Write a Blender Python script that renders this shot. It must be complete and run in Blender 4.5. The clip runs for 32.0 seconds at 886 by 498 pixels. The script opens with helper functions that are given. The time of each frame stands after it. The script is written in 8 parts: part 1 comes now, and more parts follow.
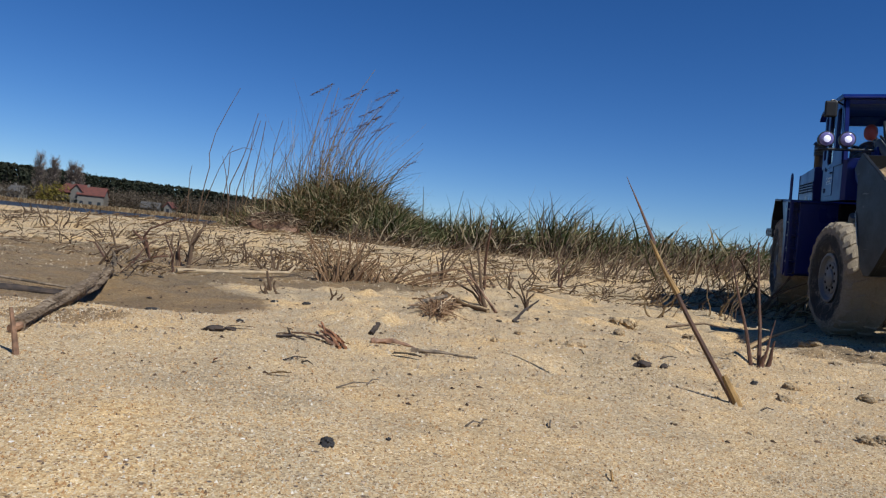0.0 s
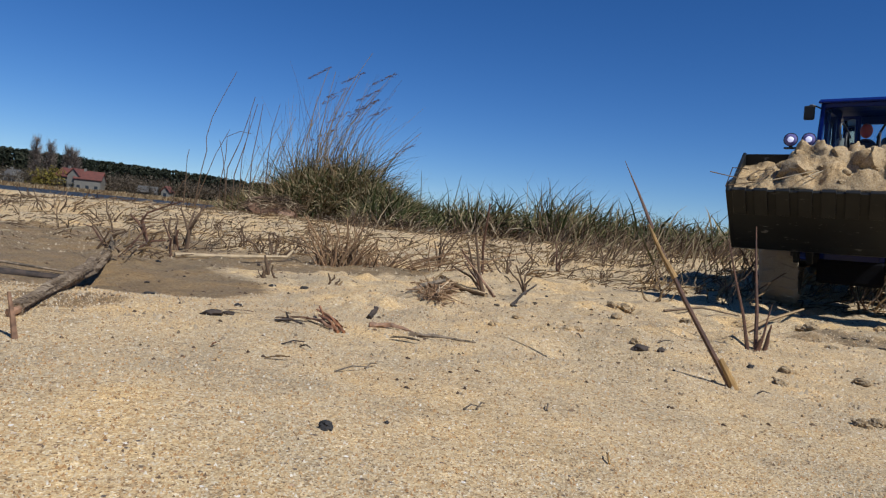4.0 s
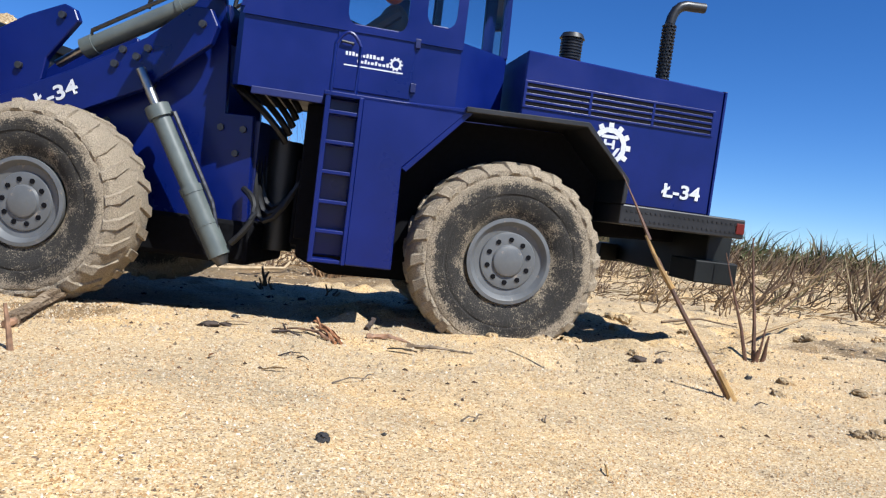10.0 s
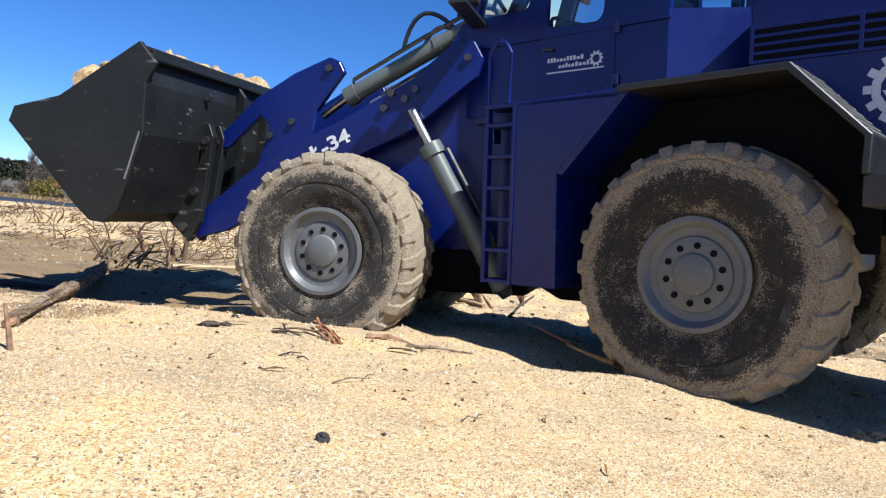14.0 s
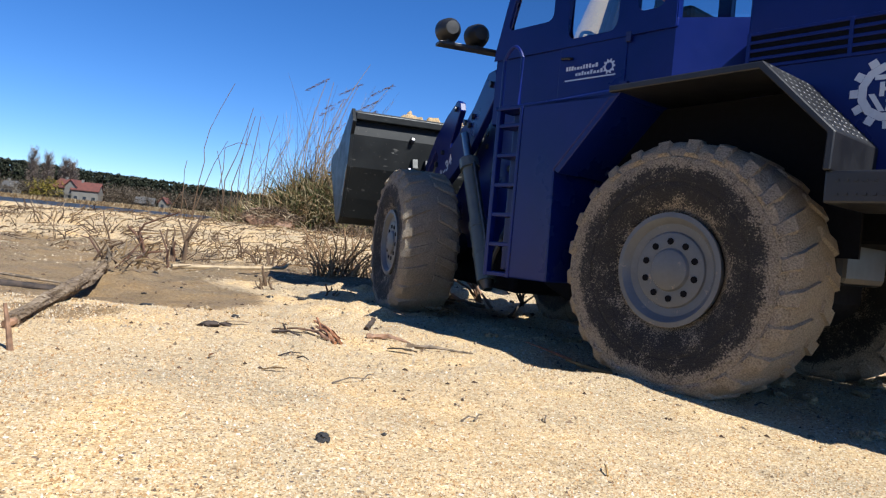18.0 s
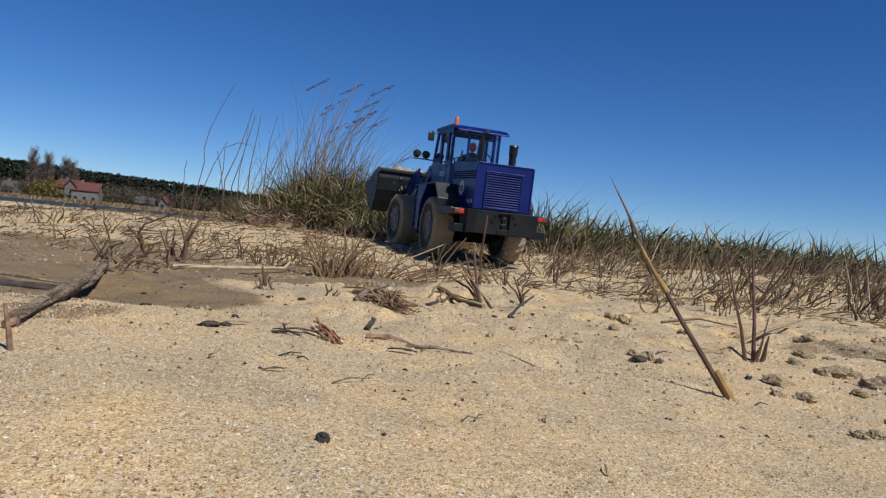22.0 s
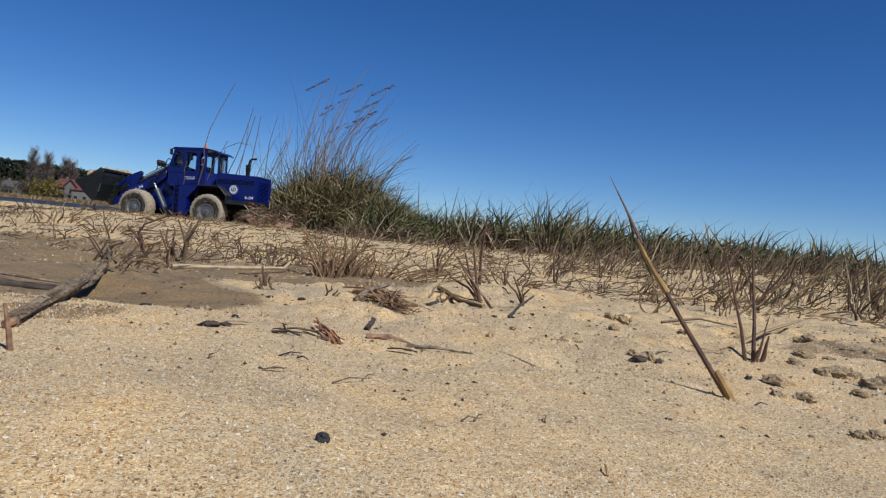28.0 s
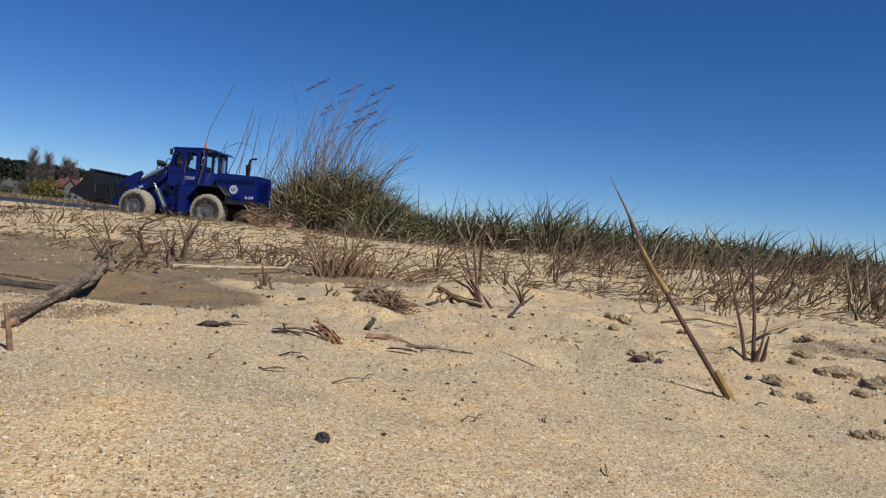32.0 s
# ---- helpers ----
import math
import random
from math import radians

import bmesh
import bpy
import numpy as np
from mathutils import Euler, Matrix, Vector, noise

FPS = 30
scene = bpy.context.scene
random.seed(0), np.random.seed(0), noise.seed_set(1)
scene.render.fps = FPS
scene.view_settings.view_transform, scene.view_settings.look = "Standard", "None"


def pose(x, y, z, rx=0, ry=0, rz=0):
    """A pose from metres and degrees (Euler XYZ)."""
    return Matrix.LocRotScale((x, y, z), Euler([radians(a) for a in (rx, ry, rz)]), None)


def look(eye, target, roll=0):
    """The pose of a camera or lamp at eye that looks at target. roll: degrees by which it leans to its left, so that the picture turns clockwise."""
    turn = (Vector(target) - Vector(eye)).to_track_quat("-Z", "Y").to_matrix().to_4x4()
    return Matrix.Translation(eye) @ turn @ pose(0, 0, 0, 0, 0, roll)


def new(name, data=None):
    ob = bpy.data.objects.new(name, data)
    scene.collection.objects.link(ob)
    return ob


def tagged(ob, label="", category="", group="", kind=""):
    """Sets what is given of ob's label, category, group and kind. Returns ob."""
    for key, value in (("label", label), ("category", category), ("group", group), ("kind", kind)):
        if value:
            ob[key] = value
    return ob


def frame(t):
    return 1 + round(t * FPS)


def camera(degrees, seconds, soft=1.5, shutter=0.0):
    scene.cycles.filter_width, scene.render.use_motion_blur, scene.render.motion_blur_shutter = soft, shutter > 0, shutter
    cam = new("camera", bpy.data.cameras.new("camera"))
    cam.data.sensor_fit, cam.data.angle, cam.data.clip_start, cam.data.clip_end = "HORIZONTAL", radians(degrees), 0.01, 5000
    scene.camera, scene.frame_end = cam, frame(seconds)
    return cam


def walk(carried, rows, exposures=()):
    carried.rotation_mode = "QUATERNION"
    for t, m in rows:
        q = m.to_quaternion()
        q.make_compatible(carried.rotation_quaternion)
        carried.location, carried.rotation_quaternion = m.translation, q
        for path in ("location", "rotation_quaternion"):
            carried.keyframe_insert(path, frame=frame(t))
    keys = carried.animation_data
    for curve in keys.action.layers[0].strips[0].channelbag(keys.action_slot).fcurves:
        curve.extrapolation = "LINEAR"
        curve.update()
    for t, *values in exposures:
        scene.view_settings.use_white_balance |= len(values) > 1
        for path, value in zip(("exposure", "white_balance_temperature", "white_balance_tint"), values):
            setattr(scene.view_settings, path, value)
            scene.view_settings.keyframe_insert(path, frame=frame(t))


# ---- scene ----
# camera: a camcorder resting on the sand, knocked slightly at the start
LENS = 63.77
EYE = Vector((0.0, 0.0, 0.09))
FOCAL = 1260.0
cam = camera(LENS, 32.0, soft=1.25, shutter=0.0)


def aim(dx, dy):
    """The camera's pose when its picture has shifted by dx, dy from the settled view."""
    s, c = math.sin(radians(5.5)), math.cos(radians(5.5))
    yaw = (dx * c + dy * s) / FOCAL
    pitch = -0.016 - (dx * s - dy * c) / FOCAL
    return look(EYE, EYE + Vector((-math.sin(yaw), math.cos(yaw), math.tan(pitch))), 5.5)


SHIFTS = ((0.0, 8, 8), (0.5, 8, 0), (0.7, 8, -14), (1.0, 7, -29), (1.5, 7, -33), (2.0, 6, -32), (2.5, 6, -30), (3.0, 6, -27),
          (3.5, 5, -24), (4.5, 4, -15), (5.5, 2, -7), (6.0, 2, -4), (6.5, 1, -3), (7.0, 1, -2), (8.0, 0, -1), (9.0, 0, 0), (32.0, 0, 0))
walk(cam, [(t, aim(dx, dy)) for t, dx, dy in SHIFTS],
     [(t, e + 0.05, 5950, 8) for t, e in ((0.0, 0.02), (6.0, 0.06), (7.0, 0.3), (8.0, 0.45), (9.0, 0.65), (10.0, 0.75), (11.0, 0.5), (13.0, 0.42), (14.0, 0.95), (16.8, 0.62), (17.4, 0.68), (18.0, 0.8), (19.1, 0.7), (19.6, 0.45), (20.5, 0.12), (23.0, 0.03), (32.0, 0.02))])

# light: a clear spring noon, the sun behind the camera and to its right
SUN_EL, SUN_AZ = 51.0, -46.5
toward_sun = Vector((math.cos(radians(SUN_AZ)) * math.cos(radians(SUN_EL)), math.sin(radians(SUN_AZ)) * math.cos(radians(SUN_EL)), math.sin(radians(SUN_EL))))
world = bpy.data.worlds.new("world")
scene.world = world
world.use_nodes = True
wn = world.node_tree.nodes
sky = wn.new("ShaderNodeTexSky")
sky.sky_type = "NISHITA"
sky.sun_disc = False
sky.sun_elevation = radians(SUN_EL)
sky.sun_rotation = radians(90 - SUN_AZ)
sky.air_density, sky.dust_density, sky.ozone_density = 0.74, 0.0, 6.0
wn["Background"].inputs["Strength"].default_value = 0.078
clear = wn.new("ShaderNodeHueSaturation")
clear.inputs["Saturation"].default_value = 1.2
clear.inputs["Hue"].default_value = 0.508
world.node_tree.links.new(sky.outputs["Color"], clear.inputs["Color"])
world.node_tree.links.new(clear.outputs["Color"], wn["Background"].inputs["Color"])
sun = new("sun", bpy.data.lights.new("sun", "SUN"))
sun.data.energy, sun.data.angle, sun.data.color = 5.0, radians(0.5), (1.0, 0.95, 0.87)
sun.matrix_world = look(toward_sun * 20, (0, 0, 0))


# ---- materials ----
def material(name, rough=0.6, metal=0.0, spec=0.5):
    m = bpy.data.materials.new(name)
    m.use_nodes = True
    b = m.node_tree.nodes["Principled BSDF"]
    b.inputs["Roughness"].default_value = rough
    b.inputs["Metallic"].default_value = metal
    b.inputs["Specular IOR Level"].default_value = spec
    return m, m.node_tree, b


def node(nt, kind, **inputs):
    n = nt.nodes.new(kind)
    for k, val in inputs.items():
        n.inputs[k.replace("_", " ")].default_value = val
    return n


def ramp(nt, source, stops):
    r = nt.nodes.new("ShaderNodeValToRGB")
    e = r.color_ramp.elements
    while len(e) < len(stops):
        e.new(0.5)
    for i, (p, c) in enumerate(stops):
        e[i].position = p
        e[i].color = (*c, 1) if len(c) == 3 else c
    nt.links.new(source, r.inputs[0])
    return r.outputs["Color"]


def mix(nt, fac, a, b, mode="MIX"):
    m = nt.nodes.new("ShaderNodeMix")
    m.data_type, m.blend_type = "RGBA", mode
    for sock, val in ((m.inputs[0], fac), (m.inputs[6], a), (m.inputs[7], b)):
        if hasattr(val, "links"):
            nt.links.new(val, sock)
        elif isinstance(val, (int, float)):
            sock.default_value = val
        else:
            sock.default_value = (*val, 1)
    return m.outputs[2]


def coords(nt, kind="Object"):
    return nt.nodes.new("ShaderNodeTexCoord").outputs[kind]


def noise_tex(nt, vec, scale, detail=4.0, rough=0.6):
    n = node(nt, "ShaderNodeTexNoise", Scale=scale, Detail=detail, Roughness=rough)
    nt.links.new(vec, n.inputs["Vector"])
    return n.outputs["Fac"]


def bump(nt, b, height, strength, dist):
    n = node(nt, "ShaderNodeBump", Strength=strength, Distance=dist)
    nt.links.new(height, n.inputs["Height"])
    nt.links.new(n.outputs["Normal"], b.inputs["Normal"])


TONE = 0.77     # how bright dry surfaces are against white paint


def plain(name, colour, rough=0.5, metal=0.0, spread=0.12, scale=60.0, dust=0.0, spec=0.5, bumps=0.0):
    """A painted or natural surface with two scales of mottling and, where asked, a film of sand."""
    m, nt, b = material(name, rough, metal, spec)
    colour = tuple(x * TONE for x in colour)
    v = coords(nt)
    a = noise_tex(nt, v, scale)
    c2 = noise_tex(nt, v, scale * 9, 3.0)
    lo = tuple(x * (1 - spread) for x in colour)
    hi = tuple(min(1, x * (1 + spread)) for x in colour)
    col = ramp(nt, a, ((0.4, lo), (0.6, hi)))
    col = mix(nt, 0.12, col, ramp(nt, c2, ((0.35, tuple(x * 0.6 for x in colour)), (0.65, hi))))
    rr = ramp(nt, a, ((0.3, (max(0.02, rough - 0.08),) * 3), (0.7, (min(1, rough + 0.1),) * 3)))
    if dust:
        d = noise_tex(nt, v, scale * 2.6, 6.0, 0.7)
        mask = ramp(nt, d, ((0.62 - dust * 0.45, (0, 0, 0)), (0.78 - dust * 0.45, (1, 1, 1))))
        col = mix(nt, mask, col, (0.36, 0.285, 0.2))
        rr = mix(nt, mask, rr, (0.9, 0.9, 0.9))
    nt.links.new(col, b.inputs["Base Color"])
    nt.links.new(rr, b.inputs["Roughness"])
    if bumps:
        bump(nt, b, c2, bumps, 0.001)
    return m


def glow(name, colour, strength, base=(0.8, 0.8, 0.8)):
    m, nt, b = material(name, 0.4, 0.0, 0.2)
    b.inputs["Base Color"].default_value = (*base, 1)
    b.inputs["Emission Color"].default_value = (*colour, 1)
    b.inputs["Emission Strength"].default_value = strength
    return m


def sand_material(name, clods=False):
    """Coarse beach sand: pale quartz grains with brown, grey and dark ones; greyer and darker where damp."""
    m, nt, b = material(name, 0.85, 0.0, 0.35)
    v = coords(nt)
    vor = node(nt, "ShaderNodeTexVoronoi", Scale=1350.0)
    nt.links.new(v, vor.inputs["Vector"])
    sep = nt.nodes.new("ShaderNodeSeparateColor")
    nt.links.new(vor.outputs["Color"], sep.inputs[0])
    grain = ramp(nt, sep.outputs["Red"], ((0.0, (0.14, 0.10, 0.07)), (0.06, (0.33, 0.225, 0.125)), (0.2, (0.47, 0.335, 0.185)), (0.55, (0.55, 0.42, 0.258)), (0.88, (0.62, 0.50, 0.34)), (1.0, (0.74, 0.67, 0.56))))
    patch = noise_tex(nt, v, 13.0, 7.0, 0.62)
    tint = ramp(nt, patch, ((0.34, (0.66, 0.665, 0.65)), (0.5, (0.835, 0.82, 0.77)), (0.66, (1.0, 0.915, 0.73))))
    col = mix(nt, 1.0, grain, tint, "MULTIPLY")
    drift = noise_tex(nt, v, 4.6, 4.0, 0.55)
    col = mix(nt, 1.0, col, ramp(nt, drift, ((0.38, (0.90, 0.905, 0.90)), (0.5, (1.0, 0.985, 0.95)), (0.62, (1.05, 0.99, 0.87)))), "MULTIPLY")
    mid_grain = node(nt, "ShaderNodeTexVoronoi", Scale=560.0)
    nt.links.new(v, mid_grain.inputs["Vector"])
    sep4 = nt.nodes.new("ShaderNodeSeparateColor")
    nt.links.new(mid_grain.outputs["Color"], sep4.inputs[0])
    col = mix(nt, 1.0, col, ramp(nt, sep4.outputs["Blue"], ((0.0, (0.66, 0.63, 0.60)), (0.25, (0.93, 0.92, 0.91)), (0.8, (1.02, 1.02, 1.0)), (1.0, (1.22, 1.22, 1.22)))), "MULTIPLY")
    big = node(nt, "ShaderNodeTexVoronoi", Scale=330.0)
    nt.links.new(v, big.inputs["Vector"])
    sep2 = nt.nodes.new("ShaderNodeSeparateColor")
    nt.links.new(big.outputs["Color"], sep2.inputs[0])
    pick = ramp(nt, sep2.outputs["Green"], ((0.89, (0, 0, 0)), (0.91, (1, 1, 1))))
    near = ramp(nt, big.outputs["Distance"], ((0.22, (1, 1, 1)), (0.34, (0, 0, 0))))
    spot = mix(nt, 1.0, pick, near, "MULTIPLY")
    dark = ramp(nt, sep2.outputs["Blue"], ((0.3, (0.10, 0.075, 0.06)), (0.75, (0.30, 0.17, 0.09)), (0.9, (0.72, 0.66, 0.58))))
    col = mix(nt, spot, col, dark)
    crumb = node(nt, "ShaderNodeTexVoronoi", Scale=125.0)
    nt.links.new(v, crumb.inputs["Vector"])
    sep3 = nt.nodes.new("ShaderNodeSeparateColor")
    nt.links.new(crumb.outputs["Color"], sep3.inputs[0])
    pick3 = ramp(nt, sep3.outputs["Green"], ((0.76, (0, 0, 0)), (0.78, (0.85, 0.85, 0.85))))
    near3 = ramp(nt, crumb.outputs["Distance"], ((0.10, (1, 1, 1)), (0.17, (0, 0, 0))))
    col = mix(nt, mix(nt, 1.0, pick3, near3, "MULTIPLY"), col, (0.085, 0.06, 0.045))
    if clods:
        soft = noise_tex(nt, v, 30.0, 4.0)
        col = mix(nt, 1.0, col, ramp(nt, soft, ((0.35, (0.58, 0.56, 0.54)), (0.6, (0.9, 0.88, 0.86)))), "MULTIPLY")
    else:
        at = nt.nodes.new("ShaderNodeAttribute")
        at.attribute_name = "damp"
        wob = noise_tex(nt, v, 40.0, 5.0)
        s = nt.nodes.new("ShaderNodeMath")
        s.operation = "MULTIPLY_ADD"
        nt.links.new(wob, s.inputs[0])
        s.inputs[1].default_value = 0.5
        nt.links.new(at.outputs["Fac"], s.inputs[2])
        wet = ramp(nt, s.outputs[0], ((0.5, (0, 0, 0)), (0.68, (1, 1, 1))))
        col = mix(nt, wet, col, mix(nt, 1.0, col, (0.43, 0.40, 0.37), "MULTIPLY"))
    nt.links.new(col, b.inputs["Base Color"])
    h = nt.nodes.new("ShaderNodeMath")
    h.operation = "MULTIPLY_ADD"
    mid = noise_tex(nt, v, 160.0, 5.0)
    nt.links.new(mid, h.inputs[0])
    h.inputs[1].default_value = 3.0
    nt.links.new(vor.outputs["Distance"], h.inputs[2])
    clot = noise_tex(nt, v, 48.0, 6.0, 0.62)
    h2 = nt.nodes.new("ShaderNodeMath")
    h2.operation = "MULTIPLY_ADD"
    nt.links.new(clot, h2.inputs[0])
    h2.inputs[1].default_value = 9.0
    nt.links.new(h.outputs[0], h2.inputs[2])
    bump(nt, b, h2.outputs[0], 0.42, 0.0013)
    return m


def blade_material(name, stops, rough=0.55, thin=0.35):
    """Leaves and stalks, coloured leaf by leaf."""
    m, nt, b = material(name, 0.75, 0.0, 0.18)
    g = nt.nodes.new("ShaderNodeNewGeometry")
    col = ramp(nt, g.outputs["Random Per Island"], [(p, tuple(x * 0.84 for x in c)) for p, c in stops])
    n = noise_tex(nt, coords(nt), 45.0)
    col = mix(nt, 0.3, col, mix(nt, 1.0, col, ramp(nt, n, ((0.3, (0.5, 0.45, 0.4)), (0.7, (1.25, 1.2, 1.1)))), "MULTIPLY"))
    nt.links.new(col, b.inputs["Base Color"])
    return m


def tyre_material():
    m, nt, b = material("dusty_rubber", 0.75, 0.0, 0.3)
    v = coords(nt)
    sep = nt.nodes.new("ShaderNodeSeparateXYZ")
    nt.links.new(v, sep.inputs[0])
    rad = nt.nodes.new("ShaderNodeMath")
    rad.operation = "MULTIPLY_ADD"
    sq = nt.nodes.new("ShaderNodeMath")
    sq.operation = "MULTIPLY"
    nt.links.new(sep.outputs["X"], sq.inputs[0])
    nt.links.new(sep.outputs["X"], sq.inputs[1])
    nt.links.new(sep.outputs["Z"], rad.inputs[0])
    nt.links.new(sep.outputs["Z"], rad.inputs[1])
    nt.links.new(sq.outputs[0], rad.inputs[2])
    root = nt.nodes.new("ShaderNodeMath")
    root.operation = "SQRT"
    nt.links.new(rad.outputs[0], root.inputs[0])
    outer = ramp(nt, root.outputs[0], ((0.037, (0.55, 0.55, 0.55)), (0.044, (0.20, 0.20, 0.20)), (0.058, (0.05, 0.05, 0.05)), (0.066, (0.16, 0.16, 0.16)), (0.072, (0.62, 0.62, 0.62)), (0.080, (0.72, 0.72, 0.72)), (0.0865, (1.0, 1.0, 1.0))))
    d1 = noise_tex(nt, v, 62.0, 9.0, 0.8)
    d2 = noise_tex(nt, v, 900.0, 3.0, 0.7)
    s = nt.nodes.new("ShaderNodeMath")
    s.operation = "MULTIPLY_ADD"
    nt.links.new(d2, s.inputs[0])
    s.inputs[1].default_value = 0.75
    nt.links.new(d1, s.inputs[2])
    s2 = nt.nodes.new("ShaderNodeMath")
    s2.operation = "MULTIPLY_ADD"
    nt.links.new(outer, s2.inputs[0])
    s2.inputs[1].default_value = 0.55
    nt.links.new(s.outputs[0], s2.inputs[2])
    half = nt.nodes.new("ShaderNodeMath")
    half.operation = "MULTIPLY"
    nt.links.new(s2.outputs[0], half.inputs[0])
    half.inputs[1].default_value = 0.5
    mask = ramp(nt, half.outputs[0], ((0.485, (0.02, 0.02, 0.02)), (0.52, (0.2, 0.2, 0.2)), (0.55, (0.68, 0.68, 0.68)), (0.63, (0.97, 0.97, 0.97))))
    sandc = ramp(nt, d2, ((0.3, (0.185, 0.146, 0.102)), (0.55, (0.36, 0.295, 0.21)), (0.75, (0.52, 0.445, 0.34))))
    col = mix(nt, mask, (0.022, 0.021, 0.020), sandc)
    nt.links.new(col, b.inputs["Base Color"])
    bump(nt, b, s.outputs[0], 0.9, 0.003)
    return m


BLUE = plain("blue_paint", (0.0028, 0.0115, 0.128), 0.32, spread=0.12, scale=14.0, spec=0.32)
DEEP = plain("dark_blue_paint", (0.005, 0.012, 0.10), 0.45, spread=0.2, scale=20.0)
BLACK = plain("black_steel", (0.014, 0.014, 0.016), 0.42, spread=0.3, scale=25.0)
def scratched_steel():
    """Black painted steel rubbed to bare metal in thin scratches and dulled by a film of dust."""
    m, nt, b = material("worn_black_steel", 0.42, 0.0, 0.28)
    v = coords(nt)
    mp = node(nt, "ShaderNodeMapping", Scale=(26.0, 60.0, 210.0), Rotation=(0.25, 0.75, 0.2))
    nt.links.new(v, mp.inputs["Vector"])
    line = noise_tex(nt, mp.outputs[0], 1.0, 2.0, 0.4)
    patchy = noise_tex(nt, v, 34.0, 6.0, 0.7)
    film = noise_tex(nt, v, 9.0, 6.0, 0.65)
    marks = mix(nt, 1.0, ramp(nt, line, ((0.675, (0, 0, 0)), (0.73, (0.8, 0.8, 0.8)))), ramp(nt, patchy, ((0.45, (0, 0, 0)), (0.6, (1, 1, 1)))), "MULTIPLY")
    chips = ramp(nt, noise_tex(nt, v, 260.0, 3.0, 0.6), ((0.70, (0, 0, 0)), (0.73, (0.8, 0.8, 0.8))))
    base = ramp(nt, film, ((0.35, (0.006, 0.0066, 0.0072)), (0.65, (0.014, 0.0155, 0.0155))))
    col = mix(nt, marks, base, (0.17, 0.165, 0.15))
    col = mix(nt, chips, col, (0.13, 0.115, 0.09))
    nt.links.new(col, b.inputs["Base Color"])
    nt.links.new(ramp(nt, patchy, ((0.3, (0.34, 0.34, 0.34)), (0.7, (0.55, 0.55, 0.55)))), b.inputs["Roughness"])
    bump(nt, b, patchy, 0.15, 0.0008)
    return m


BUCKET = scratched_steel()
GREYPAINT = plain("dark_grey_paint", (0.0105, 0.0125, 0.0128), 0.55, spread=0.22, scale=25.0, spec=0.22)
RIM = plain("grey_rim_paint", (0.13, 0.135, 0.14), 0.45, spread=0.1, scale=40.0, dust=0.04)
CYL = plain("grey_green_cylinder_paint", (0.115, 0.135, 0.13), 0.4, spread=0.1, scale=40.0)
CHROME = plain("bright_steel", (0.42, 0.42, 0.42), 0.34, 1.0, spread=0.1, scale=80.0)
BOLT = plain("dull_steel_bolt", (0.10, 0.10, 0.105), 0.4, 0.8, spread=0.2, scale=200.0)
WHITE = plain("white_lettering", (0.75, 0.76, 0.78), 0.5, spread=0.04, scale=80.0)
RUBBER = plain("black_rubber", (0.012, 0.012, 0.013), 0.5, spread=0.2, scale=60.0)
# near-black for vents, belly and holes; on the wheel-well walls it carries the shade
NEARBLACK = plain("near_black", (0.006, 0.006, 0.008), 0.8, spread=0.3, scale=200.0, spec=0.1)
ORANGE = plain("orange_plastic", (0.75, 0.16, 0.03), 0.3, spread=0.08, scale=60.0)
REDLENS = plain("red_lens", (0.14, 0.016, 0.012), 0.45, spread=0.1, scale=200.0, spec=0.2)
AMBERLENS = plain("amber_lens", (0.20, 0.062, 0.010), 0.45, spread=0.1, scale=200.0, spec=0.2)
REDGLOW = glow("lit_red_lens", (1.0, 0.04, 0.02), 0.25, (0.22, 0.012, 0.010))
LAMPGLOW = glow("lit_lamp_core", (0.74, 0.70, 1.0), 0.5)
LAMPLENS = plain("violet_lamp_glass", (0.22, 0.20, 0.46), 0.08, spread=0.1, scale=60.0)
DOLL = plain("brown_toy_plastic", (0.09, 0.06, 0.05), 0.6, spread=0.2, scale=80.0)
DOLLHAT = plain("red_toy_plastic", (0.65, 0.10, 0.05), 0.5, spread=0.1, scale=80.0)
TYRE = tyre_material()
SAND = sand_material("beach_sand")
SANDCLOD = sand_material("clotted_sand", True)
GLASS, gnt, gb = material("cab_glass", 0.03)
gt = gnt.nodes.new("ShaderNodeBsdfTransparent")
gt.inputs[0].default_value = (0.86, 0.9, 0.92, 1)
gg = gnt.nodes.new("ShaderNodeBsdfGlossy")
gg.inputs["Roughness"].default_value = 0.03
gm = gnt.nodes.new("ShaderNodeMixShader")
gf = gnt.nodes.new("ShaderNodeFresnel")
gf.inputs[0].default_value = 1.45
gnt.links.new(gf.outputs[0], gm.inputs[0])
gnt.links.new(gt.outputs[0], gm.inputs[1])
gnt.links.new(gg.outputs[0], gm.inputs[2])
gnt.links.new(gm.outputs[0], gnt.nodes["Material Output"].inputs["Surface"])
GREEN = blade_material("green_grass", ((0.0, (0.032, 0.042, 0.011)), (0.42, (0.07, 0.082, 0.026)), (0.68, (0.15, 0.13, 0.055)), (0.88, (0.29, 0.225, 0.115)), (1.0, (0.5, 0.42, 0.26))))
STRAW = blade_material("dead_grass", ((0.0, (0.11, 0.062, 0.028)), (0.4, (0.23, 0.145, 0.068)), (0.8, (0.37, 0.27, 0.15)), (1.0, (0.52, 0.43, 0.28))))
BROWN = blade_material("brown_stubble", ((0.0, (0.052, 0.033, 0.022)), (0.45, (0.11, 0.07, 0.045)), (0.75, (0.19, 0.13, 0.082)), (1.0, (0.36, 0.28, 0.18))))
REED = blade_material("reed_stalk", ((0.0, (0.15, 0.09, 0.04)), (0.6, (0.29, 0.20, 0.095)), (1.0, (0.46, 0.34, 0.19))))
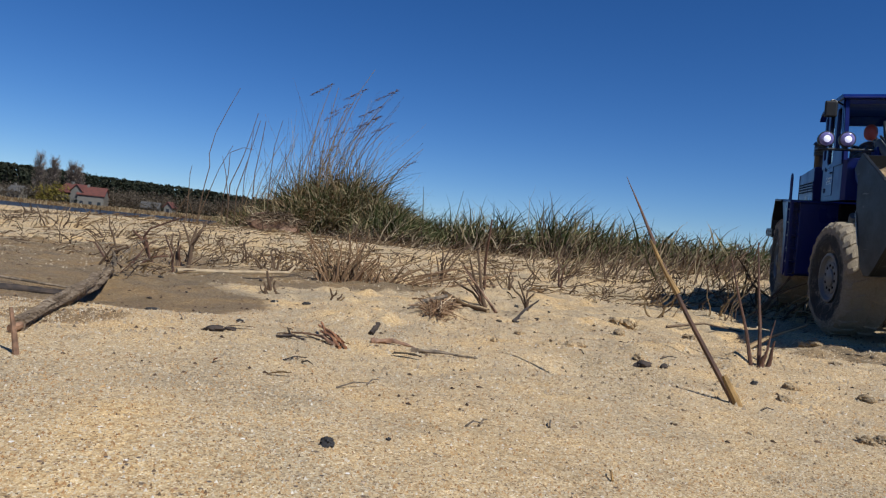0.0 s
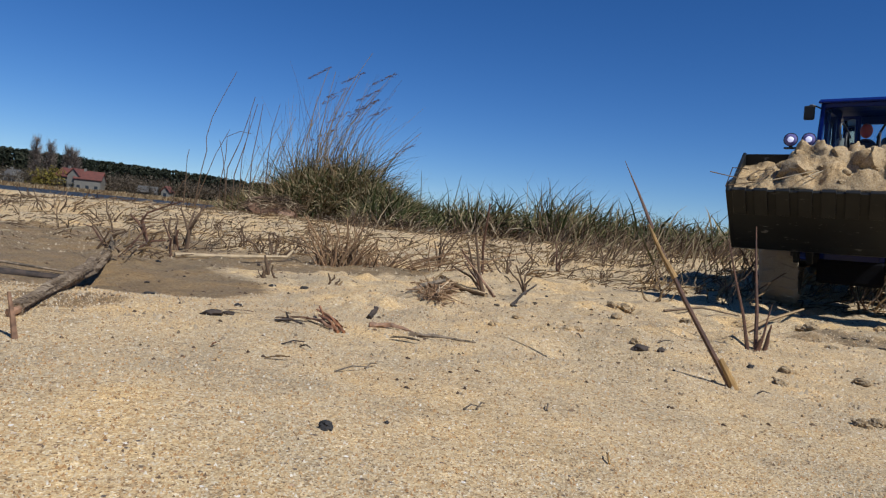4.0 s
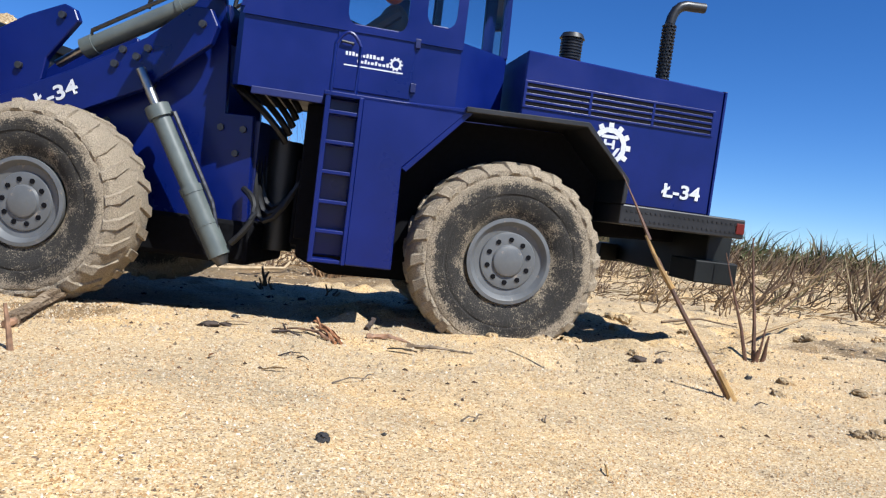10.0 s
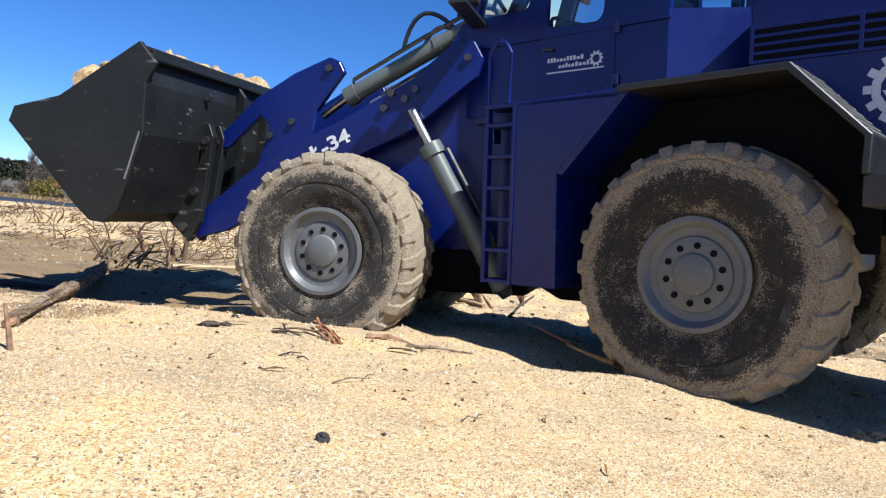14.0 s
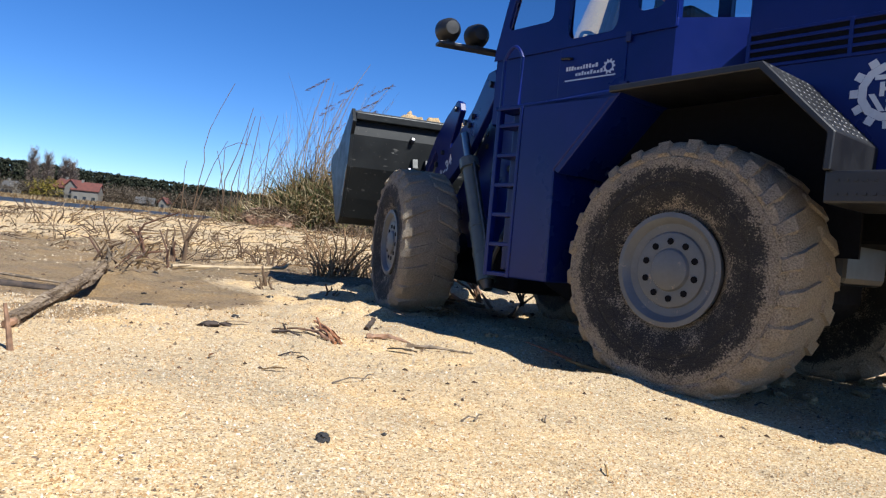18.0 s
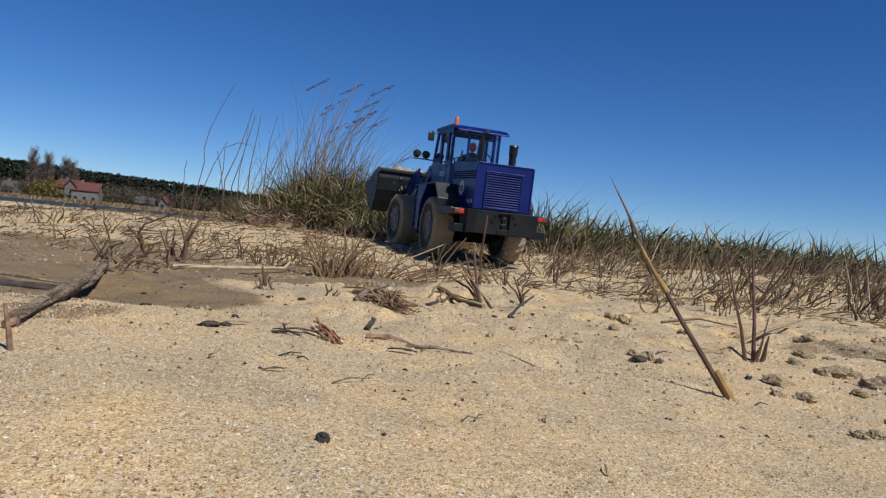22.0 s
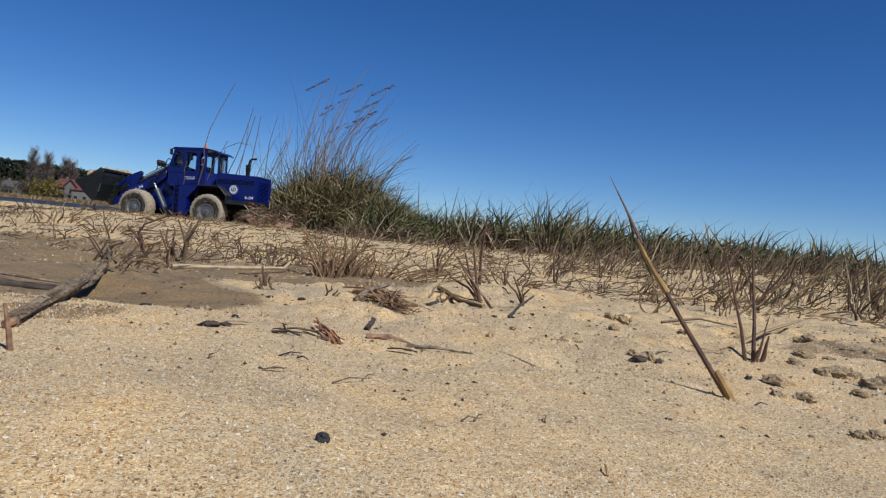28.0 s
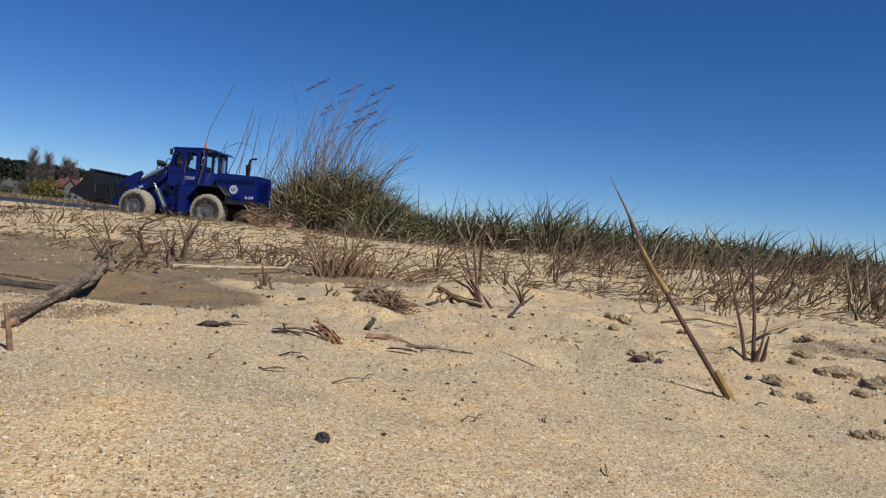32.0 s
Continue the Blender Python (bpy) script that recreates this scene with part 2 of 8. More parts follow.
PLUME = blade_material("reed_plume", ((0.0, (0.085, 0.045, 0.03)), (1.0, (0.20, 0.12, 0.085))))
WOOD = plain("weathered_wood", (0.205, 0.155, 0.105), 0.88, spread=0.55, scale=110.0, bumps=1.0)
def driftwood():
    """Weathered wood with long cracks and lighter ridges along the grain."""
    m, nt, b = material("weathered_wood_grain", 0.9, 0.0, 0.15)
    v = coords(nt)
    mp = node(nt, "ShaderNodeMapping", Scale=(420.0, 26.0, 420.0), Rotation=(0.0, 0.0, radians(-21)))
    nt.links.new(v, mp.inputs["Vector"])
    grain = noise_tex(nt, mp.outputs[0], 1.0, 6.0, 0.65)
    stain = noise_tex(nt, v, 38.0, 5.0)
    col = ramp(nt, grain, ((0.36, (0.034, 0.024, 0.016)), (0.43, (0.16, 0.115, 0.075)), (0.55, (0.27, 0.21, 0.145)), (0.7, (0.40, 0.335, 0.25))))
    col = mix(nt, 1.0, col, ramp(nt, stain, ((0.35, (0.55, 0.5, 0.46)), (0.6, (1.0, 0.97, 0.93)))), "MULTIPLY")
    nt.links.new(col, b.inputs["Base Color"])
    bump(nt, b, grain, 1.0, 0.002)
    return m


DRIFT = driftwood()
FOLD = plain("dry_leaf", (0.27, 0.15, 0.085), 0.7, spread=0.4, scale=140.0)
BARK = plain("dark_bark", (0.052, 0.036, 0.027), 0.8, spread=0.5, scale=120.0, bumps=0.4)
STONE = plain("dark_pebble", (0.03, 0.028, 0.028), 0.92, spread=0.4, scale=150.0, bumps=0.4)
CANE = plain("pale_cane", (0.50, 0.37, 0.215), 0.55, spread=0.22, scale=50.0)
RUST = plain("rusty_orange_leaf", (0.34, 0.15, 0.065), 0.65, spread=0.35, scale=90.0)
GOLD = plain("yellow_stem", (0.36, 0.21, 0.062), 0.55, spread=0.3, scale=60.0)
STEM = plain("red_brown_stem", (0.125, 0.058, 0.030), 0.6, spread=0.35, scale=90.0)
BLADE = blade_material("dead_grass_blade", ((0.0, (0.08, 0.052, 0.034)), (0.4, (0.17, 0.115, 0.072)), (0.65, (0.25, 0.175, 0.105)), (0.82, (0.14, 0.13, 0.05)), (1.0, (0.44, 0.35, 0.22))))
LITTER = blade_material("mixed_litter", ((0.0, (0.05, 0.032, 0.022)), (0.45, (0.11, 0.072, 0.045)), (0.75, (0.22, 0.155, 0.09)), (1.0, (0.5, 0.42, 0.29))))
RUSTY = blade_material("orange_brown_stubble", ((0.0, (0.10, 0.055, 0.03)), (0.4, (0.26, 0.15, 0.08)), (0.8, (0.42, 0.28, 0.16)), (1.0, (0.62, 0.50, 0.33))))
GRIT = blade_material("loose_sand_grains", ((0.0, (0.12, 0.085, 0.06)), (0.1, (0.36, 0.20, 0.085)), (0.3, (0.50, 0.33, 0.16)), (0.7, (0.56, 0.44, 0.28)), (0.94, (0.58, 0.48, 0.35)), (1.0, (0.74, 0.68, 0.58))), 0.4)
CRUMB = blade_material("crumbled_sand", ((0.0, (0.10, 0.07, 0.045)), (0.12, (0.30, 0.23, 0.155)), (0.6, (0.43, 0.345, 0.235)), (1.0, (0.55, 0.455, 0.325))))


# ---- building helpers ----
def link_mesh(name, verts, faces, mat, smooth=False):
    me = bpy.data.meshes.new(name)
    me.from_pydata(verts, [], faces)
    me.materials.append(mat)
    if smooth:
        me.shade_smooth()
    me.update()
    return new(name, me)


def part(name, bm, mat, parent, label="", smooth=False):
    """Links a bmesh as one mesh object under a thing or a part."""
    me = bpy.data.meshes.new(name)
    bmesh.ops.recalc_face_normals(bm, faces=bm.faces)
    bm.to_mesh(me)
    bm.free()
    me.materials.append(mat)
    if smooth:
        me.shade_smooth()
        me.set_sharp_from_angle(angle=radians(38))
    ob = new(name, me)
    if parent:
        ob.parent = parent
    return tagged(ob, label)


def box(x0, x1, y0, y1, z0, z1, bevel=0.0, bm=None):
    own = bmesh.new()
    bmesh.ops.create_cube(own, size=1.0, matrix=Matrix.Translation(((x0 + x1) / 2, (y0 + y1) / 2, (z0 + z1) / 2)) @ Matrix.Diagonal((x1 - x0, y1 - y0, z1 - z0, 1)))
    if bevel:
        bmesh.ops.bevel(own, geom=own.edges[:], offset=bevel, segments=2, affect="EDGES", profile=0.5)
    return join(bm, own)


def join(bm, own):
    if bm is None:
        return own
    me = bpy.data.meshes.new("tmp")
    own.to_mesh(me)
    own.free()
    bm.from_mesh(me)
    bpy.data.meshes.remove(me)
    return bm


def slab(profile, y0, y1, bevel=0.0, bm=None):
    """A plate with an x, z outline, from y0 to y1."""
    own = bmesh.new()
    vs = [own.verts.new((x, y0, z)) for x, z in profile]
    f = own.faces.new(vs)
    r = bmesh.ops.extrude_face_region(own, geom=[f])
    bmesh.ops.translate(own, vec=(0, y1 - y0, 0), verts=[g for g in r["geom"] if isinstance(g, bmesh.types.BMVert)])
    if bevel:
        bmesh.ops.bevel(own, geom=own.edges[:], offset=bevel, segments=1, affect="EDGES")
    return join(bm, own)


def rod(a, b, r0, r1=None, n=12, bm=None):
    a, b = Vector(a), Vector(b)
    d = b - a
    own = bmesh.new()
    m = Matrix.Translation((a + b) / 2) @ d.to_track_quat("Z", "Y").to_matrix().to_4x4()
    bmesh.ops.create_cone(own, cap_ends=True, segments=n, radius1=r0, radius2=r0 if r1 is None else r1, depth=d.length, matrix=m)
    return join(bm, own)


def tube(points, r, n=7, bm=None, taper=None):
    """A bent round bar or hose through the points."""
    own = bmesh.new()
    pts = [Vector(p) for p in points]
    rings = []
    for i, p in enumerate(pts):
        d = (pts[min(i + 1, len(pts) - 1)] - pts[max(i - 1, 0)]).normalized()
        q = d.to_track_quat("Z", "Y")
        rr = r if taper is None else r * taper[i]
        rings.append([own.verts.new(p + q @ Vector((math.cos(k * 2 * math.pi / n) * rr, math.sin(k * 2 * math.pi / n) * rr, 0))) for k in range(n)])
    for a, b in zip(rings, rings[1:]):
        for k in range(n):
            own.faces.new((a[k], a[(k + 1) % n], b[(k + 1) % n], b[k]))
    own.faces.new(rings[0][::-1])
    own.faces.new(rings[-1])
    return join(bm, own)


def arc(a, mid, b, n=8):
    """Points of a smooth bend from a over mid to b."""
    a, mid, b = Vector(a), Vector(mid), Vector(b)
    c = 2 * mid - (a + b) / 2
    return [(1 - t) ** 2 * a + 2 * t * (1 - t) * c + t * t * b for t in (i / n for i in range(n + 1))]


def lathe(profile, n=48, bm=None, caps=True):
    """A body turned about the y axis from (radius, y) pairs."""
    own = bmesh.new()
    rings = []
    for r, y in profile:
        rings.append([own.verts.new((r * math.cos(k * 2 * math.pi / n), y, r * math.sin(k * 2 * math.pi / n))) for k in range(n)])
    for a, b in zip(rings, rings[1:]):
        for k in range(n):
            own.faces.new((a[k], a[(k + 1) % n], b[(k + 1) % n], b[k]))
    if caps:
        for ring in (rings[0], rings[-1]):
            own.faces.new(ring)
    return join(bm, own)


def sized(bm):
    """Turns a body drawn in wheel diameters into metres."""
    bmesh.ops.scale(bm, vec=(U, U, U), verts=bm.verts)
    return bm


def empty(name, m):
    ob = new(name)
    ob.empty_display_size = 0.02
    ob.matrix_basis = m
    return ob


# ---- the ground ----
def smooth01(t):
    t = np.clip(t, 0, 1)
    return t * t * (3 - 2 * t)


def wave(x, y, k, seed):
    """Cheap rolling noise from a few crossing waves."""
    r = np.random.RandomState(seed)
    s = 0
    for i in range(6):
        a, p = r.uniform(0, 2 * math.pi), r.uniform(0, 2 * math.pi)
        f = k * r.uniform(0.6, 1.6)
        s = s + np.sin((x * math.cos(a) + y * math.sin(a)) * f + p + 0.8 * np.sin((x * math.sin(a) - y * math.cos(a)) * f * 0.6 + p * 2))
    return s / 6


def lay(x, y):
    """The lie of the sand at x, y."""
    x, y = np.asarray(x, float), np.asarray(y, float)
    right = smooth01((x - 0.2) / 0.9)
    h = 0.055 * smooth01((y - 1.55 + 0.35 * right) / 1.1) + 0.03 * right * smooth01((y - 1.0) / 1.6)
    h = h + 0.014 * smooth01((x - 0.35) / 0.3) * smooth01((0.75 - y) / 0.5)
    # crest on the far left with a hollow behind it
    left = smooth01((-0.25 - x) / 0.6)
    h = h + (0.010 - 0.024 * smooth01((-1.25 - x) / 0.5)) * left * smooth01((y - 2.0) / 0.8) * smooth01((3.25 - y) / 0.3)
    h = h - 0.062 * left * smooth01((y - 3.05) / 0.35) * smooth01((4.3 - y) / 0.6 + 0.2)
    # mound under the grass tuft
    h = h + 0.22 * np.exp(-(((x + 0.64) / 0.38) ** 2 + ((y - 4.0) / 0.26) ** 2))
    # damp hollow beside the driftwood, behind a low lip
    h = h - 0.012 * np.exp(-(((x + 0.36) / 0.2) ** 2 + ((y - 0.80) / 0.12) ** 2))
    h = h + 0.012 * np.exp(-(((x + 0.30) / 0.3) ** 2 + ((y - 0.50) / 0.16) ** 2))
    h = h + 0.012 * np.exp(-(((x + 0.14) / 0.13) ** 2 + ((y - 0.27) / 0.10) ** 2))
    h = h + 0.005 * np.exp(-(((x - 0.1) / 0.35) ** 2 + ((y - 0.57) / 0.06) ** 2))
    # the hollow behind the slanting shoot
    h = h - 0.014 * np.exp(-(((x - 0.12) / 0.055) ** 2 + ((y - 0.54) / 0.032) ** 2)) + 0.005 * np.exp(-(((x - 0.13) / 0.06) ** 2 + ((y - 0.482) / 0.022) ** 2))
    # loose sand heaped before the sunken wheel tracks
    h = h + 0.012 * np.exp(-(((x - 0.06) / 0.19) ** 2 + ((y - 1.22) / 0.13) ** 2)) + 0.009 * np.exp(-(((x - 0.29) / 0.10) ** 2 + ((y - 0.70) / 0.07) ** 2))
    # down to the lake bed, up again on the far shore
    h = h - 1.2 * smooth01((y - 4.6 - 0.5 * right) / 6.0)
    h = h + 1.25 * smooth01((y - 219) / 6.0) + 1.5 * smooth01((y - 226) / 60.0)
    return h


def relief(x, y):
    near = smooth01((6 - y) / 3)
    rough = smooth01((y - 0.5) / 0.2) * smooth01((2.6 - y) / 0.8) * (0.35 + 0.65 * smooth01((x + 0.25) / 0.2))
    knolls = 0.0062 * wave(x, y, 30, 11) + 0.0075 * (0.45 - np.abs(wave(x, y, 48, 12))) + 0.0030 * wave(x, y, 100, 13)
    return near * (knolls * rough + 0.004 * wave(x, y, 9, 3) + 0.0028 * wave(x, y, 26, 4) + 0.0016 * wave(x, y, 70, 5) * (0.45 + 1.3 * smooth01((y - 0.55) / 0.25)) + 0.0007 * wave(x, y, 160, 6))


def churn(xs, ys, z):
    """Scuffs, clots and little pits in the churned sand, added to the heights z over xs and ys."""
    rs = np.random.RandomState(7)
    for i in range(3000):
        fine = i > 1100
        px, py = rs.uniform(-1.0, 1.3), rs.uniform(0.42, 1.5 if fine else 2.4)
        r = rs.uniform(0.006, 0.011) if fine else rs.uniform(0.008, 0.022) * (0.6 + 0.4 * py)
        hgt = rs.uniform(-0.006, 0.0055) if fine else rs.uniform(-0.007, 0.007)
        if py < 0.62:
            hgt *= 0.3
        if px < -0.15 and 0.6 < py < 0.95:
            hgt *= 0.3
        k = rs.uniform(0.7, 1.4)
        i0, i1 = np.searchsorted(ys, (py - 3 * r, py + 3 * r))
        j0, j1 = np.searchsorted(xs, (px - 3 * r, px + 3 * r))
        sx, sy = np.meshgrid(xs[j0:j1], ys[i0:i1])
        z[i0:i1, j0:j1] += hgt * np.exp(-((sx - px) ** 2 + ((sy - py) * k) ** 2) / r ** 2)


GRID_X, GRID_Y = np.arange(-2.2, 3.2, 0.005), np.arange(0.0, 5.0, 0.005)
GRID = lay(*np.meshgrid(GRID_X, GRID_Y)) + relief(*np.meshgrid(GRID_X, GRID_Y))
churn(GRID_X, GRID_Y, GRID)


def ground_z(x, y):
    """The height of the sand at x, y, from a fine table near by."""
    if -2.2 < x < 3.18 and 0.0 < y < 4.98:
        u, v = (x + 2.2) / 0.005, y / 0.005
        i, j = int(u), int(v)
        u, v = u - i, v - j
        return float((GRID[j, i] * (1 - u) + GRID[j, i + 1] * u) * (1 - v) + (GRID[j + 1, i] * (1 - u) + GRID[j + 1, i + 1] * u) * v)
    return float(lay(x, y))


def steps(spans):
    out = [spans[0][0]]
    for a, b, s0, s1 in spans:
        p, n = a, 0
        while p < b - 1e-9:
            f = (p - a) / (b - a)
            p += s0 * (1 - f) + s1 * f
            out.append(min(p, b))
    return np.array(out)


def build_ground():
    xs = steps([(-600, -60, 60, 20), (-60, -6, 12, 1.0), (-6, -1.6, 0.4, 0.05), (-1.6, -0.5, 0.03, 0.007), (-0.5, 0.6, 0.0055, 0.0055),
                (0.6, 1.8, 0.007, 0.03), (1.8, 6, 0.06, 0.5), (6, 60, 1.0, 12), (60, 600, 20, 60)])
    ys = steps([(-60, -3, 12, 0.8), (-3, 0.1, 0.3, 0.02), (0.1, 1.2, 0.0055, 0.0055), (1.2, 2.0, 0.006, 0.012), (2.0, 4.8, 0.014, 0.04), (4.8, 12, 0.06, 0.6), (12, 215, 1.5, 20), (215, 900, 6, 80)])
    gx, gy = np.meshgrid(xs, ys)
    z = lay(gx, gy) + relief(gx, gy)
    churn(xs, ys, z)
    n, m = gx.shape
    co = np.stack([gx, gy, z], -1).reshape(-1, 3)
    idx = np.arange(n * m).reshape(n, m)
    quads = np.stack([idx[:-1, :-1], idx[:-1, 1:], idx[1:, 1:], idx[1:, :-1]], -1).reshape(-1, 4)
    me = bpy.data.meshes.new("ground")
    me.vertices.add(n * m)
    me.vertices.foreach_set("co", co.ravel())
    me.loops.add(quads.size)
    me.loops.foreach_set("vertex_index", quads.ravel())
    me.polygons.add(len(quads))
    me.polygons.foreach_set("loop_start", np.arange(0, quads.size, 4))
    me.update(calc_edges=True)
    me.shade_smooth()
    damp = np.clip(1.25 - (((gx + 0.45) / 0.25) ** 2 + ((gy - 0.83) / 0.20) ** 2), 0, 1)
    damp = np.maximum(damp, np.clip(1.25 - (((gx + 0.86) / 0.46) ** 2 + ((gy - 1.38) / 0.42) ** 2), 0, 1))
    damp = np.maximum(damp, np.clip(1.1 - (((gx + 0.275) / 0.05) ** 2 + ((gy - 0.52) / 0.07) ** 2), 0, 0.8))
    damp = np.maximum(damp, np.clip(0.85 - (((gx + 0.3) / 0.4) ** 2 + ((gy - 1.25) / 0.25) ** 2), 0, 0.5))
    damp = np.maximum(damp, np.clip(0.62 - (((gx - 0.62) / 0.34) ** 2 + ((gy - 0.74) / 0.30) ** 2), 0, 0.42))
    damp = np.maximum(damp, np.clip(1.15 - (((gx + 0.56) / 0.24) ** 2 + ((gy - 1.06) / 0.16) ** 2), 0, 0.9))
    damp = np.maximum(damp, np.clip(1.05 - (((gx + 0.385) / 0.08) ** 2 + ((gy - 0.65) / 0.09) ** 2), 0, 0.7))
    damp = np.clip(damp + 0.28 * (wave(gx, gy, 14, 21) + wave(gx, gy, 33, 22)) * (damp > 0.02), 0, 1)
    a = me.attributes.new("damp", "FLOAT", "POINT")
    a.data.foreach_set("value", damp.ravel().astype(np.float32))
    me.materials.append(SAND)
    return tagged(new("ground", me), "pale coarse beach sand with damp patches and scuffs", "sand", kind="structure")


ground = build_ground()

# the lake
WATER, wnt, wb = material("lake_water", 0.35, 0.0, 0.06)
wb.inputs["Base Color"].default_value = (0.03, 0.034, 0.04, 1)
wb.inputs["IOR"].default_value = 1.09
bump(wnt, wb, noise_tex(wnt, coords(wnt), 1.4, 5.0), 0.5, 0.3)
water = link_mesh("water", [(-600, 4.9, -0.33), (600, 4.9, -0.33), (600, 240, -0.33), (-600, 240, -0.33)], [(0, 1, 2, 3)], WATER)
tagged(water, "dark blue rippled lake behind the beach", "water", kind="structure")

# ---- the toy wheel loader ----
U = 0.17        # the diameter of its tyres, by which its parts are drawn
PIVOT = 1.2     # its steering joint, ahead of the rear axle
AXLE = 1.031    # the front axle, ahead of the joint
loader = empty("toy_wheel_loader", Matrix())
tagged(loader, "blue radio-controlled toy wheel loader with dusty tyres on the sand", "toy loader")


def hood_and_frame():
    part("chassis", sized(slab([(-1.25, 0.9), (-1.25, 0.7), (-0.34, 0.66), (-0.28, 0.42), (1.12, 0.42), (1.12, 0.9)], -0.27, 0.27, 0.012)), NEARBLACK, loader)
    part("battery_case", sized(box(0.62, 1.1, -0.36, 0.36, 0.46, 1.2, 0.01)), NEARBLACK, loader, "dark case under the cab")
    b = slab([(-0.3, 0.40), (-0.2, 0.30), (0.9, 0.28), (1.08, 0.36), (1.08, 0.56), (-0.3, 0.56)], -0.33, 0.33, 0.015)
    part("gearbox", sized(b), NEARBLACK, loader, "dark gearbox and belly plate")
    part("drive_shaft", sized(rod((0.9, 0, 0.42), (1.35, 0, 0.42), 0.05, n=12)), BLACK, loader, "", True)
    part("rear_axle", sized(rod((0, -0.7, 0.5), (0, 0.7, 0.5), 0.11, n=16)), BLACK, loader)
    b = slab([(-1.288, 0.883), (-1.288, 1.616), (-0.058, 1.661), (-0.058, 0.883)], -0.48, 0.48, 0.008)
    hood = part("engine_hood", sized(b), BLUE, loader, "glossy blue engine hood")
    for s in (1, -1):
        part("side_vent", sized(box(-1.224, -0.074, s * 0.4812, s * 0.484, 1.355, 1.488)), NEARBLACK, hood, "dark mesh behind the vent slats")
        for k in range(5):
            z = 1.352 + 0.034 * k
            part("slat", sized(box(-1.235, -0.064, s * 0.482, s * 0.488, z - 0.007, z + 0.007, 0.002)), BLUE, hood)
        for x in (-1.235, -0.85, -0.46, -0.068):
            part("vent_post", sized(box(x - 0.008, x + 0.008, s * 0.482, s * 0.489, 1.345, 1.495, 0.002)), BLUE, hood)
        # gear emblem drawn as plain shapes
        bm = bmesh.new()
        cx, cz, n = -0.606, 1.203, 12
        for k in range(n):
            a = 2 * math.pi * k / n
            ring = [((0.078 if j < 2 else 0.108), a + w) for j, w in ((0, -0.27), (1, 0.27), (2, 0.27), (3, -0.27))]
            bm.faces.new([bm.verts.new((cx + r * math.cos(t), s * 0.4835, cz + r * math.sin(t))) for r, t in ring])
            tooth = [(0.106, a - 0.15), (0.106, a + 0.15), (0.134, a + 0.11), (0.134, a - 0.11)]
            bm.faces.new([bm.verts.new((cx + r * math.cos(t), s * 0.4835, cz + r * math.sin(t))) for r, t in tooth])
        for q in ([(-.052, .062), (.052, .062), (.052, .044), (-.052, .044)], [(-.034, .036), (-.018, .036), (-.018, -.016), (-.034, -.016)], [(.018, .036), (.034, .036), (.034, -.016), (.018, -.016)], [(-.02, .016), (.02, .016), (.02, .004), (-.02, .004)], [(-.07, -.005), (-.05, -.005), (-.012, -.07), (-.032, -.07)], [(.05, -.005), (.07, -.005), (.032, -.07), (.012, -.07)], [(-.012, -.07), (.0, -.07), (.012, -.03), (-.004, -.03)], [(.0, -.07), (.012, -.07), (.004, -.03), (-.012, -.03)]):
            bm.faces.new([bm.verts.new((cx - s * x, s * 0.4835, cz + z)) for x, z in q])
        tagged(part("gear_emblem", sized(bm), WHITE, hood, "white gear emblem"), kind="stuff")
        letters("Ł-34", 0.115, (-0.97 if s > 0 else -1.219, s * 0.4835, 0.957), s, hood, 0.25)
    # rear grille
    grille = part("rear_grille", sized(box(-1.2925, -1.289, -0.29, 0.31, 0.925, 1.475)), NEARBLACK, hood, "dark radiator grille with blue slats")
    for k in range(15):
        z = 0.935 + 0.0377 * k
        part("slat", sized(slab([(-1.292, z), (-1.305, z - 0.012), (-1.308, z - 0.006), (-1.292, z + 0.012)], -0.285, 0.305)), BLUE, hood)
    for y in (-0.295, 0.315):
        part("grille_frame", sized(box(-1.312, -1.289, y - 0.012, y + 0.012, 0.915, 1.487, 0.003)), BLUE, hood)
    for z in (0.918, 1.484):
        part("grille_frame", sized(box(-1.311, -1.289, -0.307, 0.327, z - 0.011, z + 0.011, 0.003)), BLUE, hood)
    for y in (-0.476, 0.476):
        part("hood_edge", sized(box(-1.301, -1.286, y - 0.012, y + 0.012, 0.885, 1.618, 0.003)), BLUE, hood)
    part("hood_edge", sized(box(-1.301, -1.286, -0.463, 0.463, 1.6, 1.624, 0.003)), BLUE, hood)
    # air cleaner and exhaust
    ribs = [(r, 1.84 + 0.02 * k + d) for k in range(7) for r, d in ((0.068, 0.0), (0.076, 0.003), (0.076, 0.010), (0.068, 0.013))]
    b = lathe([(0.06, 1.62), (0.062, 1.83)] + ribs + [(0.068, 1.98), (0.088, 1.982), (0.07, 2.015), (0.001, 2.02)], 20)
    bmesh.ops.rotate(b, matrix=Matrix.Rotation(radians(90), 3, "X"), verts=b.verts)
    bmesh.ops.translate(b, vec=(-0.60, -0.36, 0), verts=b.verts)
    part("air_cleaner", sized(b), BLACK, hood, "black ribbed air cleaner", True)
    b = tube([(-0.95, 0.33, 1.6), (-0.95, 0.33, 1.98)] + arc((-0.95, 0.33, 1.99), (-0.99, 0.33, 2.09), (-1.08, 0.33, 2.115), 5) + [(-1.16, 0.33, 2.12)], 0.03, 12)
    ex = part("exhaust_pipe", sized(b), BLACK, hood, "bent black exhaust pipe", True)
    b = bmesh.new()
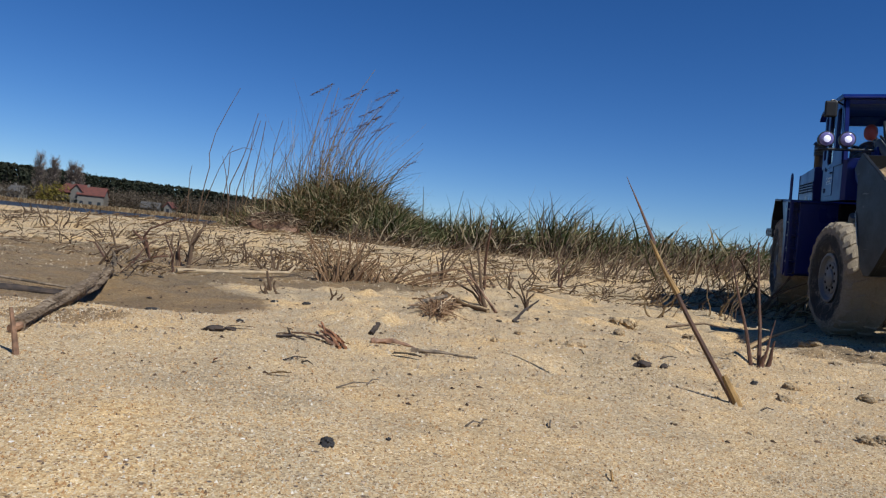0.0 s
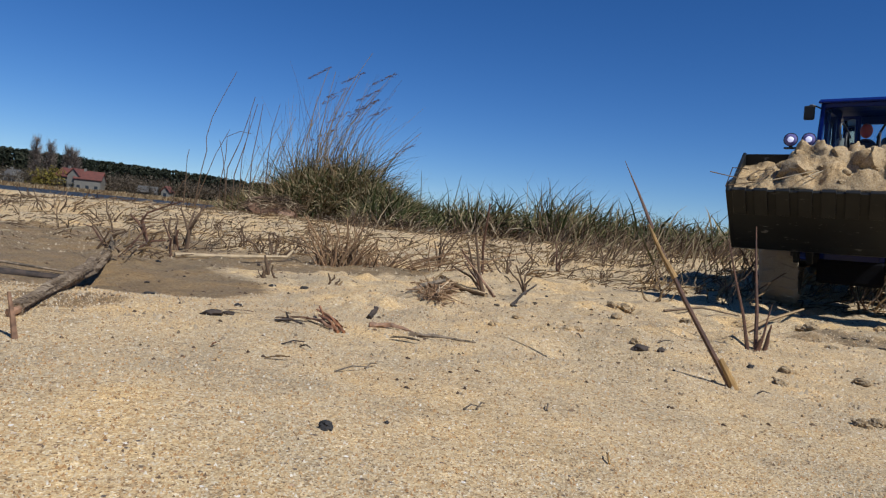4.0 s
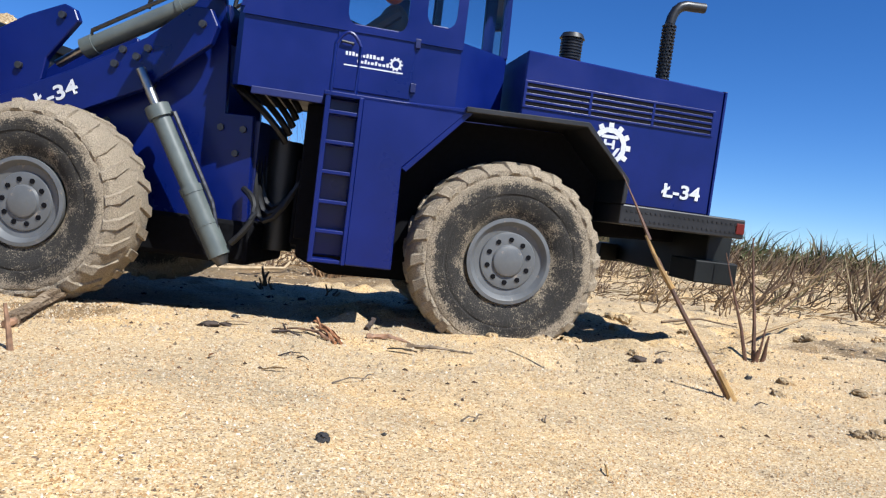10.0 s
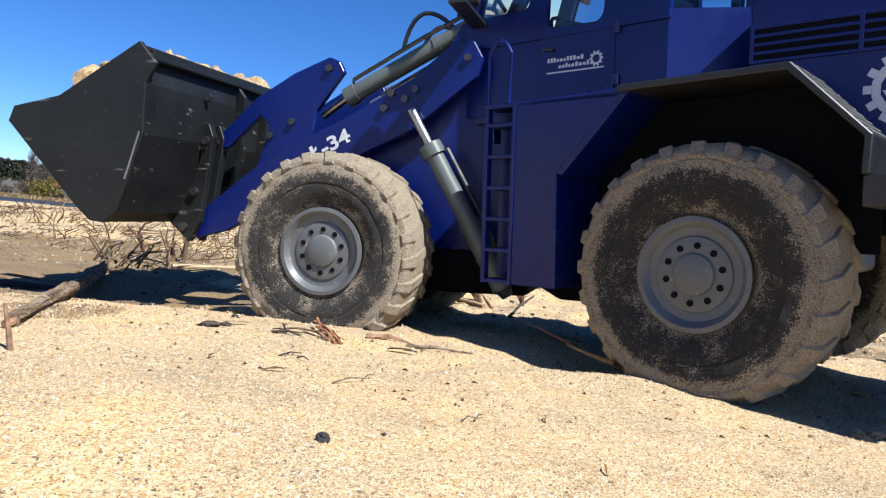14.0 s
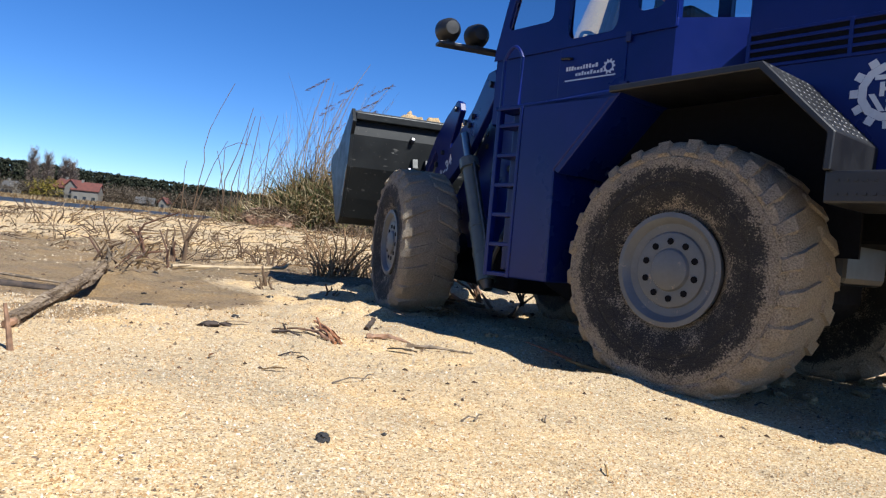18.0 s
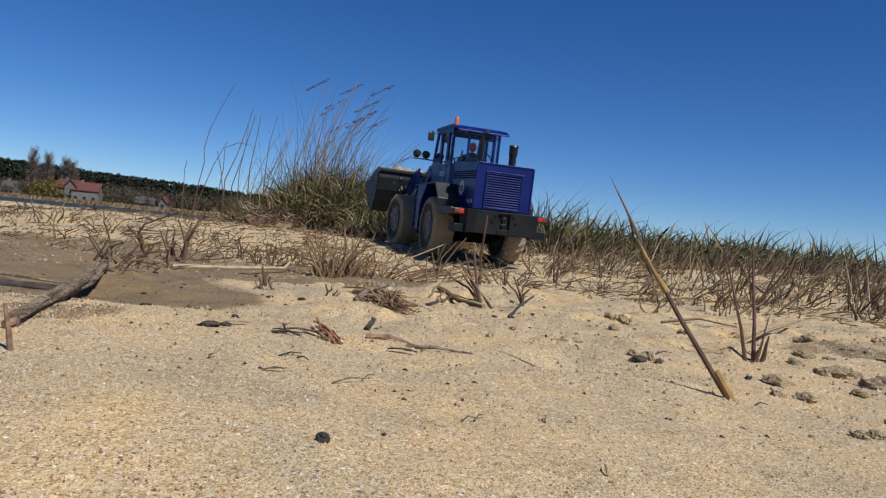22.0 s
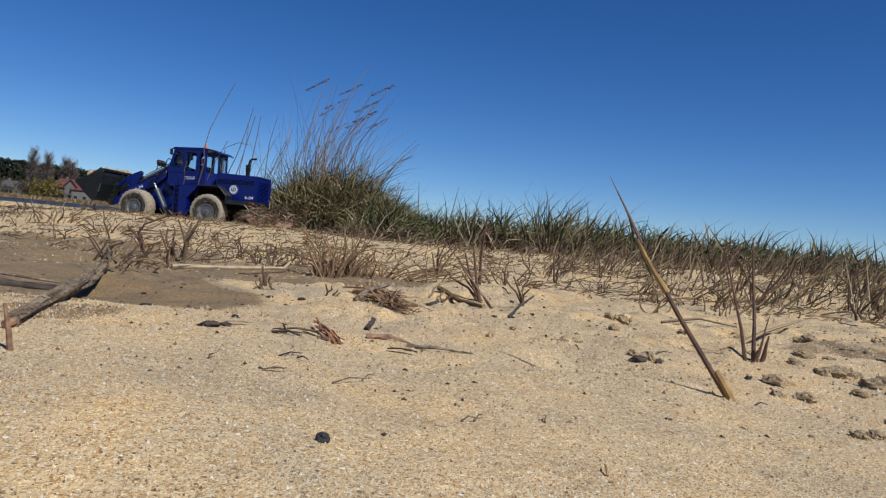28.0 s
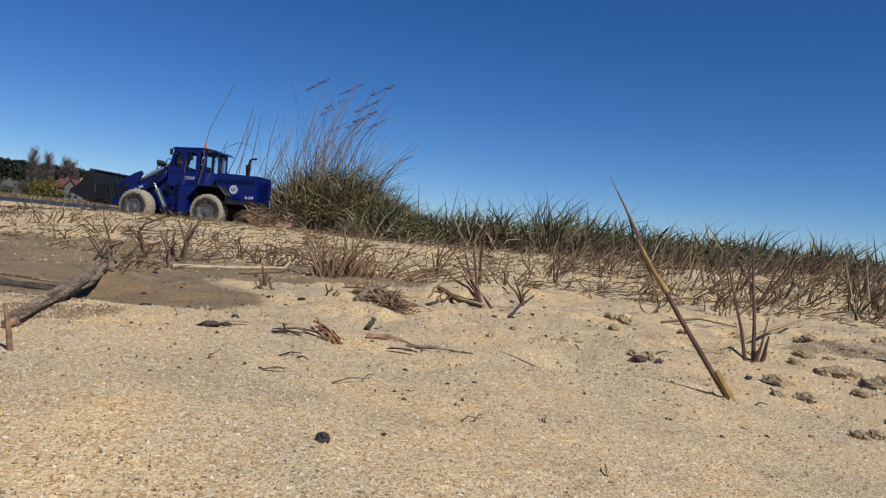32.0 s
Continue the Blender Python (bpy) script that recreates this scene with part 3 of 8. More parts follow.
    for k in range(16):
        for j in range(10):
            a = 2 * math.pi * (j + 0.5 * (k % 2)) / 10
            rod((-0.95 + 0.03 * math.cos(a), 0.33 + 0.03 * math.sin(a), 1.66 + 0.021 * k), (-0.95 + 0.041 * math.cos(a), 0.33 + 0.041 * math.sin(a), 1.66 + 0.021 * k), 0.009, 0.007, 5, b)
    part("heat_guard", sized(b), BLACK, ex, "pierced black heat guard")
    # counterweight
    outline = [(-1.21, 0.66), (-1.40, 0.60), (-1.45, 0.46), (-1.45, 0.1), (-1.4, 0.1), (-1.4, -0.1), (-1.45, -0.1), (-1.45, -0.46), (-1.40, -0.60), (-1.21, -0.66)]
    b = bmesh.new()
    f = b.faces.new([b.verts.new((x, y, 0.51)) for x, y in outline])
    r = bmesh.ops.extrude_face_region(b, geom=[f])
    bmesh.ops.translate(b, vec=(0, 0, 0.365), verts=[g for g in r["geom"] if isinstance(g, bmesh.types.BMVert)])
    bmesh.ops.bevel(b, geom=b.edges[:], offset=0.008, segments=1, affect="EDGES")
    cw = part("counterweight", sized(b), GREYPAINT, loader, "dark grey steel counterweight bumper")
    b = box(-1.455, -1.39, -0.1, 0.1, 0.512, 0.6, 0.006)
    part("hitch_plate", sized(b), GREYPAINT, cw)
    b = box(-1.455, -1.39, -0.1, 0.1, 0.84, 0.874, 0.006)
    part("hitch_plate", sized(b), GREYPAINT, cw)
    b = box(-1.43, -1.39, -0.045, 0.03, 0.66, 0.69, 0.004)
    box(-1.43, -1.39, -0.045, 0.03, 0.76, 0.79, 0.004, b)
    rod((-1.42, 0, 0.62), (-1.42, 0, 0.83), 0.014, n=8, bm=b)
    part("tow_hitch", sized(b), BLACK, cw, "black tow hitch pin")
    for y, z in ((0.15, 0.8), (0.2, 0.7), (-0.15, 0.8), (-0.2, 0.7)):
        part("bolt_hole", sized(rod((-1.4535, y, z), (-1.446, y, z), 0.024, n=14)), NEARBLACK, cw)
    for s in (1, -1):
        part("step", sized(box(-1.34, -1.08, min(s * 0.5, s * 0.78), max(s * 0.5, s * 0.78), 0.5, 0.625, 0.008)), GREYPAINT, loader, "dark grey lower step")
        beam = part("lamp_beam", sized(box(-1.3, -0.56, min(s * 0.485, s * 0.85), max(s * 0.485, s * 0.85), 0.765, 0.872, 0.008)), BLACK, loader, "black chequer-plate beam")
        b = bmesh.new()
        rs = random.Random(4)
        for k in range(24):
            for j in (0, 1):
                x = -0.6 - 0.028 * k
                z = 0.795 + 0.045 * j
                box(x - 0.007, x + 0.007, s * 0.851 - 0.003, s * 0.851 + 0.003, z - 0.004, z + 0.004, 0, b)
        tagged(part("tread_pattern", sized(b), BLACK, beam), kind="stuff")
        y0, y1 = sorted((s * 0.62, s * 0.80))
        lamp = part("tail_lamp", sized(box(-1.315, -1.298, y0, y1, 0.782, 0.858, 0.006)), RUBBER, loader, "tail lamp with amber and red lenses")
        ym = (y0 + y1) / 2
        part("red_lens", sized(box(-1.33, -1.312, min(s * 0.63, ym), max(s * 0.63, ym), 0.79, 0.85, 0.006)), REDGLOW, lamp, "lit red lens")
        part("amber_lens", sized(box(-1.33, -1.312, min(ym, s * 0.79), max(ym, s * 0.79), 0.79, 0.85, 0.006)), AMBERLENS, lamp, "amber lens")
        part("side_lens", sized(box(-1.295, -1.245, s * 0.85 - 0.006, s * 0.85 + 0.006, 0.79, 0.85, 0.004)), REDLENS, lamp, "red side lens")


def letters(text, size, at, s, parent, width, mat=None, roll=0.0):
    """White characters on a side of the machine; s: 1 for its left side, -1 for its right."""
    cu = bpy.data.curves.new("lettering", "FONT")
    cu.body, cu.size, cu.extrude, cu.offset = text, 1.0, 0.0, 0.028
    ob = new("lettering", cu)
    bpy.context.view_layer.update()
    me = bpy.data.meshes.new_from_object(ob.evaluated_get(bpy.context.evaluated_depsgraph_get()))
    bpy.data.objects.remove(ob)
    co = np.array([v.co[:2] for v in me.vertices])
    lo, hi = co.min(0), co.max(0)
    k = U * width / (hi[0] - lo[0])
    kz = U * size * 0.72 / (hi[1] - lo[1])
    c, sn = math.cos(radians(roll)), math.sin(radians(roll))
    for v in me.vertices:
        a, z = (v.co.x - lo[0]) * k, (v.co.y - lo[1]) * kz
        a, z = a * c - z * sn, a * sn + z * c
        v.co = (at[0] * U - s * a, at[1] * U + s * 0.0004, at[2] * U + z)
    me.materials.clear()
    me.materials.append(mat or WHITE)
    t = new("lettering", me)
    t.parent = parent
    return tagged(t, "white lettering")


def fenders_and_steps():
    for s in (1, -1):
        def yy(a, b):
            return sorted((s * a, s * b))
        y0, y1 = yy(0.46, 0.862)
        outer = [(0.33, 1.245), (-0.324, 1.262), (-0.585, 1.0), (-0.58, 0.872)]
        inner = [(-0.555, 0.872), (-0.56, 0.995), (-0.312, 1.235), (0.33, 1.218)]
        fender = part("fender", sized(slab(outer + inner, y0, y1, 0.004)), BLACK, loader, "black angular mudguard with chequer plate")
        b = bmesh.new()
        d = Vector((-0.585 + 0.324, 0, 1.0 - 1.262))
        nrm = Vector((d.z, 0, -d.x)).normalized()
        for k in range(9):
            for j in range(9):
                p = Vector((-0.324, 0, 1.262)) + d * ((k + 0.6) / 9.4) + Vector((0, s * (0.49 + 0.042 * j), 0)) + nrm * 0.0005
                rod(p, p + nrm * 0.0022, 0.009, 0.005, 6, b)
        tagged(part("chequer_plate", sized(b), BOLT, fender, "raised dull steel dots"), kind="stuff")
        part("fender_front", sized(slab([(0.615, 0.9), (0.3, 1.243), (0.285, 1.222), (0.59, 0.885)], *yy(0.46, 0.836), 0.003)), BLUE, loader)
        # inner mudguard plate; the shade inside the well is painted in as near-black
        y0, y1 = yy(0.484, 0.5)
        part("wheel_well", sized(slab([(0.58, 0.5), (0.58, 0.9), (0.288, 1.21), (-0.312, 1.23), (-0.56, 0.99), (-0.56, 0.6), (-0.3, 0.6), (0.3, 0.6)], y0, y1)), NEARBLACK, loader, "inner wall of the wheel well, its shade put into a near-black colour")
        y0, y1 = yy(0.44, 0.838)
        part("step_box", sized(slab([(0.84, 1.215), (0.295, 1.24), (0.615, 0.9), (0.605, 0.39), (0.84, 0.39)], y0, y1, 0.006)), BLUE, loader, "blue side box beside the ladder")
        part("platform", sized(box(0.3, 1.03, y0, y1, 1.2, 1.222, 0.004)), BLUE, loader)
        y0, y1 = yy(0.3, 0.735)
        part("inner_panel", sized(box(0.80, 1.0, y0, y1, 0.42, 1.2, 0.006)), BLUE, loader, "blue panel behind the ladder")
        lad = part("ladder_rail", sized(box(0.995, 1.02, *yy(0.80, 0.835), 0.388, 1.21, 0.004)), BLUE, loader)
        part("ladder_rail", sized(box(0.838, 0.858, *yy(0.815, 0.842), 0.388, 1.21, 0.004)), BLUE, loader)
        for k in range(6):
            z = 0.40 + 0.145 * k
            part("rung", sized(box(0.85, 1.0, *yy(0.74, 0.832), z - 0.01, z + 0.01, 0.004)), BLUE, loader)
        b = tube([(1.0, s * 0.83, 1.2), (1.0, s * 0.83, 1.44)] + arc((1.0, s * 0.83, 1.45), (0.94, s * 0.83, 1.51), (0.88, s * 0.83, 1.45), 8) + [(0.88, s * 0.83, 1.2)], 0.0085, 8)
        part("handrail", sized(b), BLUE, loader, "thin bent blue grab rail", True)


def rounded(corners, r, n=5):
    """The outline through the corners with each one rounded off by r."""
    out = []
    P = [Vector((x, z)) for x, z in corners]
    k = len(P)
    for i in range(k):
        p, a, b = P[i], (P[i - 1] - P[i]).normalized(), (P[(i + 1) % k] - P[i]).normalized()
        p0, p2 = p + a * r, p + b * r
        for j in range(n + 1):
            t = j / n
            q = p0 * (1 - t) ** 2 + p * 2 * t * (1 - t) + p2 * t ** 2
            out.append((q.x, q.y))
    return out


def pierced_plate(outer, holes, y, thick):
    """A plate in the x, z plane with openings through it."""
    b = bmesh.new()
    for loop in (outer, *holes):
        vs = [b.verts.new((x, y, z)) for x, z in loop]
        for i in range(len(vs)):
            b.edges.new((vs[i - 1], vs[i]))
    bmesh.ops.triangle_fill(b, edges=b.edges[:], use_beauty=True)
    r = bmesh.ops.extrude_face_region(b, geom=b.faces[:])
    bmesh.ops.translate(b, vec=(0, thick, 0), verts=[g for g in r["geom"] if isinstance(g, bmesh.types.BMVert)])
    return b


def cab():
    plan = [(0.0, 0.24), (0.31, 0.44), (1.47, 0.44), (1.50, 0.40), (1.50, -0.40), (1.47, -0.44), (0.31, -0.44), (0.0, -0.24)]
    lower = bmesh.new()
    f = lower.faces.new([lower.verts.new((x, y, 1.235)) for x, y in plan])
    r = bmesh.ops.extrude_face_region(lower, geom=[f])
    bmesh.ops.translate(lower, vec=(0, 0, 0.41), verts=[g for g in r["geom"] if isinstance(g, bmesh.types.BMVert)])
    bmesh.ops.delete(lower, geom=[g for g in lower.faces if g.normal.z > 0.9 or (abs(g.normal.z) > 0.9 and g.calc_center_median().z > 1.5)], context="FACES")
    body = part("cab_shell", sized(lower), BLUE, loader, "glossy blue cab with rounded windows")
    part("cab_floor", sized(box(0.3, 1.38, -0.43, 0.43, 1.24, 1.27)), BLACK, body)
    part("cab_sill", sized(box(0.02, 1.4, 0.425, 0.445, 1.2, 1.24, 0.004)), DEEP, body)
    # pillars: bottom x, y, top x, y
    posts = [(0.02, 0.235, 0.04, 0.235, 0.022), (0.565, 0.43, 0.565, 0.43, 0.038), (0.325, 0.425, 0.33, 0.425, 0.022), (1.0, 0.43, 0.98, 0.43, 0.045), (1.46, 0.42, 1.29, 0.42, 0.036)]
    for s in (1, -1):
        for x, y, xt, yt, w in posts:
            b = bmesh.new()
            lo = [b.verts.new((x + i * w, s * y + j * 0.018, 1.64)) for i, j in ((-1, -1), (1, -1), (1, 1), (-1, 1))]
            hi = [b.verts.new((xt + i * w, s * yt + j * 0.018, 2.28)) for i, j in ((-1, -1), (1, -1), (1, 1), (-1, 1))]
            for k in range(4):
                b.faces.new((lo[k], lo[(k + 1) % 4], hi[(k + 1) % 4], hi[k]))
            b.faces.new(lo[::-1])
            b.faces.new(hi)
            part("pillar", sized(b), BLUE, body)
        for x0, x1, z0 in ((0.345, 0.53, 1.70), (0.60, 0.965, 1.62), (1.045, 1.43, 1.74)):
            b = bmesh.new()
            b.faces.new([b.verts.new((x, s * 0.432, z)) for x, z in ((x0, z0), (x1, z0), (x1 - (0.16 if x1 > 1.2 else 0), 2.22), (x0, 2.22))])
            w = part("side_pane", sized(b), GLASS, body, "clear side window")
            w.visible_shadow = False
        openings = (rounded([(0.625, 1.635), (0.945, 1.635), (0.945, 2.2), (0.625, 2.2)], 0.075), rounded([(0.36, 1.70), (0.525, 1.70), (0.525, 2.2), (0.36, 2.2)], 0.075), rounded([(1.05, 1.76), (1.395, 1.76), (1.265, 2.2), (1.05, 2.2)], 0.05))
        plate = pierced_plate([(0.305, 1.6), (1.482, 1.6), (1.30, 2.285), (0.305, 2.285)], openings, s * 0.4475, s * 0.006)
        part("side_frame", sized(plate), BLUE, body, "blue window frame with rounded openings")
        part("front_sill", sized(slab([(1.02, 1.64), (1.47, 1.64), (1.445, 1.745), (1.02, 1.745)], min(s * 0.415, s * 0.4455), max(s * 0.415, s * 0.4455), 0.004)), BLUE, body)
        part("window_rail", sized(box(0.3, 1.46, min(s * 0.41, s * 0.447), max(s * 0.41, s * 0.447), 1.6, 1.645, 0.006)), BLUE, body)
        part("top_rail", sized(box(0.3, 1.28, min(s * 0.4, s * 0.447), max(s * 0.4, s * 0.447), 2.2, 2.29, 0.006)), BLUE, body)
        part("rear_corner_panel", sized(box(0.31, 0.56, min(s * 0.42, s * 0.446), max(s * 0.42, s * 0.446), 1.64, 1.71, 0.004)), BLUE, body)
        b = bmesh.new()
        b.faces.new([b.verts.new(p) for p in ((0.02, s * 0.25, 1.66), (0.31, s * 0.43, 1.66), (0.31, s * 0.43, 2.22), (0.02, s * 0.25, 2.22))])
        w = part("corner_pane", sized(b), GLASS, body, "clear rear corner window")
        w.visible_shadow = False
        # door with its handle, hinges and plate of small bars
        door = part("cab_door", sized(box(0.565, 0.985, min(s * 0.436, s * 0.4465), max(s * 0.436, s * 0.4465), 1.29, 1.615, 0.004)), BLUE, body, "blue cab door")
        part("door_handle", sized(tube([(0.96, s * 0.446, 1.54), (0.96, s * 0.462, 1.54), (0.90, s * 0.462, 1.535), (0.90, s * 0.446, 1.535)], 0.007, 6)), BLACK, door, "black door handle")
        for z in (1.33, 1.57):
            part("hinge", sized(box(0.54, 0.57, min(s * 0.44, s * 0.458), max(s * 0.44, s * 0.458), z, z + 0.05, 0.003)), DEEP, door)
        b = bmesh.new()
        rs = random.Random(3)
        for z, x0, x1 in ((1.475, 0.935, 0.735), (1.443, 0.87, 0.71)):
            x = x0
            while x > x1:
                w = rs.uniform(0.010, 0.017)
                top = z + rs.choice((0.014, 0.014, 0.021))
                box(x - w, x, min(s * 0.4464, s * 0.4474), max(s * 0.4464, s * 0.4474), z, top, 0, b)
                x -= w + 0.006
        box(0.62, 0.939, min(s * 0.4464, s * 0.4474), max(s * 0.4464, s * 0.4474), 1.42, 1.427, 0, b)
        part("door_lettering", sized(b), WHITE, door, "small white lettering bars")
        b = bmesh.new()
        for k in range(10):
            a = 2 * math.pi * k / 10
            b.faces.new([b.verts.new((0.662 + r * math.cos(t), s * 0.4475, 1.467 + r * math.sin(t))) for r, t in ((0.02, a - 0.32), (0.02, a + 0.32), (0.03, a + 0.32), (0.03, a - 0.32))])
            b.faces.new([b.verts.new((0.662 + r * math.cos(t), s * 0.4475, 1.467 + r * math.sin(t))) for r, t in ((0.029, a - 0.17), (0.029, a + 0.17), (0.038, a + 0.12), (0.038, a - 0.12))])
        part("door_emblem", sized(b), WHITE, door, "small white gear emblem")
        b = tube(arc((1.28, s * 0.43, 2.2), (1.32, s * 0.55, 2.26), (1.34, s * 0.57, 2.22), 6), 0.009, 6)
        arm = part("mirror_arm", sized(b), BLACK, body)
        part("mirror", sized(box(1.325, 1.365, s * 0.57 - 0.06, s * 0.57 + 0.06, 2.08, 2.25, 0.018)), RUBBER, body, "black wing mirror")
    b = bmesh.new()
    b.faces.new([b.verts.new(p) for p in ((1.475, -0.40, 1.66), (1.475, 0.40, 1.66), (1.31, 0.40, 2.24), (1.31, -0.40, 2.24))])
    w = part("windscreen", sized(b), GLASS, body, "clear windscreen")
    w.visible_shadow = False
    b = bmesh.new()
    b.faces.new([b.verts.new(p) for p in ((0.01, -0.22, 1.66), (0.01, 0.22, 1.66), (0.02, 0.22, 2.17), (0.02, -0.22, 2.17))])
    w = part("rear_pane", sized(b), GLASS, body, "clear rear window")
    w.visible_shadow = False
    part("window_rail", sized(box(-0.005, 0.03, -0.235, 0.235, 1.6, 1.66, 0.006)), BLUE, body)
    part("window_rail", sized(box(0.0, 0.04, -0.235, 0.235, 2.15, 2.25, 0.006)), BLUE, body)
    part("window_rail", sized(box(1.26, 1.33, -0.41, 0.41, 2.22, 2.29, 0.006)), BLUE, body)
    part("window_rail", sized(box(1.455, 1.497, -0.41, 0.41, 1.6, 1.66, 0.006)), BLUE, body)
    side = [(-0.06, 2.20), (0.06, 2.262), (0.36, 2.29), (1.30, 2.275), (1.38, 2.27), (1.38, 2.29), (1.30, 2.325), (0.4, 2.345), (0.06, 2.29), (-0.06, 2.225)]
    part("roof", sized(slab(side, -0.47, 0.47, 0.004)), BLUE, body, "blue cab roof")
    b = lathe([(0.001, 0.0), (0.042, 0.0), (0.042, 0.018), (0.036, 0.02), (0.036, 0.115), (0.025, 0.14), (0.001, 0.145)], 16)
    bmesh.ops.rotate(b, matrix=Matrix.Rotation(radians(90), 3, "X"), verts=b.verts)
    bmesh.ops.translate(b, vec=(0.40, 0.385, 2.335), verts=b.verts)
    part("beacon", sized(b), ORANGE, body, "orange warning beacon", True)
    # seat, wheel and console
    b = box(0.48, 0.83, -0.2, 0.1, 1.4, 1.5, 0.03)
    box(0.45, 0.55, -0.2, 0.1, 1.45, 1.84, 0.03, b)
    part("driver_seat", sized(b), RUBBER, body, "black driver's seat")
    b = tube([(1.12 + 0.045 * math.sin(a) * 1.0, 0.13 * math.cos(a), 1.74 + 0.09 * math.sin(a)) for a in [2 * math.pi * k / 20 for k in range(21)]], 0.011, 6)
    rod((1.2, 0, 1.5), (1.12, 0, 1.74), 0.02, n=8, bm=b)
    part("steering_wheel", sized(b), RUBBER, body, "black steering wheel", True)
    part("dashboard", sized(box(1.22, 1.5, -0.24, 0.24, 1.3, 1.62, 0.03)), BLACK, body)


def wheel_mesh():
    """The tyre, the rim with its nuts; drawn for the left side, the outer face towards +y."""
    w = 0.19
    prof = [(0.22, -w * 0.8), (0.31, -w * 0.95), (0.42, -w), (0.470, -w * 0.94), (0.500, -w * 0.72), (0.510, 0.0), (0.500, w * 0.72), (0.470, w * 0.94), (0.448, w * 0.97), (0.442, w * 0.96), (0.436, w * 0.99), (0.40, w * 1.01), (0.35, w * 1.02), (0.345, w * 1.0), (0.338, w * 1.0), (0.332, w * 1.01), (0.30, w * 0.96), (0.25, w * 0.86), (0.218, w * 0.70)]
    bm = lathe(prof, 132, caps=False)
    for v in bm.verts:
        r = math.hypot(v.co.x, v.co.z)
        if r > 0.34:
            k = 1 + (0.010 * noise.noise(v.co * 7) + 0.007 * noise.noise(v.co * 19)) * min(1, (r - 0.34) / 0.1)
            v.co.x *= k
            v.co.z *= k
            v.co.y *= 1 + 0.03 * noise.noise(v.co * 9 + Vector((3, 0, 0)))
    return bm


def lug_mesh(s):
    """One tread lug at the wheel's front; s: the side of the tread on which it lies."""
    w = 0.19
    own = bmesh.new()
    lug = [(0.496, s * 0.02, -0.055), (0.496, s * 0.02, 0.005), (0.486, s * w * 0.74, 0.062), (0.44, s * w * 0.97, 0.078), (0.44, s * w * 0.97, 0.0), (0.486, s * w * 0.74, -0.018)]
    tops = [(0.519, s * 0.03, -0.045), (0.519, s * 0.03, -0.004), (0.5105, s * w * 0.80, 0.046), (0.455, s * w * 1.03, 0.060), (0.455, s * w * 1.03, 0.018), (0.5105, s * w * 0.80, -0.004)]
    lo = [own.verts.new((r * math.cos(t / 0.5), y, r * math.sin(t / 0.5))) for r, y, t in lug]
    hi = [own.verts.new((r * math.cos(t / 0.5), y, r * math.sin(t / 0.5))) for r, y, t in tops]
    for q in ((0, 1, 2, 5), (5, 2, 3, 4)):
        own.faces.new([hi[i] for i in q])
    for i in range(6):
        own.faces.new((lo[i], lo[(i + 1) % 6], hi[(i + 1) % 6], hi[i]))
    return own


def wheel_parts(parent):
    for s in (1, -1):
        first = part("tread_lug", sized(lug_mesh(s)), TYRE, parent)
        for k in range(24):
            ob = first if k == 0 else new("tread_lug", first.data)
            ob.parent = parent
            ob.matrix_basis = Matrix.Rotation(2 * math.pi * (k + (0.5 if s < 0 else 0)) / 24, 4, "Y")
    rim = lathe([(0.20, 0.10), (0.224, 0.16), (0.224, 0.172), (0.205, 0.174), (0.198, 0.168), (0.182, 0.146), (0.15, 0.142), (0.146, 0.15), (0.140, 0.152), (0.085, 0.15), (0.078, 0.162), (0.06, 0.169), (0.001, 0.171)], 56)
    r = part("rim", sized(rim), RIM, parent, "grey wheel rim", True)
    for k in range(10):
        a = 2 * math.pi * (k + 0.3) / 10
        part("wheel_nut", sized(rod((0.112 * math.cos(a), 0.148, 0.112 * math.sin(a)), (0.112 * math.cos(a), 0.1555, 0.112 * math.sin(a)), 0.0135, n=8)), NEARBLACK, r)
    back = lathe([(0.22, -0.15), (0.22, -0.16), (0.19, -0.16), (0.18, -0.08), (0.001, -0.08)], 32)
    part("rim_back", sized(back), RIM, parent, "", True)


FRONT = []      # parts that turn with the front frame
WHEELS = []     # wheel, is it a front one, side


def front_part(ob):
    FRONT.append(ob)
    return ob


def wheels():
    first = None
    for name, is_front, s in (("rear", False, 1), ("rear", False, -1), ("front", True, 1), ("front", True, -1)):
        if first is None:
            first = part("wheel", sized(wheel_mesh()), TYRE, loader, "chunky black tyre caked with sand on a grey rim", True)
            wheel_parts(first)
            ob = first
        else:
            ob = first.copy()
            scene.collection.objects.link(ob)
            ob.parent = loader
            for c in first.children:
                d = c.copy()
                scene.collection.objects.link(d)
                d.parent = ob
                for e in c.children:
                    g = e.copy()
                    scene.collection.objects.link(g)
                    g.parent = d
        WHEELS.append((ob, is_front, s))


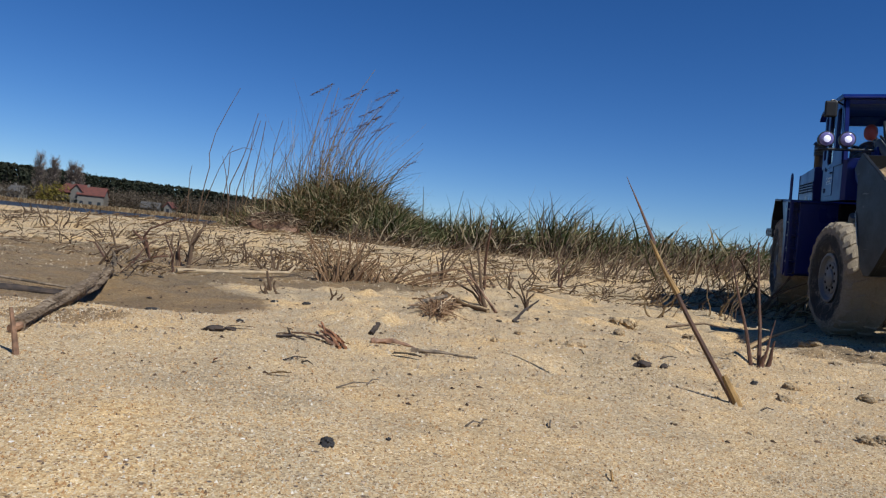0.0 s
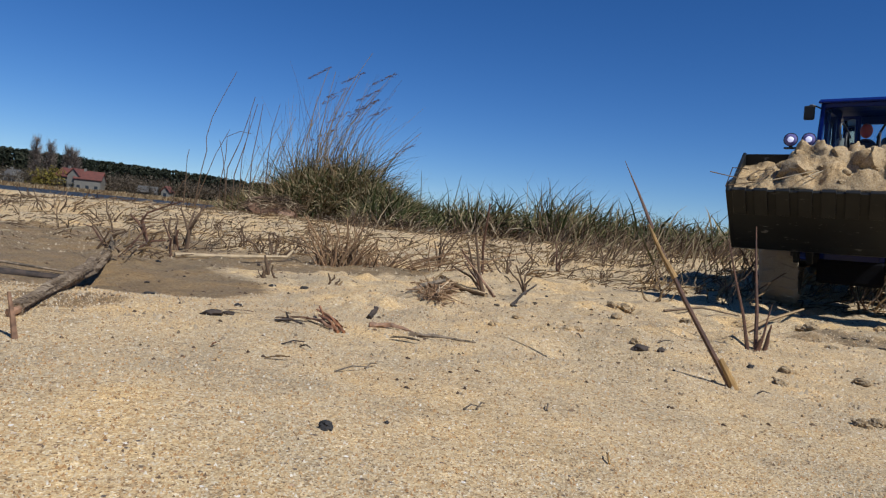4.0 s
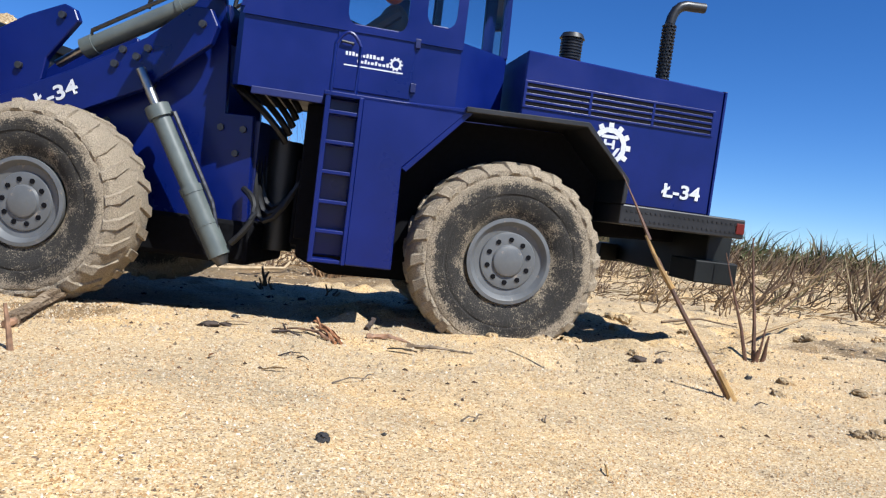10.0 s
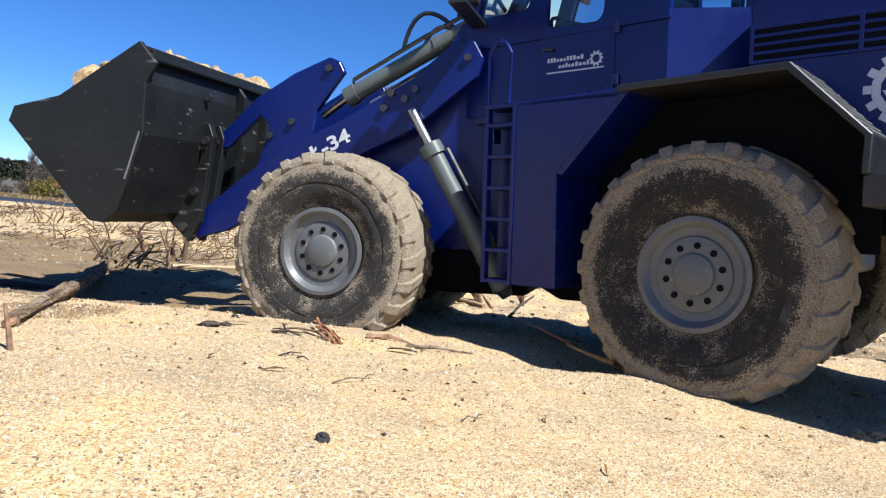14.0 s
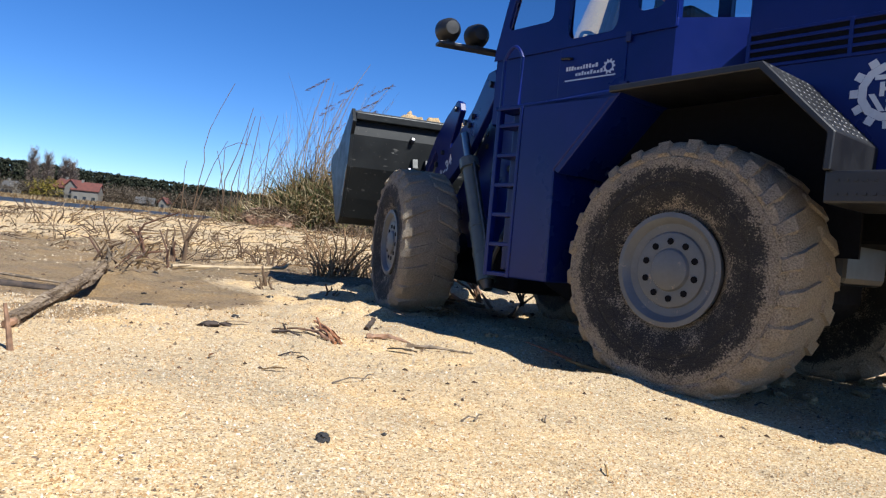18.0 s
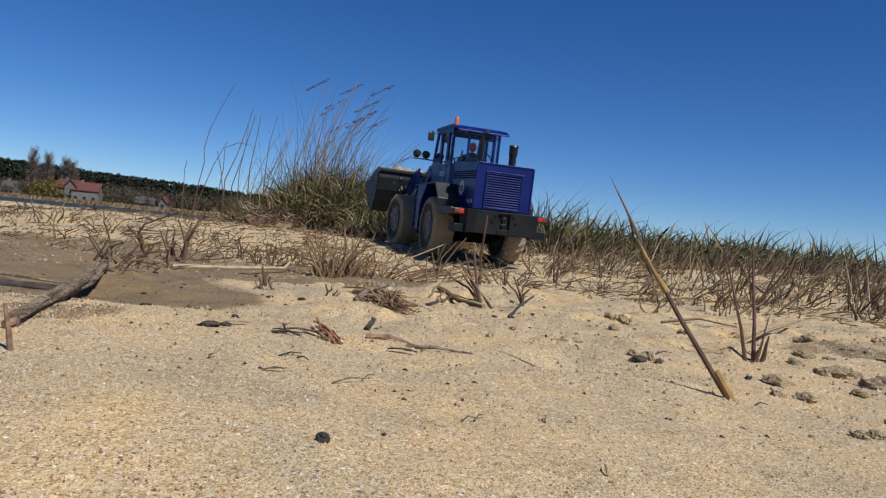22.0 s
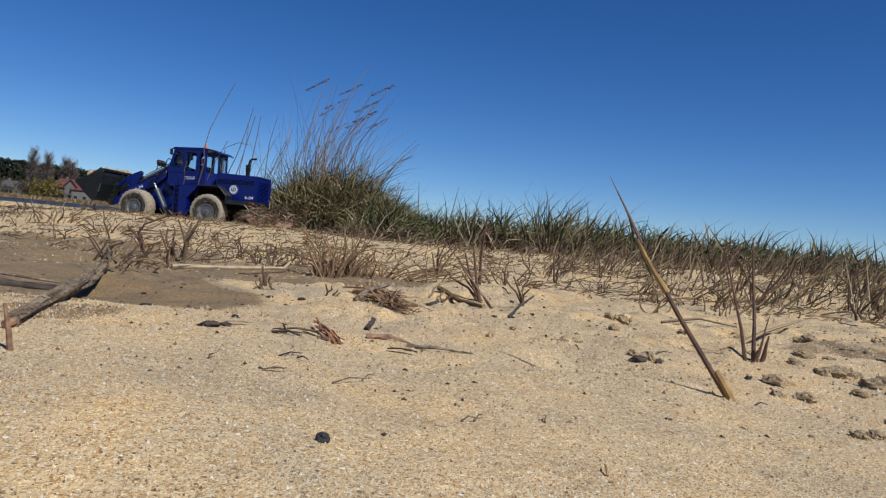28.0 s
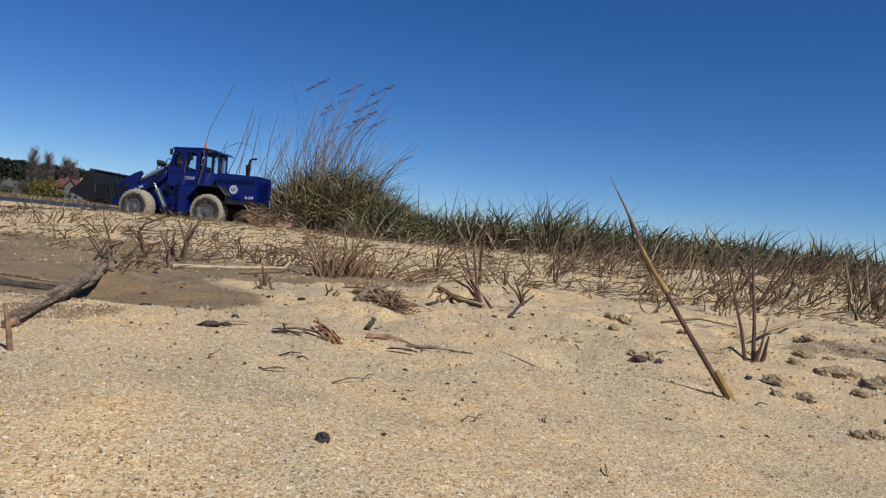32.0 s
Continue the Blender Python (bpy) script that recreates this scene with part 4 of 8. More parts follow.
def front_frame():
    plate = [(0.07, 0.33), (0.11, 1.1), (0.27, 1.1), (0.29, 1.45), (0.34, 1.74), (0.46, 1.76), (0.55, 1.6), (0.8, 1.25), (1.25, 0.9), (1.45, 0.62), (1.3, 0.35)]
    b = box(0.12, 1.4, -0.25, 0.25, 0.36, 0.74, 0.02)
    frame_ob = front_part(part("front_frame", sized(b), DEEP, loader, "blue front frame with lift arms and lamps"))
    part("axle_housing", sized(box(0.05, 1.42, -0.3, 0.3, 0.27, 0.52, 0.03)), NEARBLACK, frame_ob, "dark axle housing")
    part("back_plate", sized(box(0.08, 0.13, -0.245, 0.245, 0.33, 1.08, 0.004)), DEEP, frame_ob)
    for s in (1, -1):
        y0, y1 = sorted((s * 0.245, s * 0.285))
        part("tower_plate", sized(slab(plate, y0, y1, 0.004)), BLUE, frame_ob)
        for x, z in ((0.286, 1.019), (0.157, 1.02), (0.189, 0.883), (0.4, 1.62), (0.95, 0.98), (0.7, 1.2)):
            part("bolt", sized(rod((x, s * 0.285, z), (x, s * 0.30, z), 0.02, n=6)), BOLT, frame_ob)
        arm = [(2.12, 0.62), (1.97, 0.72), (1.69, 0.93), (1.5, 1.05), (1.1, 1.23), (0.70, 1.44), (0.47, 1.63), (0.36, 1.63), (0.31, 1.54), (0.34, 1.44), (0.7, 1.16), (1.05, 1.0), (1.31, 0.89), (1.47, 0.77), (1.84, 0.575), (2.05, 0.525), (2.13, 0.55)]
        y0, y1 = sorted((s * 0.36, s * 0.41))
        a = part("lift_arm", sized(slab(arm, y0, y1, 0.005)), BLUE, frame_ob, "blue lift arm")
        rocker = [(1.13, 1.5), (1.16, 1.56), (1.22, 1.585), (1.44, 1.50), (1.69, 1.36), (1.89, 1.18), (1.97, 1.13), (1.98, 1.06), (1.88, 1.07), (1.66, 1.26), (1.60, 1.2), (1.68, 0.96), (1.52, 0.84), (1.40, 0.92), (1.32, 1.16), (1.30, 1.28)]
        y0, y1 = sorted((s * 0.31, s * 0.355))
        part("rocker", sized(slab(rocker, y0, y1, 0.005)), BLUE, frame_ob, "blue tilt rocker")
        for x, z, y in ((1.22, 1.52, 0.355), (1.45, 1.22, 0.355), (1.59, 1.14, 0.355), (1.5, 0.91, 0.41), (1.95, 1.1, 0.355), (2.09, 0.575, 0.41), (0.39, 1.54, 0.41), (0.74, 1.33, 0.41), (0.86, 1.28, 0.41), (0.68, 1.38, 0.41), (0.82, 1.36, 0.41)):
            part("pin", sized(rod((x, s * y, z), (x, s * (y + 0.02), z), 0.02, n=12)), BOLT, frame_ob)
        letters("Ł-34", 0.115, (1.29, s * 0.4105, 0.985) if s > 0 else (1.03, s * 0.4105, 1.1), s, frame_ob, 0.27, roll=26 if s > 0 else -26)
        # tilt cylinder with its pipe
        y = s * 0.22
        c = part("tilt_cylinder", sized(rod((0.34, y, 1.80), (1.16, y, 1.375), 0.05, n=20)), CYL, frame_ob, "grey-green hydraulic tilt cylinder", True)
        part("collar", sized(rod((1.10, y, 1.406), (1.165, y, 1.372), 0.06, n=20)), CYL, frame_ob, "", True)
        part("collar", sized(rod((0.60, y, 1.665), (0.63, y, 1.65), 0.056, n=20)), CYL, frame_ob, "", True)
        part("piston_rod", sized(rod((1.16, y, 1.375), (1.32, y, 1.27), 0.024, n=12)), CHROME, frame_ob, "bright piston rod", True)
        part("pipe", sized(tube([(0.36, y, 1.87), (0.7, y + s * 0.02, 1.70), (1.12, y + s * 0.02, 1.475), (1.13, y, 1.42)], 0.012, 6)), BOLT, frame_ob, "", True)
        # lift cylinder
        top, low = Vector((0.687, s * 0.46, 1.262)), Vector((0.136, s * 0.42, 0.276))
        d = low - top
        b = rod(top + d * 0.2, top + d * 0.62, 0.05, n=20)
        rod(top + d * 0.61, top + d * 0.955, 0.059, n=20, bm=b)
        part("lift_cylinder", sized(b), CYL, frame_ob, "grey-green hydraulic lift cylinder", True)
        part("cylinder_foot", sized(rod(top + d * 0.95, low, 0.05, 0.03, n=14)), BOLT, frame_ob, "", True)
        part("clamp_band", sized(rod(top + d * 0.60, top + d * 0.635, 0.063, n=20)), CYL, frame_ob, "", True)
        part("clamp_band", sized(rod(top + d * 0.78, top + d * 0.80, 0.062, n=20)), CYL, frame_ob, "", True)
        part("collar", sized(rod(top + d * 0.19, top + d * 0.25, 0.066, n=20)), CYL, frame_ob, "", True)
        part("piston_rod", sized(rod(top, top + d * 0.22, 0.026, n=12)), CHROME, frame_ob, "bright piston rod", True)
        off = Vector((-0.075, s * 0.0, 0.03))
        part("pipe", sized(tube([top + d * 0.22, top + d * 0.24 + off, top + d * 0.7 + off, top + d * 0.85 + off * 0.5, top + d * 0.9], 0.012, 6)), BOLT, frame_ob, "", True)
        part("hose", sized(tube(arc(low + Vector((-0.03, 0, 0.12)), low + Vector((-0.14, 0, 0.3)), low + Vector((-0.03, -s * 0.1, 0.42)), 8), 0.018, 7)), RUBBER, frame_ob, "black hydraulic hose", True)
        part("hose", sized(tube(arc((0.5, y, 1.8), (0.42, y, 2.0), (0.25, y * 0.6, 1.85), 10), 0.013, 7)), RUBBER, frame_ob, "black hydraulic hose", True)
        part("hose", sized(tube(arc((0.85, y * 0.7, 1.65), (0.72, y * 0.7, 1.86), (0.5, y * 0.6, 1.72), 10), 0.013, 7)), RUBBER, frame_ob, "black hydraulic hose", True)
        # work lamps on a bracket
        b = box(0.31, 0.40, min(s * 0.28, s * 0.80), max(s * 0.28, s * 0.80), 1.715, 1.735, 0.004)
        part("lamp_bracket", sized(b), BLACK, frame_ob)
        for x, yl in ((0.37, 0.54), (0.36, 0.73)):
            b = lathe([(0.001, -0.06), (0.04, -0.058), (0.066, -0.02), (0.075, 0.03), (0.078, 0.05), (0.07, 0.052)], 24)
            bmesh.ops.rotate(b, matrix=Matrix.Rotation(radians(-90), 3, "Z"), verts=b.verts)
            bmesh.ops.translate(b, vec=(x, s * yl, 1.82), verts=b.verts)
            rod((x, s * yl, 1.73), (x, s * yl, 1.77), 0.02, n=8, bm=b)
            part("work_lamp", sized(b), RUBBER, frame_ob, "round black work lamp", True)
            b = lathe([(0.07, 0.0), (0.055, 0.012), (0.03, 0.018), (0.001, 0.02)], 20)
            bmesh.ops.rotate(b, matrix=Matrix.Rotation(radians(-90), 3, "Z"), verts=b.verts)
            bmesh.ops.translate(b, vec=(x + 0.05, s * yl, 1.82), verts=b.verts)
            part("lamp_lens", sized(b), LAMPLENS, frame_ob, "violet-tinted lamp lens", True)
            b = lathe([(0.034, 0.0), (0.03, 0.003), (0.001, 0.004)], 16)
            bmesh.ops.rotate(b, matrix=Matrix.Rotation(radians(-90), 3, "Z"), verts=b.verts)
            bmesh.ops.translate(b, vec=(x + 0.068, s * yl, 1.82), verts=b.verts)
            part("lamp_core", sized(b), LAMPGLOW, frame_ob, "lit white lamp core", True)
    part("tower_bridge", sized(box(0.32, 0.46, -0.245, 0.245, 1.55, 1.7, 0.01)), DEEP, frame_ob)
    part("cross_tube", sized(rod((1.6, -0.36, 0.86), (1.6, 0.36, 0.86), 0.06, n=16)), BLUE, frame_ob, "", True)
    part("front_axle", sized(rod((AXLE, -0.7, 0.5), (AXLE, 0.7, 0.5), 0.11, n=16)), BLACK, frame_ob, "", True)
    part("joint", sized(rod((0.0, 0, 0.36), (0.0, 0, 1.0), 0.1, n=16)), BLACK, frame_ob, "", True)
    part("pump_block", sized(box(-0.42, -0.1, -0.24, 0.24, 0.5, 0.98, 0.03)), BLACK, loader)
    for k in range(9):
        y = -0.2 + 0.05 * k
        part("hose", sized(tube(arc((0.1, y, 0.95), (0.0, y * 1.2, 0.85 - 0.04 * k), (-0.25, y, 0.95), 8), 0.018, 6)), RUBBER, frame_ob, "black hydraulic hose", True)
    for k in range(5):
        z = 1.28 + 0.05 * k
        part("hose", sized(tube(arc((0.28, 0.2 - 0.06 * k, z), (0.05, 0.26 - 0.06 * k, z - 0.16), (-0.06, 0.2 - 0.05 * k, z - 0.3), 8), 0.02, 6)), RUBBER, frame_ob, "black hydraulic hose", True)


BUCKET_PIN = (2.09, 0.575)
HALF = 0.97


def bucket_and_load():
    shell = [(2.84, 1.155), (2.38, 0.69), (2.30, 0.625), (2.21, 0.615), (2.13, 0.67), (2.06, 0.83), (1.97, 1.08), (1.95, 1.34), (1.985, 1.54)]
    b = bmesh.new()
    n = len(shell)
    inner = []
    for i, (x, z) in enumerate(shell):
        p, q = Vector(shell[max(i - 1, 0)]), Vector(shell[min(i + 1, n - 1)])
        d = (q - p).normalized()
        inner.append((x - d.y * -0.028, z + d.x * -0.028))
    slab(shell + inner[::-1], -HALF, HALF, 0.0, b)
    ob = front_part(part("bucket", sized(b), BUCKET, loader, "scratched black steel bucket heaped with sand"))
    side = [(2.84, 1.155), (2.8, 1.235), (2.5, 1.285), (1.985, 1.555), (1.885, 1.44), (1.95, 1.34), (1.965, 1.08), (2.06, 0.83), (2.13, 0.67), (2.21, 0.612), (2.30, 0.622), (2.38, 0.688)]
    for s in (1, -1):
        y0, y1 = sorted((s * (HALF - 0.002), s * (HALF + 0.028)))
        part("side_plate", sized(slab(side, y0, y1, 0.004)), BUCKET, ob)
        y0, y1 = sorted((s * 0.30, s * 0.36))
        part("hinge_ear", sized(slab([(2.2, 0.62), (2.06, 0.5), (1.99, 0.62), (1.9, 1.12), (1.93, 1.2), (1.99, 1.2), (1.985, 1.0), (2.06, 0.82)], y0, y1, 0.004)), BUCKET, ob)
        y0, y1 = sorted((s * 0.42, s * 0.47))
        part("hinge_ear", sized(slab([(2.2, 0.62), (2.06, 0.5), (1.99, 0.62), (1.9, 1.12), (1.93, 1.2), (1.99, 1.2), (1.985, 1.0), (2.06, 0.82)], y0, y1, 0.004)), BUCKET, ob)
        for z, x in ((0.59, 2.09), (1.1, 1.945), (0.8, 2.02), (1.35, 1.93)):
            part("bolt", sized(rod((x, s * 0.47, z), (x, s * 0.495, z), 0.026, n=8)), BOLT, ob)
    part("top_rib", sized(box(1.92, 1.97, -HALF, HALF, 1.46, 1.52, 0.008)), BUCKET, ob)
    for k in range(11):
        y = -0.885 + 0.177 * k
        part("cutting_tooth", sized(slab([(2.875, 1.165), (2.83, 1.19), (2.66, 1.02), (2.655, 0.955), (2.675, 0.945)], y - 0.055, y + 0.055, 0.004)), BUCKET, ob)
    for y in (-0.14, 0.14):
        part("back_rib", sized(slab([(1.93, 1.46), (1.885, 1.40), (1.905, 1.1), (2.0, 0.84), (2.06, 0.83), (1.97, 1.08), (1.952, 1.34)], y - 0.018, y + 0.018, 0.003)), BUCKET, ob)
    for s in (1, -1):
        y0, y1 = sorted((s * (HALF + 0.026), s * (HALF + 0.036)))
        part("worn_edge", sized(slab([(1.972, 1.09), (1.984, 1.09), (2.075, 0.845), (2.063, 0.84)], y0, y1)), CHROME, ob, "edge rubbed to bright steel")
    return ob


hood_and_frame()
fenders_and_steps()
cab()
wheels()
front_frame()
bucket = bucket_and_load()


def heap_top(u, v):
    """The height of the load over the bucket's pin frame; u from the back to the lip, v across."""
    y = 2 * v - 1
    shelf = float(smooth01((y + 0.68) / 0.22)) * (1 - 0.35 * max(0.0, y - 0.2)) * float(smooth01((1.04 - y) / 0.3))
    base = 1.43 - 0.30 * u ** 1.15
    return base + 0.18 * shelf * math.sin(math.pi * min(1, max(0, 0.06 + 0.9 * u))) ** 0.6 + 0.03 * math.sin(math.pi * u)


def block(rs, r, k):
    """An angular clod of damp sand: a ball cut flat by a few planes, then roughened."""
    b = bmesh.new()
    bmesh.ops.create_icosphere(b, subdivisions=3, radius=1.0)
    cuts = []
    for i in range(7):
        d = Vector((rs.gauss(0, 1), rs.gauss(0, 1), rs.gauss(0, 0.8))).normalized()
        cuts.append((d, rs.uniform(0.5, 0.85)))
    stretch = Vector((rs.uniform(0.8, 1.2), rs.uniform(0.9, 1.5), rs.uniform(0.65, 0.95)))
    for v in b.verts:
        p = v.co.copy()
        for d, h in cuts:
            over = p.dot(d) - h
            if over > 0:
                p -= d * over * 0.92
        p *= 1 + 0.10 * noise.noise(p * 2.3 + Vector((k, 0, 0))) + 0.07 * noise.noise(p * 6 + Vector((0, k, 0)))
        v.co = Vector((p.x * stretch.x, p.y * stretch.y, p.z * stretch.z)) * r
    return b


def sand_heap():
    """A clotted heap that fills the bucket, drawn in the front frame's space."""
    nx, ny = 60, 140
    verts, faces = [], []
    for j in range(ny + 1):
        for i in range(nx + 1):
            u, v = i / nx, j / ny
            x = 2.0 + 0.80 * u
            y = (v - 0.5) * 2 * (HALF - 0.01)
            crag = noise.noise((x * 5.2, y * 5.2, 1.0))
            step = 0.5 * crag + 0.5 * round(crag * 3.2) / 3.2
            bump_z = 0.15 * step + 0.05 * (0.5 - abs(noise.noise((x * 9, y * 9, 3.0)))) + 0.022 * noise.noise((x * 21, y * 21, 5.0)) + 0.012 * noise.noise((x * 46, y * 46, 6.0))
            edge = min(1, 5 * min(u + 0.03, 1.03 - u, v + 0.02, 1.02 - v))
            verts.append((x * U, y * U, (heap_top(u, v) + bump_z * edge) * U))
    w = nx + 1
    for j in range(ny):
        for i in range(nx):
            a = j * w + i
            faces.append((a, a + 1, a + w + 1, a + w))
    # close the heap underneath
    ring = [i for i in range(w)] + [j * w + nx for j in range(1, ny + 1)] + [ny * w + i for i in range(nx - 1, -1, -1)] + [j * w for j in range(ny - 1, 0, -1)]
    low = len(verts)
    for i in ring:
        x, y, z = verts[i]
        verts.append((2.12 * U + (x - 2.12 * U) * 0.5, y * 0.99, 0.95 * U))
    k = len(ring)
    for i in range(k):
        faces.append((ring[i], low + i, low + (i + 1) % k, ring[(i + 1) % k]))
    faces.append(tuple(low + i for i in range(k)))
    ob = link_mesh("sand_load", verts, faces, SANDCLOD, True)
    return tagged(ob, "heap of damp clotted sand piled in the bucket", "sand heap")


sand_load = sand_heap()
rs = random.Random(11)
for k in range(64):
    big = k < 17
    r = rs.uniform(0.085, 0.15) if big else 0.02 + 0.05 * rs.random() ** 2
    b = block(rs, r, k)
    y = rs.uniform(-0.52, 0.72) if big else rs.uniform(-0.85, 0.85)
    u = rs.uniform(0.3, 0.8) if big else rs.uniform(0.2, 0.92)
    bmesh.ops.rotate(b, matrix=Matrix.Rotation(rs.uniform(0, 6.28), 3, "Z"), verts=b.verts)
    bmesh.ops.translate(b, vec=(2.0 + 0.80 * u, y, heap_top(u, 0.5 + y / 1.94) - (0.15 if big else 0.0) * r), verts=b.verts)
    part("sand_clod", sized(b), SANDCLOD, sand_load, "", True)
b = bmesh.new()
for k in range(7):
    y = rs.uniform(-0.9, -0.2)
    tube([(2.6, y, 1.36), (2.84, y - 0.1, 1.24 + 0.02 * k), (2.98 + rs.uniform(0, 0.12), y - 0.35 * rs.random(), 1.2 + rs.uniform(-0.02, 0.12))], 0.0045, 5, b)
part("dry_straw", sized(b), LITTER, sand_load, "dry straw caught on the bucket lip")


def toy_driver():
    b = bmesh.new()
    for x, z, rx, ry, rz in ((0.5, 1.66, 0.11, 0.15, 0.2), (0.62, 1.5, 0.14, 0.12, 0.07)):
        own = bmesh.new()
        bmesh.ops.create_uvsphere(own, u_segments=16, v_segments=10, radius=1.0, matrix=Matrix.Translation((x, 0, z)) @ Matrix.Diagonal((rx, ry, rz, 1)))
        join(b, own)
    for s in (1, -1):
        tube([(0.5, s * 0.14, 1.78), (0.68, s * 0.18, 1.62), (0.98, s * 0.1, 1.72)], 0.04, 8, b)
    own = bmesh.new()
    bmesh.ops.create_uvsphere(own, u_segments=16, v_segments=12, radius=1.0, matrix=Matrix.Translation((0.52, 0, 1.95)) @ Matrix.Diagonal((0.075, 0.07, 0.09, 1)))
    for f in own.faces:
        f.material_index = 1
    join(b, own)
    bmesh.ops.translate(b, vec=(0.15, -0.06, 0.055), verts=b.verts)
    ob = part("toy_figure", sized(b), DOLL, None, "", True)
    ob.data.materials.append(DOLLHAT)
    return tagged(ob, "plain brown toy figure with a red head in the cab", "toy figure")


driver = toy_driver()


# ---- plants ----
def ribbon(V, F, base, way, length, width, droop, rs, segs=3):
    """A grass blade that arches over, folded along its middle."""
    side = way.cross(Vector((rs.uniform(-1, 1), rs.uniform(-1, 1), 0.3))).normalized()
    n0 = len(V)
    p, d = Vector(base), way.normalized()
    for i in range(segs + 1):
        w = width * (1 - (i / segs) ** 1.6) * 0.5
        if i == segs:
            V.append(tuple(p))
        else:
            V.append(tuple(p - side * w))
            V.append(tuple(p + side * w))
        d = (d + droop * (0.4 + i / segs)).normalized()
        p = p + d * (length / segs)
    for i in range(segs - 1):
        a = n0 + 2 * i
        F.append((a, a + 1, a + 3, a + 2))
    a = n0 + 2 * (segs - 1)
    F.append((a, a + 1, a + 2))


def stalk(V, F, pts, r, n=4, tip=0.35):
    """A thin round stem through the points, tapering to its tip."""
    n0 = len(V)
    k = len(pts)
    for i, p in enumerate(pts):
        p = Vector(p)
        d = (Vector(pts[min(i + 1, k - 1)]) - Vector(pts[max(i - 1, 0)])).normalized()
        q = d.to_track_quat("Z", "Y")
        rr = r * (1 - (1 - tip) * i / (k - 1))
        for j in range(n):
            V.append(tuple(p + q @ Vector((rr * math.cos(j * 2 * math.pi / n), rr * math.sin(j * 2 * math.pi / n), 0))))
    for i in range(k - 1):
        for j in range(n):
            a, b = n0 + i * n + j, n0 + i * n + (j + 1) % n
            F.append((a, b, b + n, a + n))
    F.append(tuple(n0 + j for j in range(n - 1, -1, -1)))
    F.append(tuple(n0 + (k - 1) * n + j for j in range(n)))


def as_part(name, V, F, mat, parent, label=""):
    ob = link_mesh(name, V, F, mat)
    if parent:
        ob.parent = parent
    return tagged(ob, label)


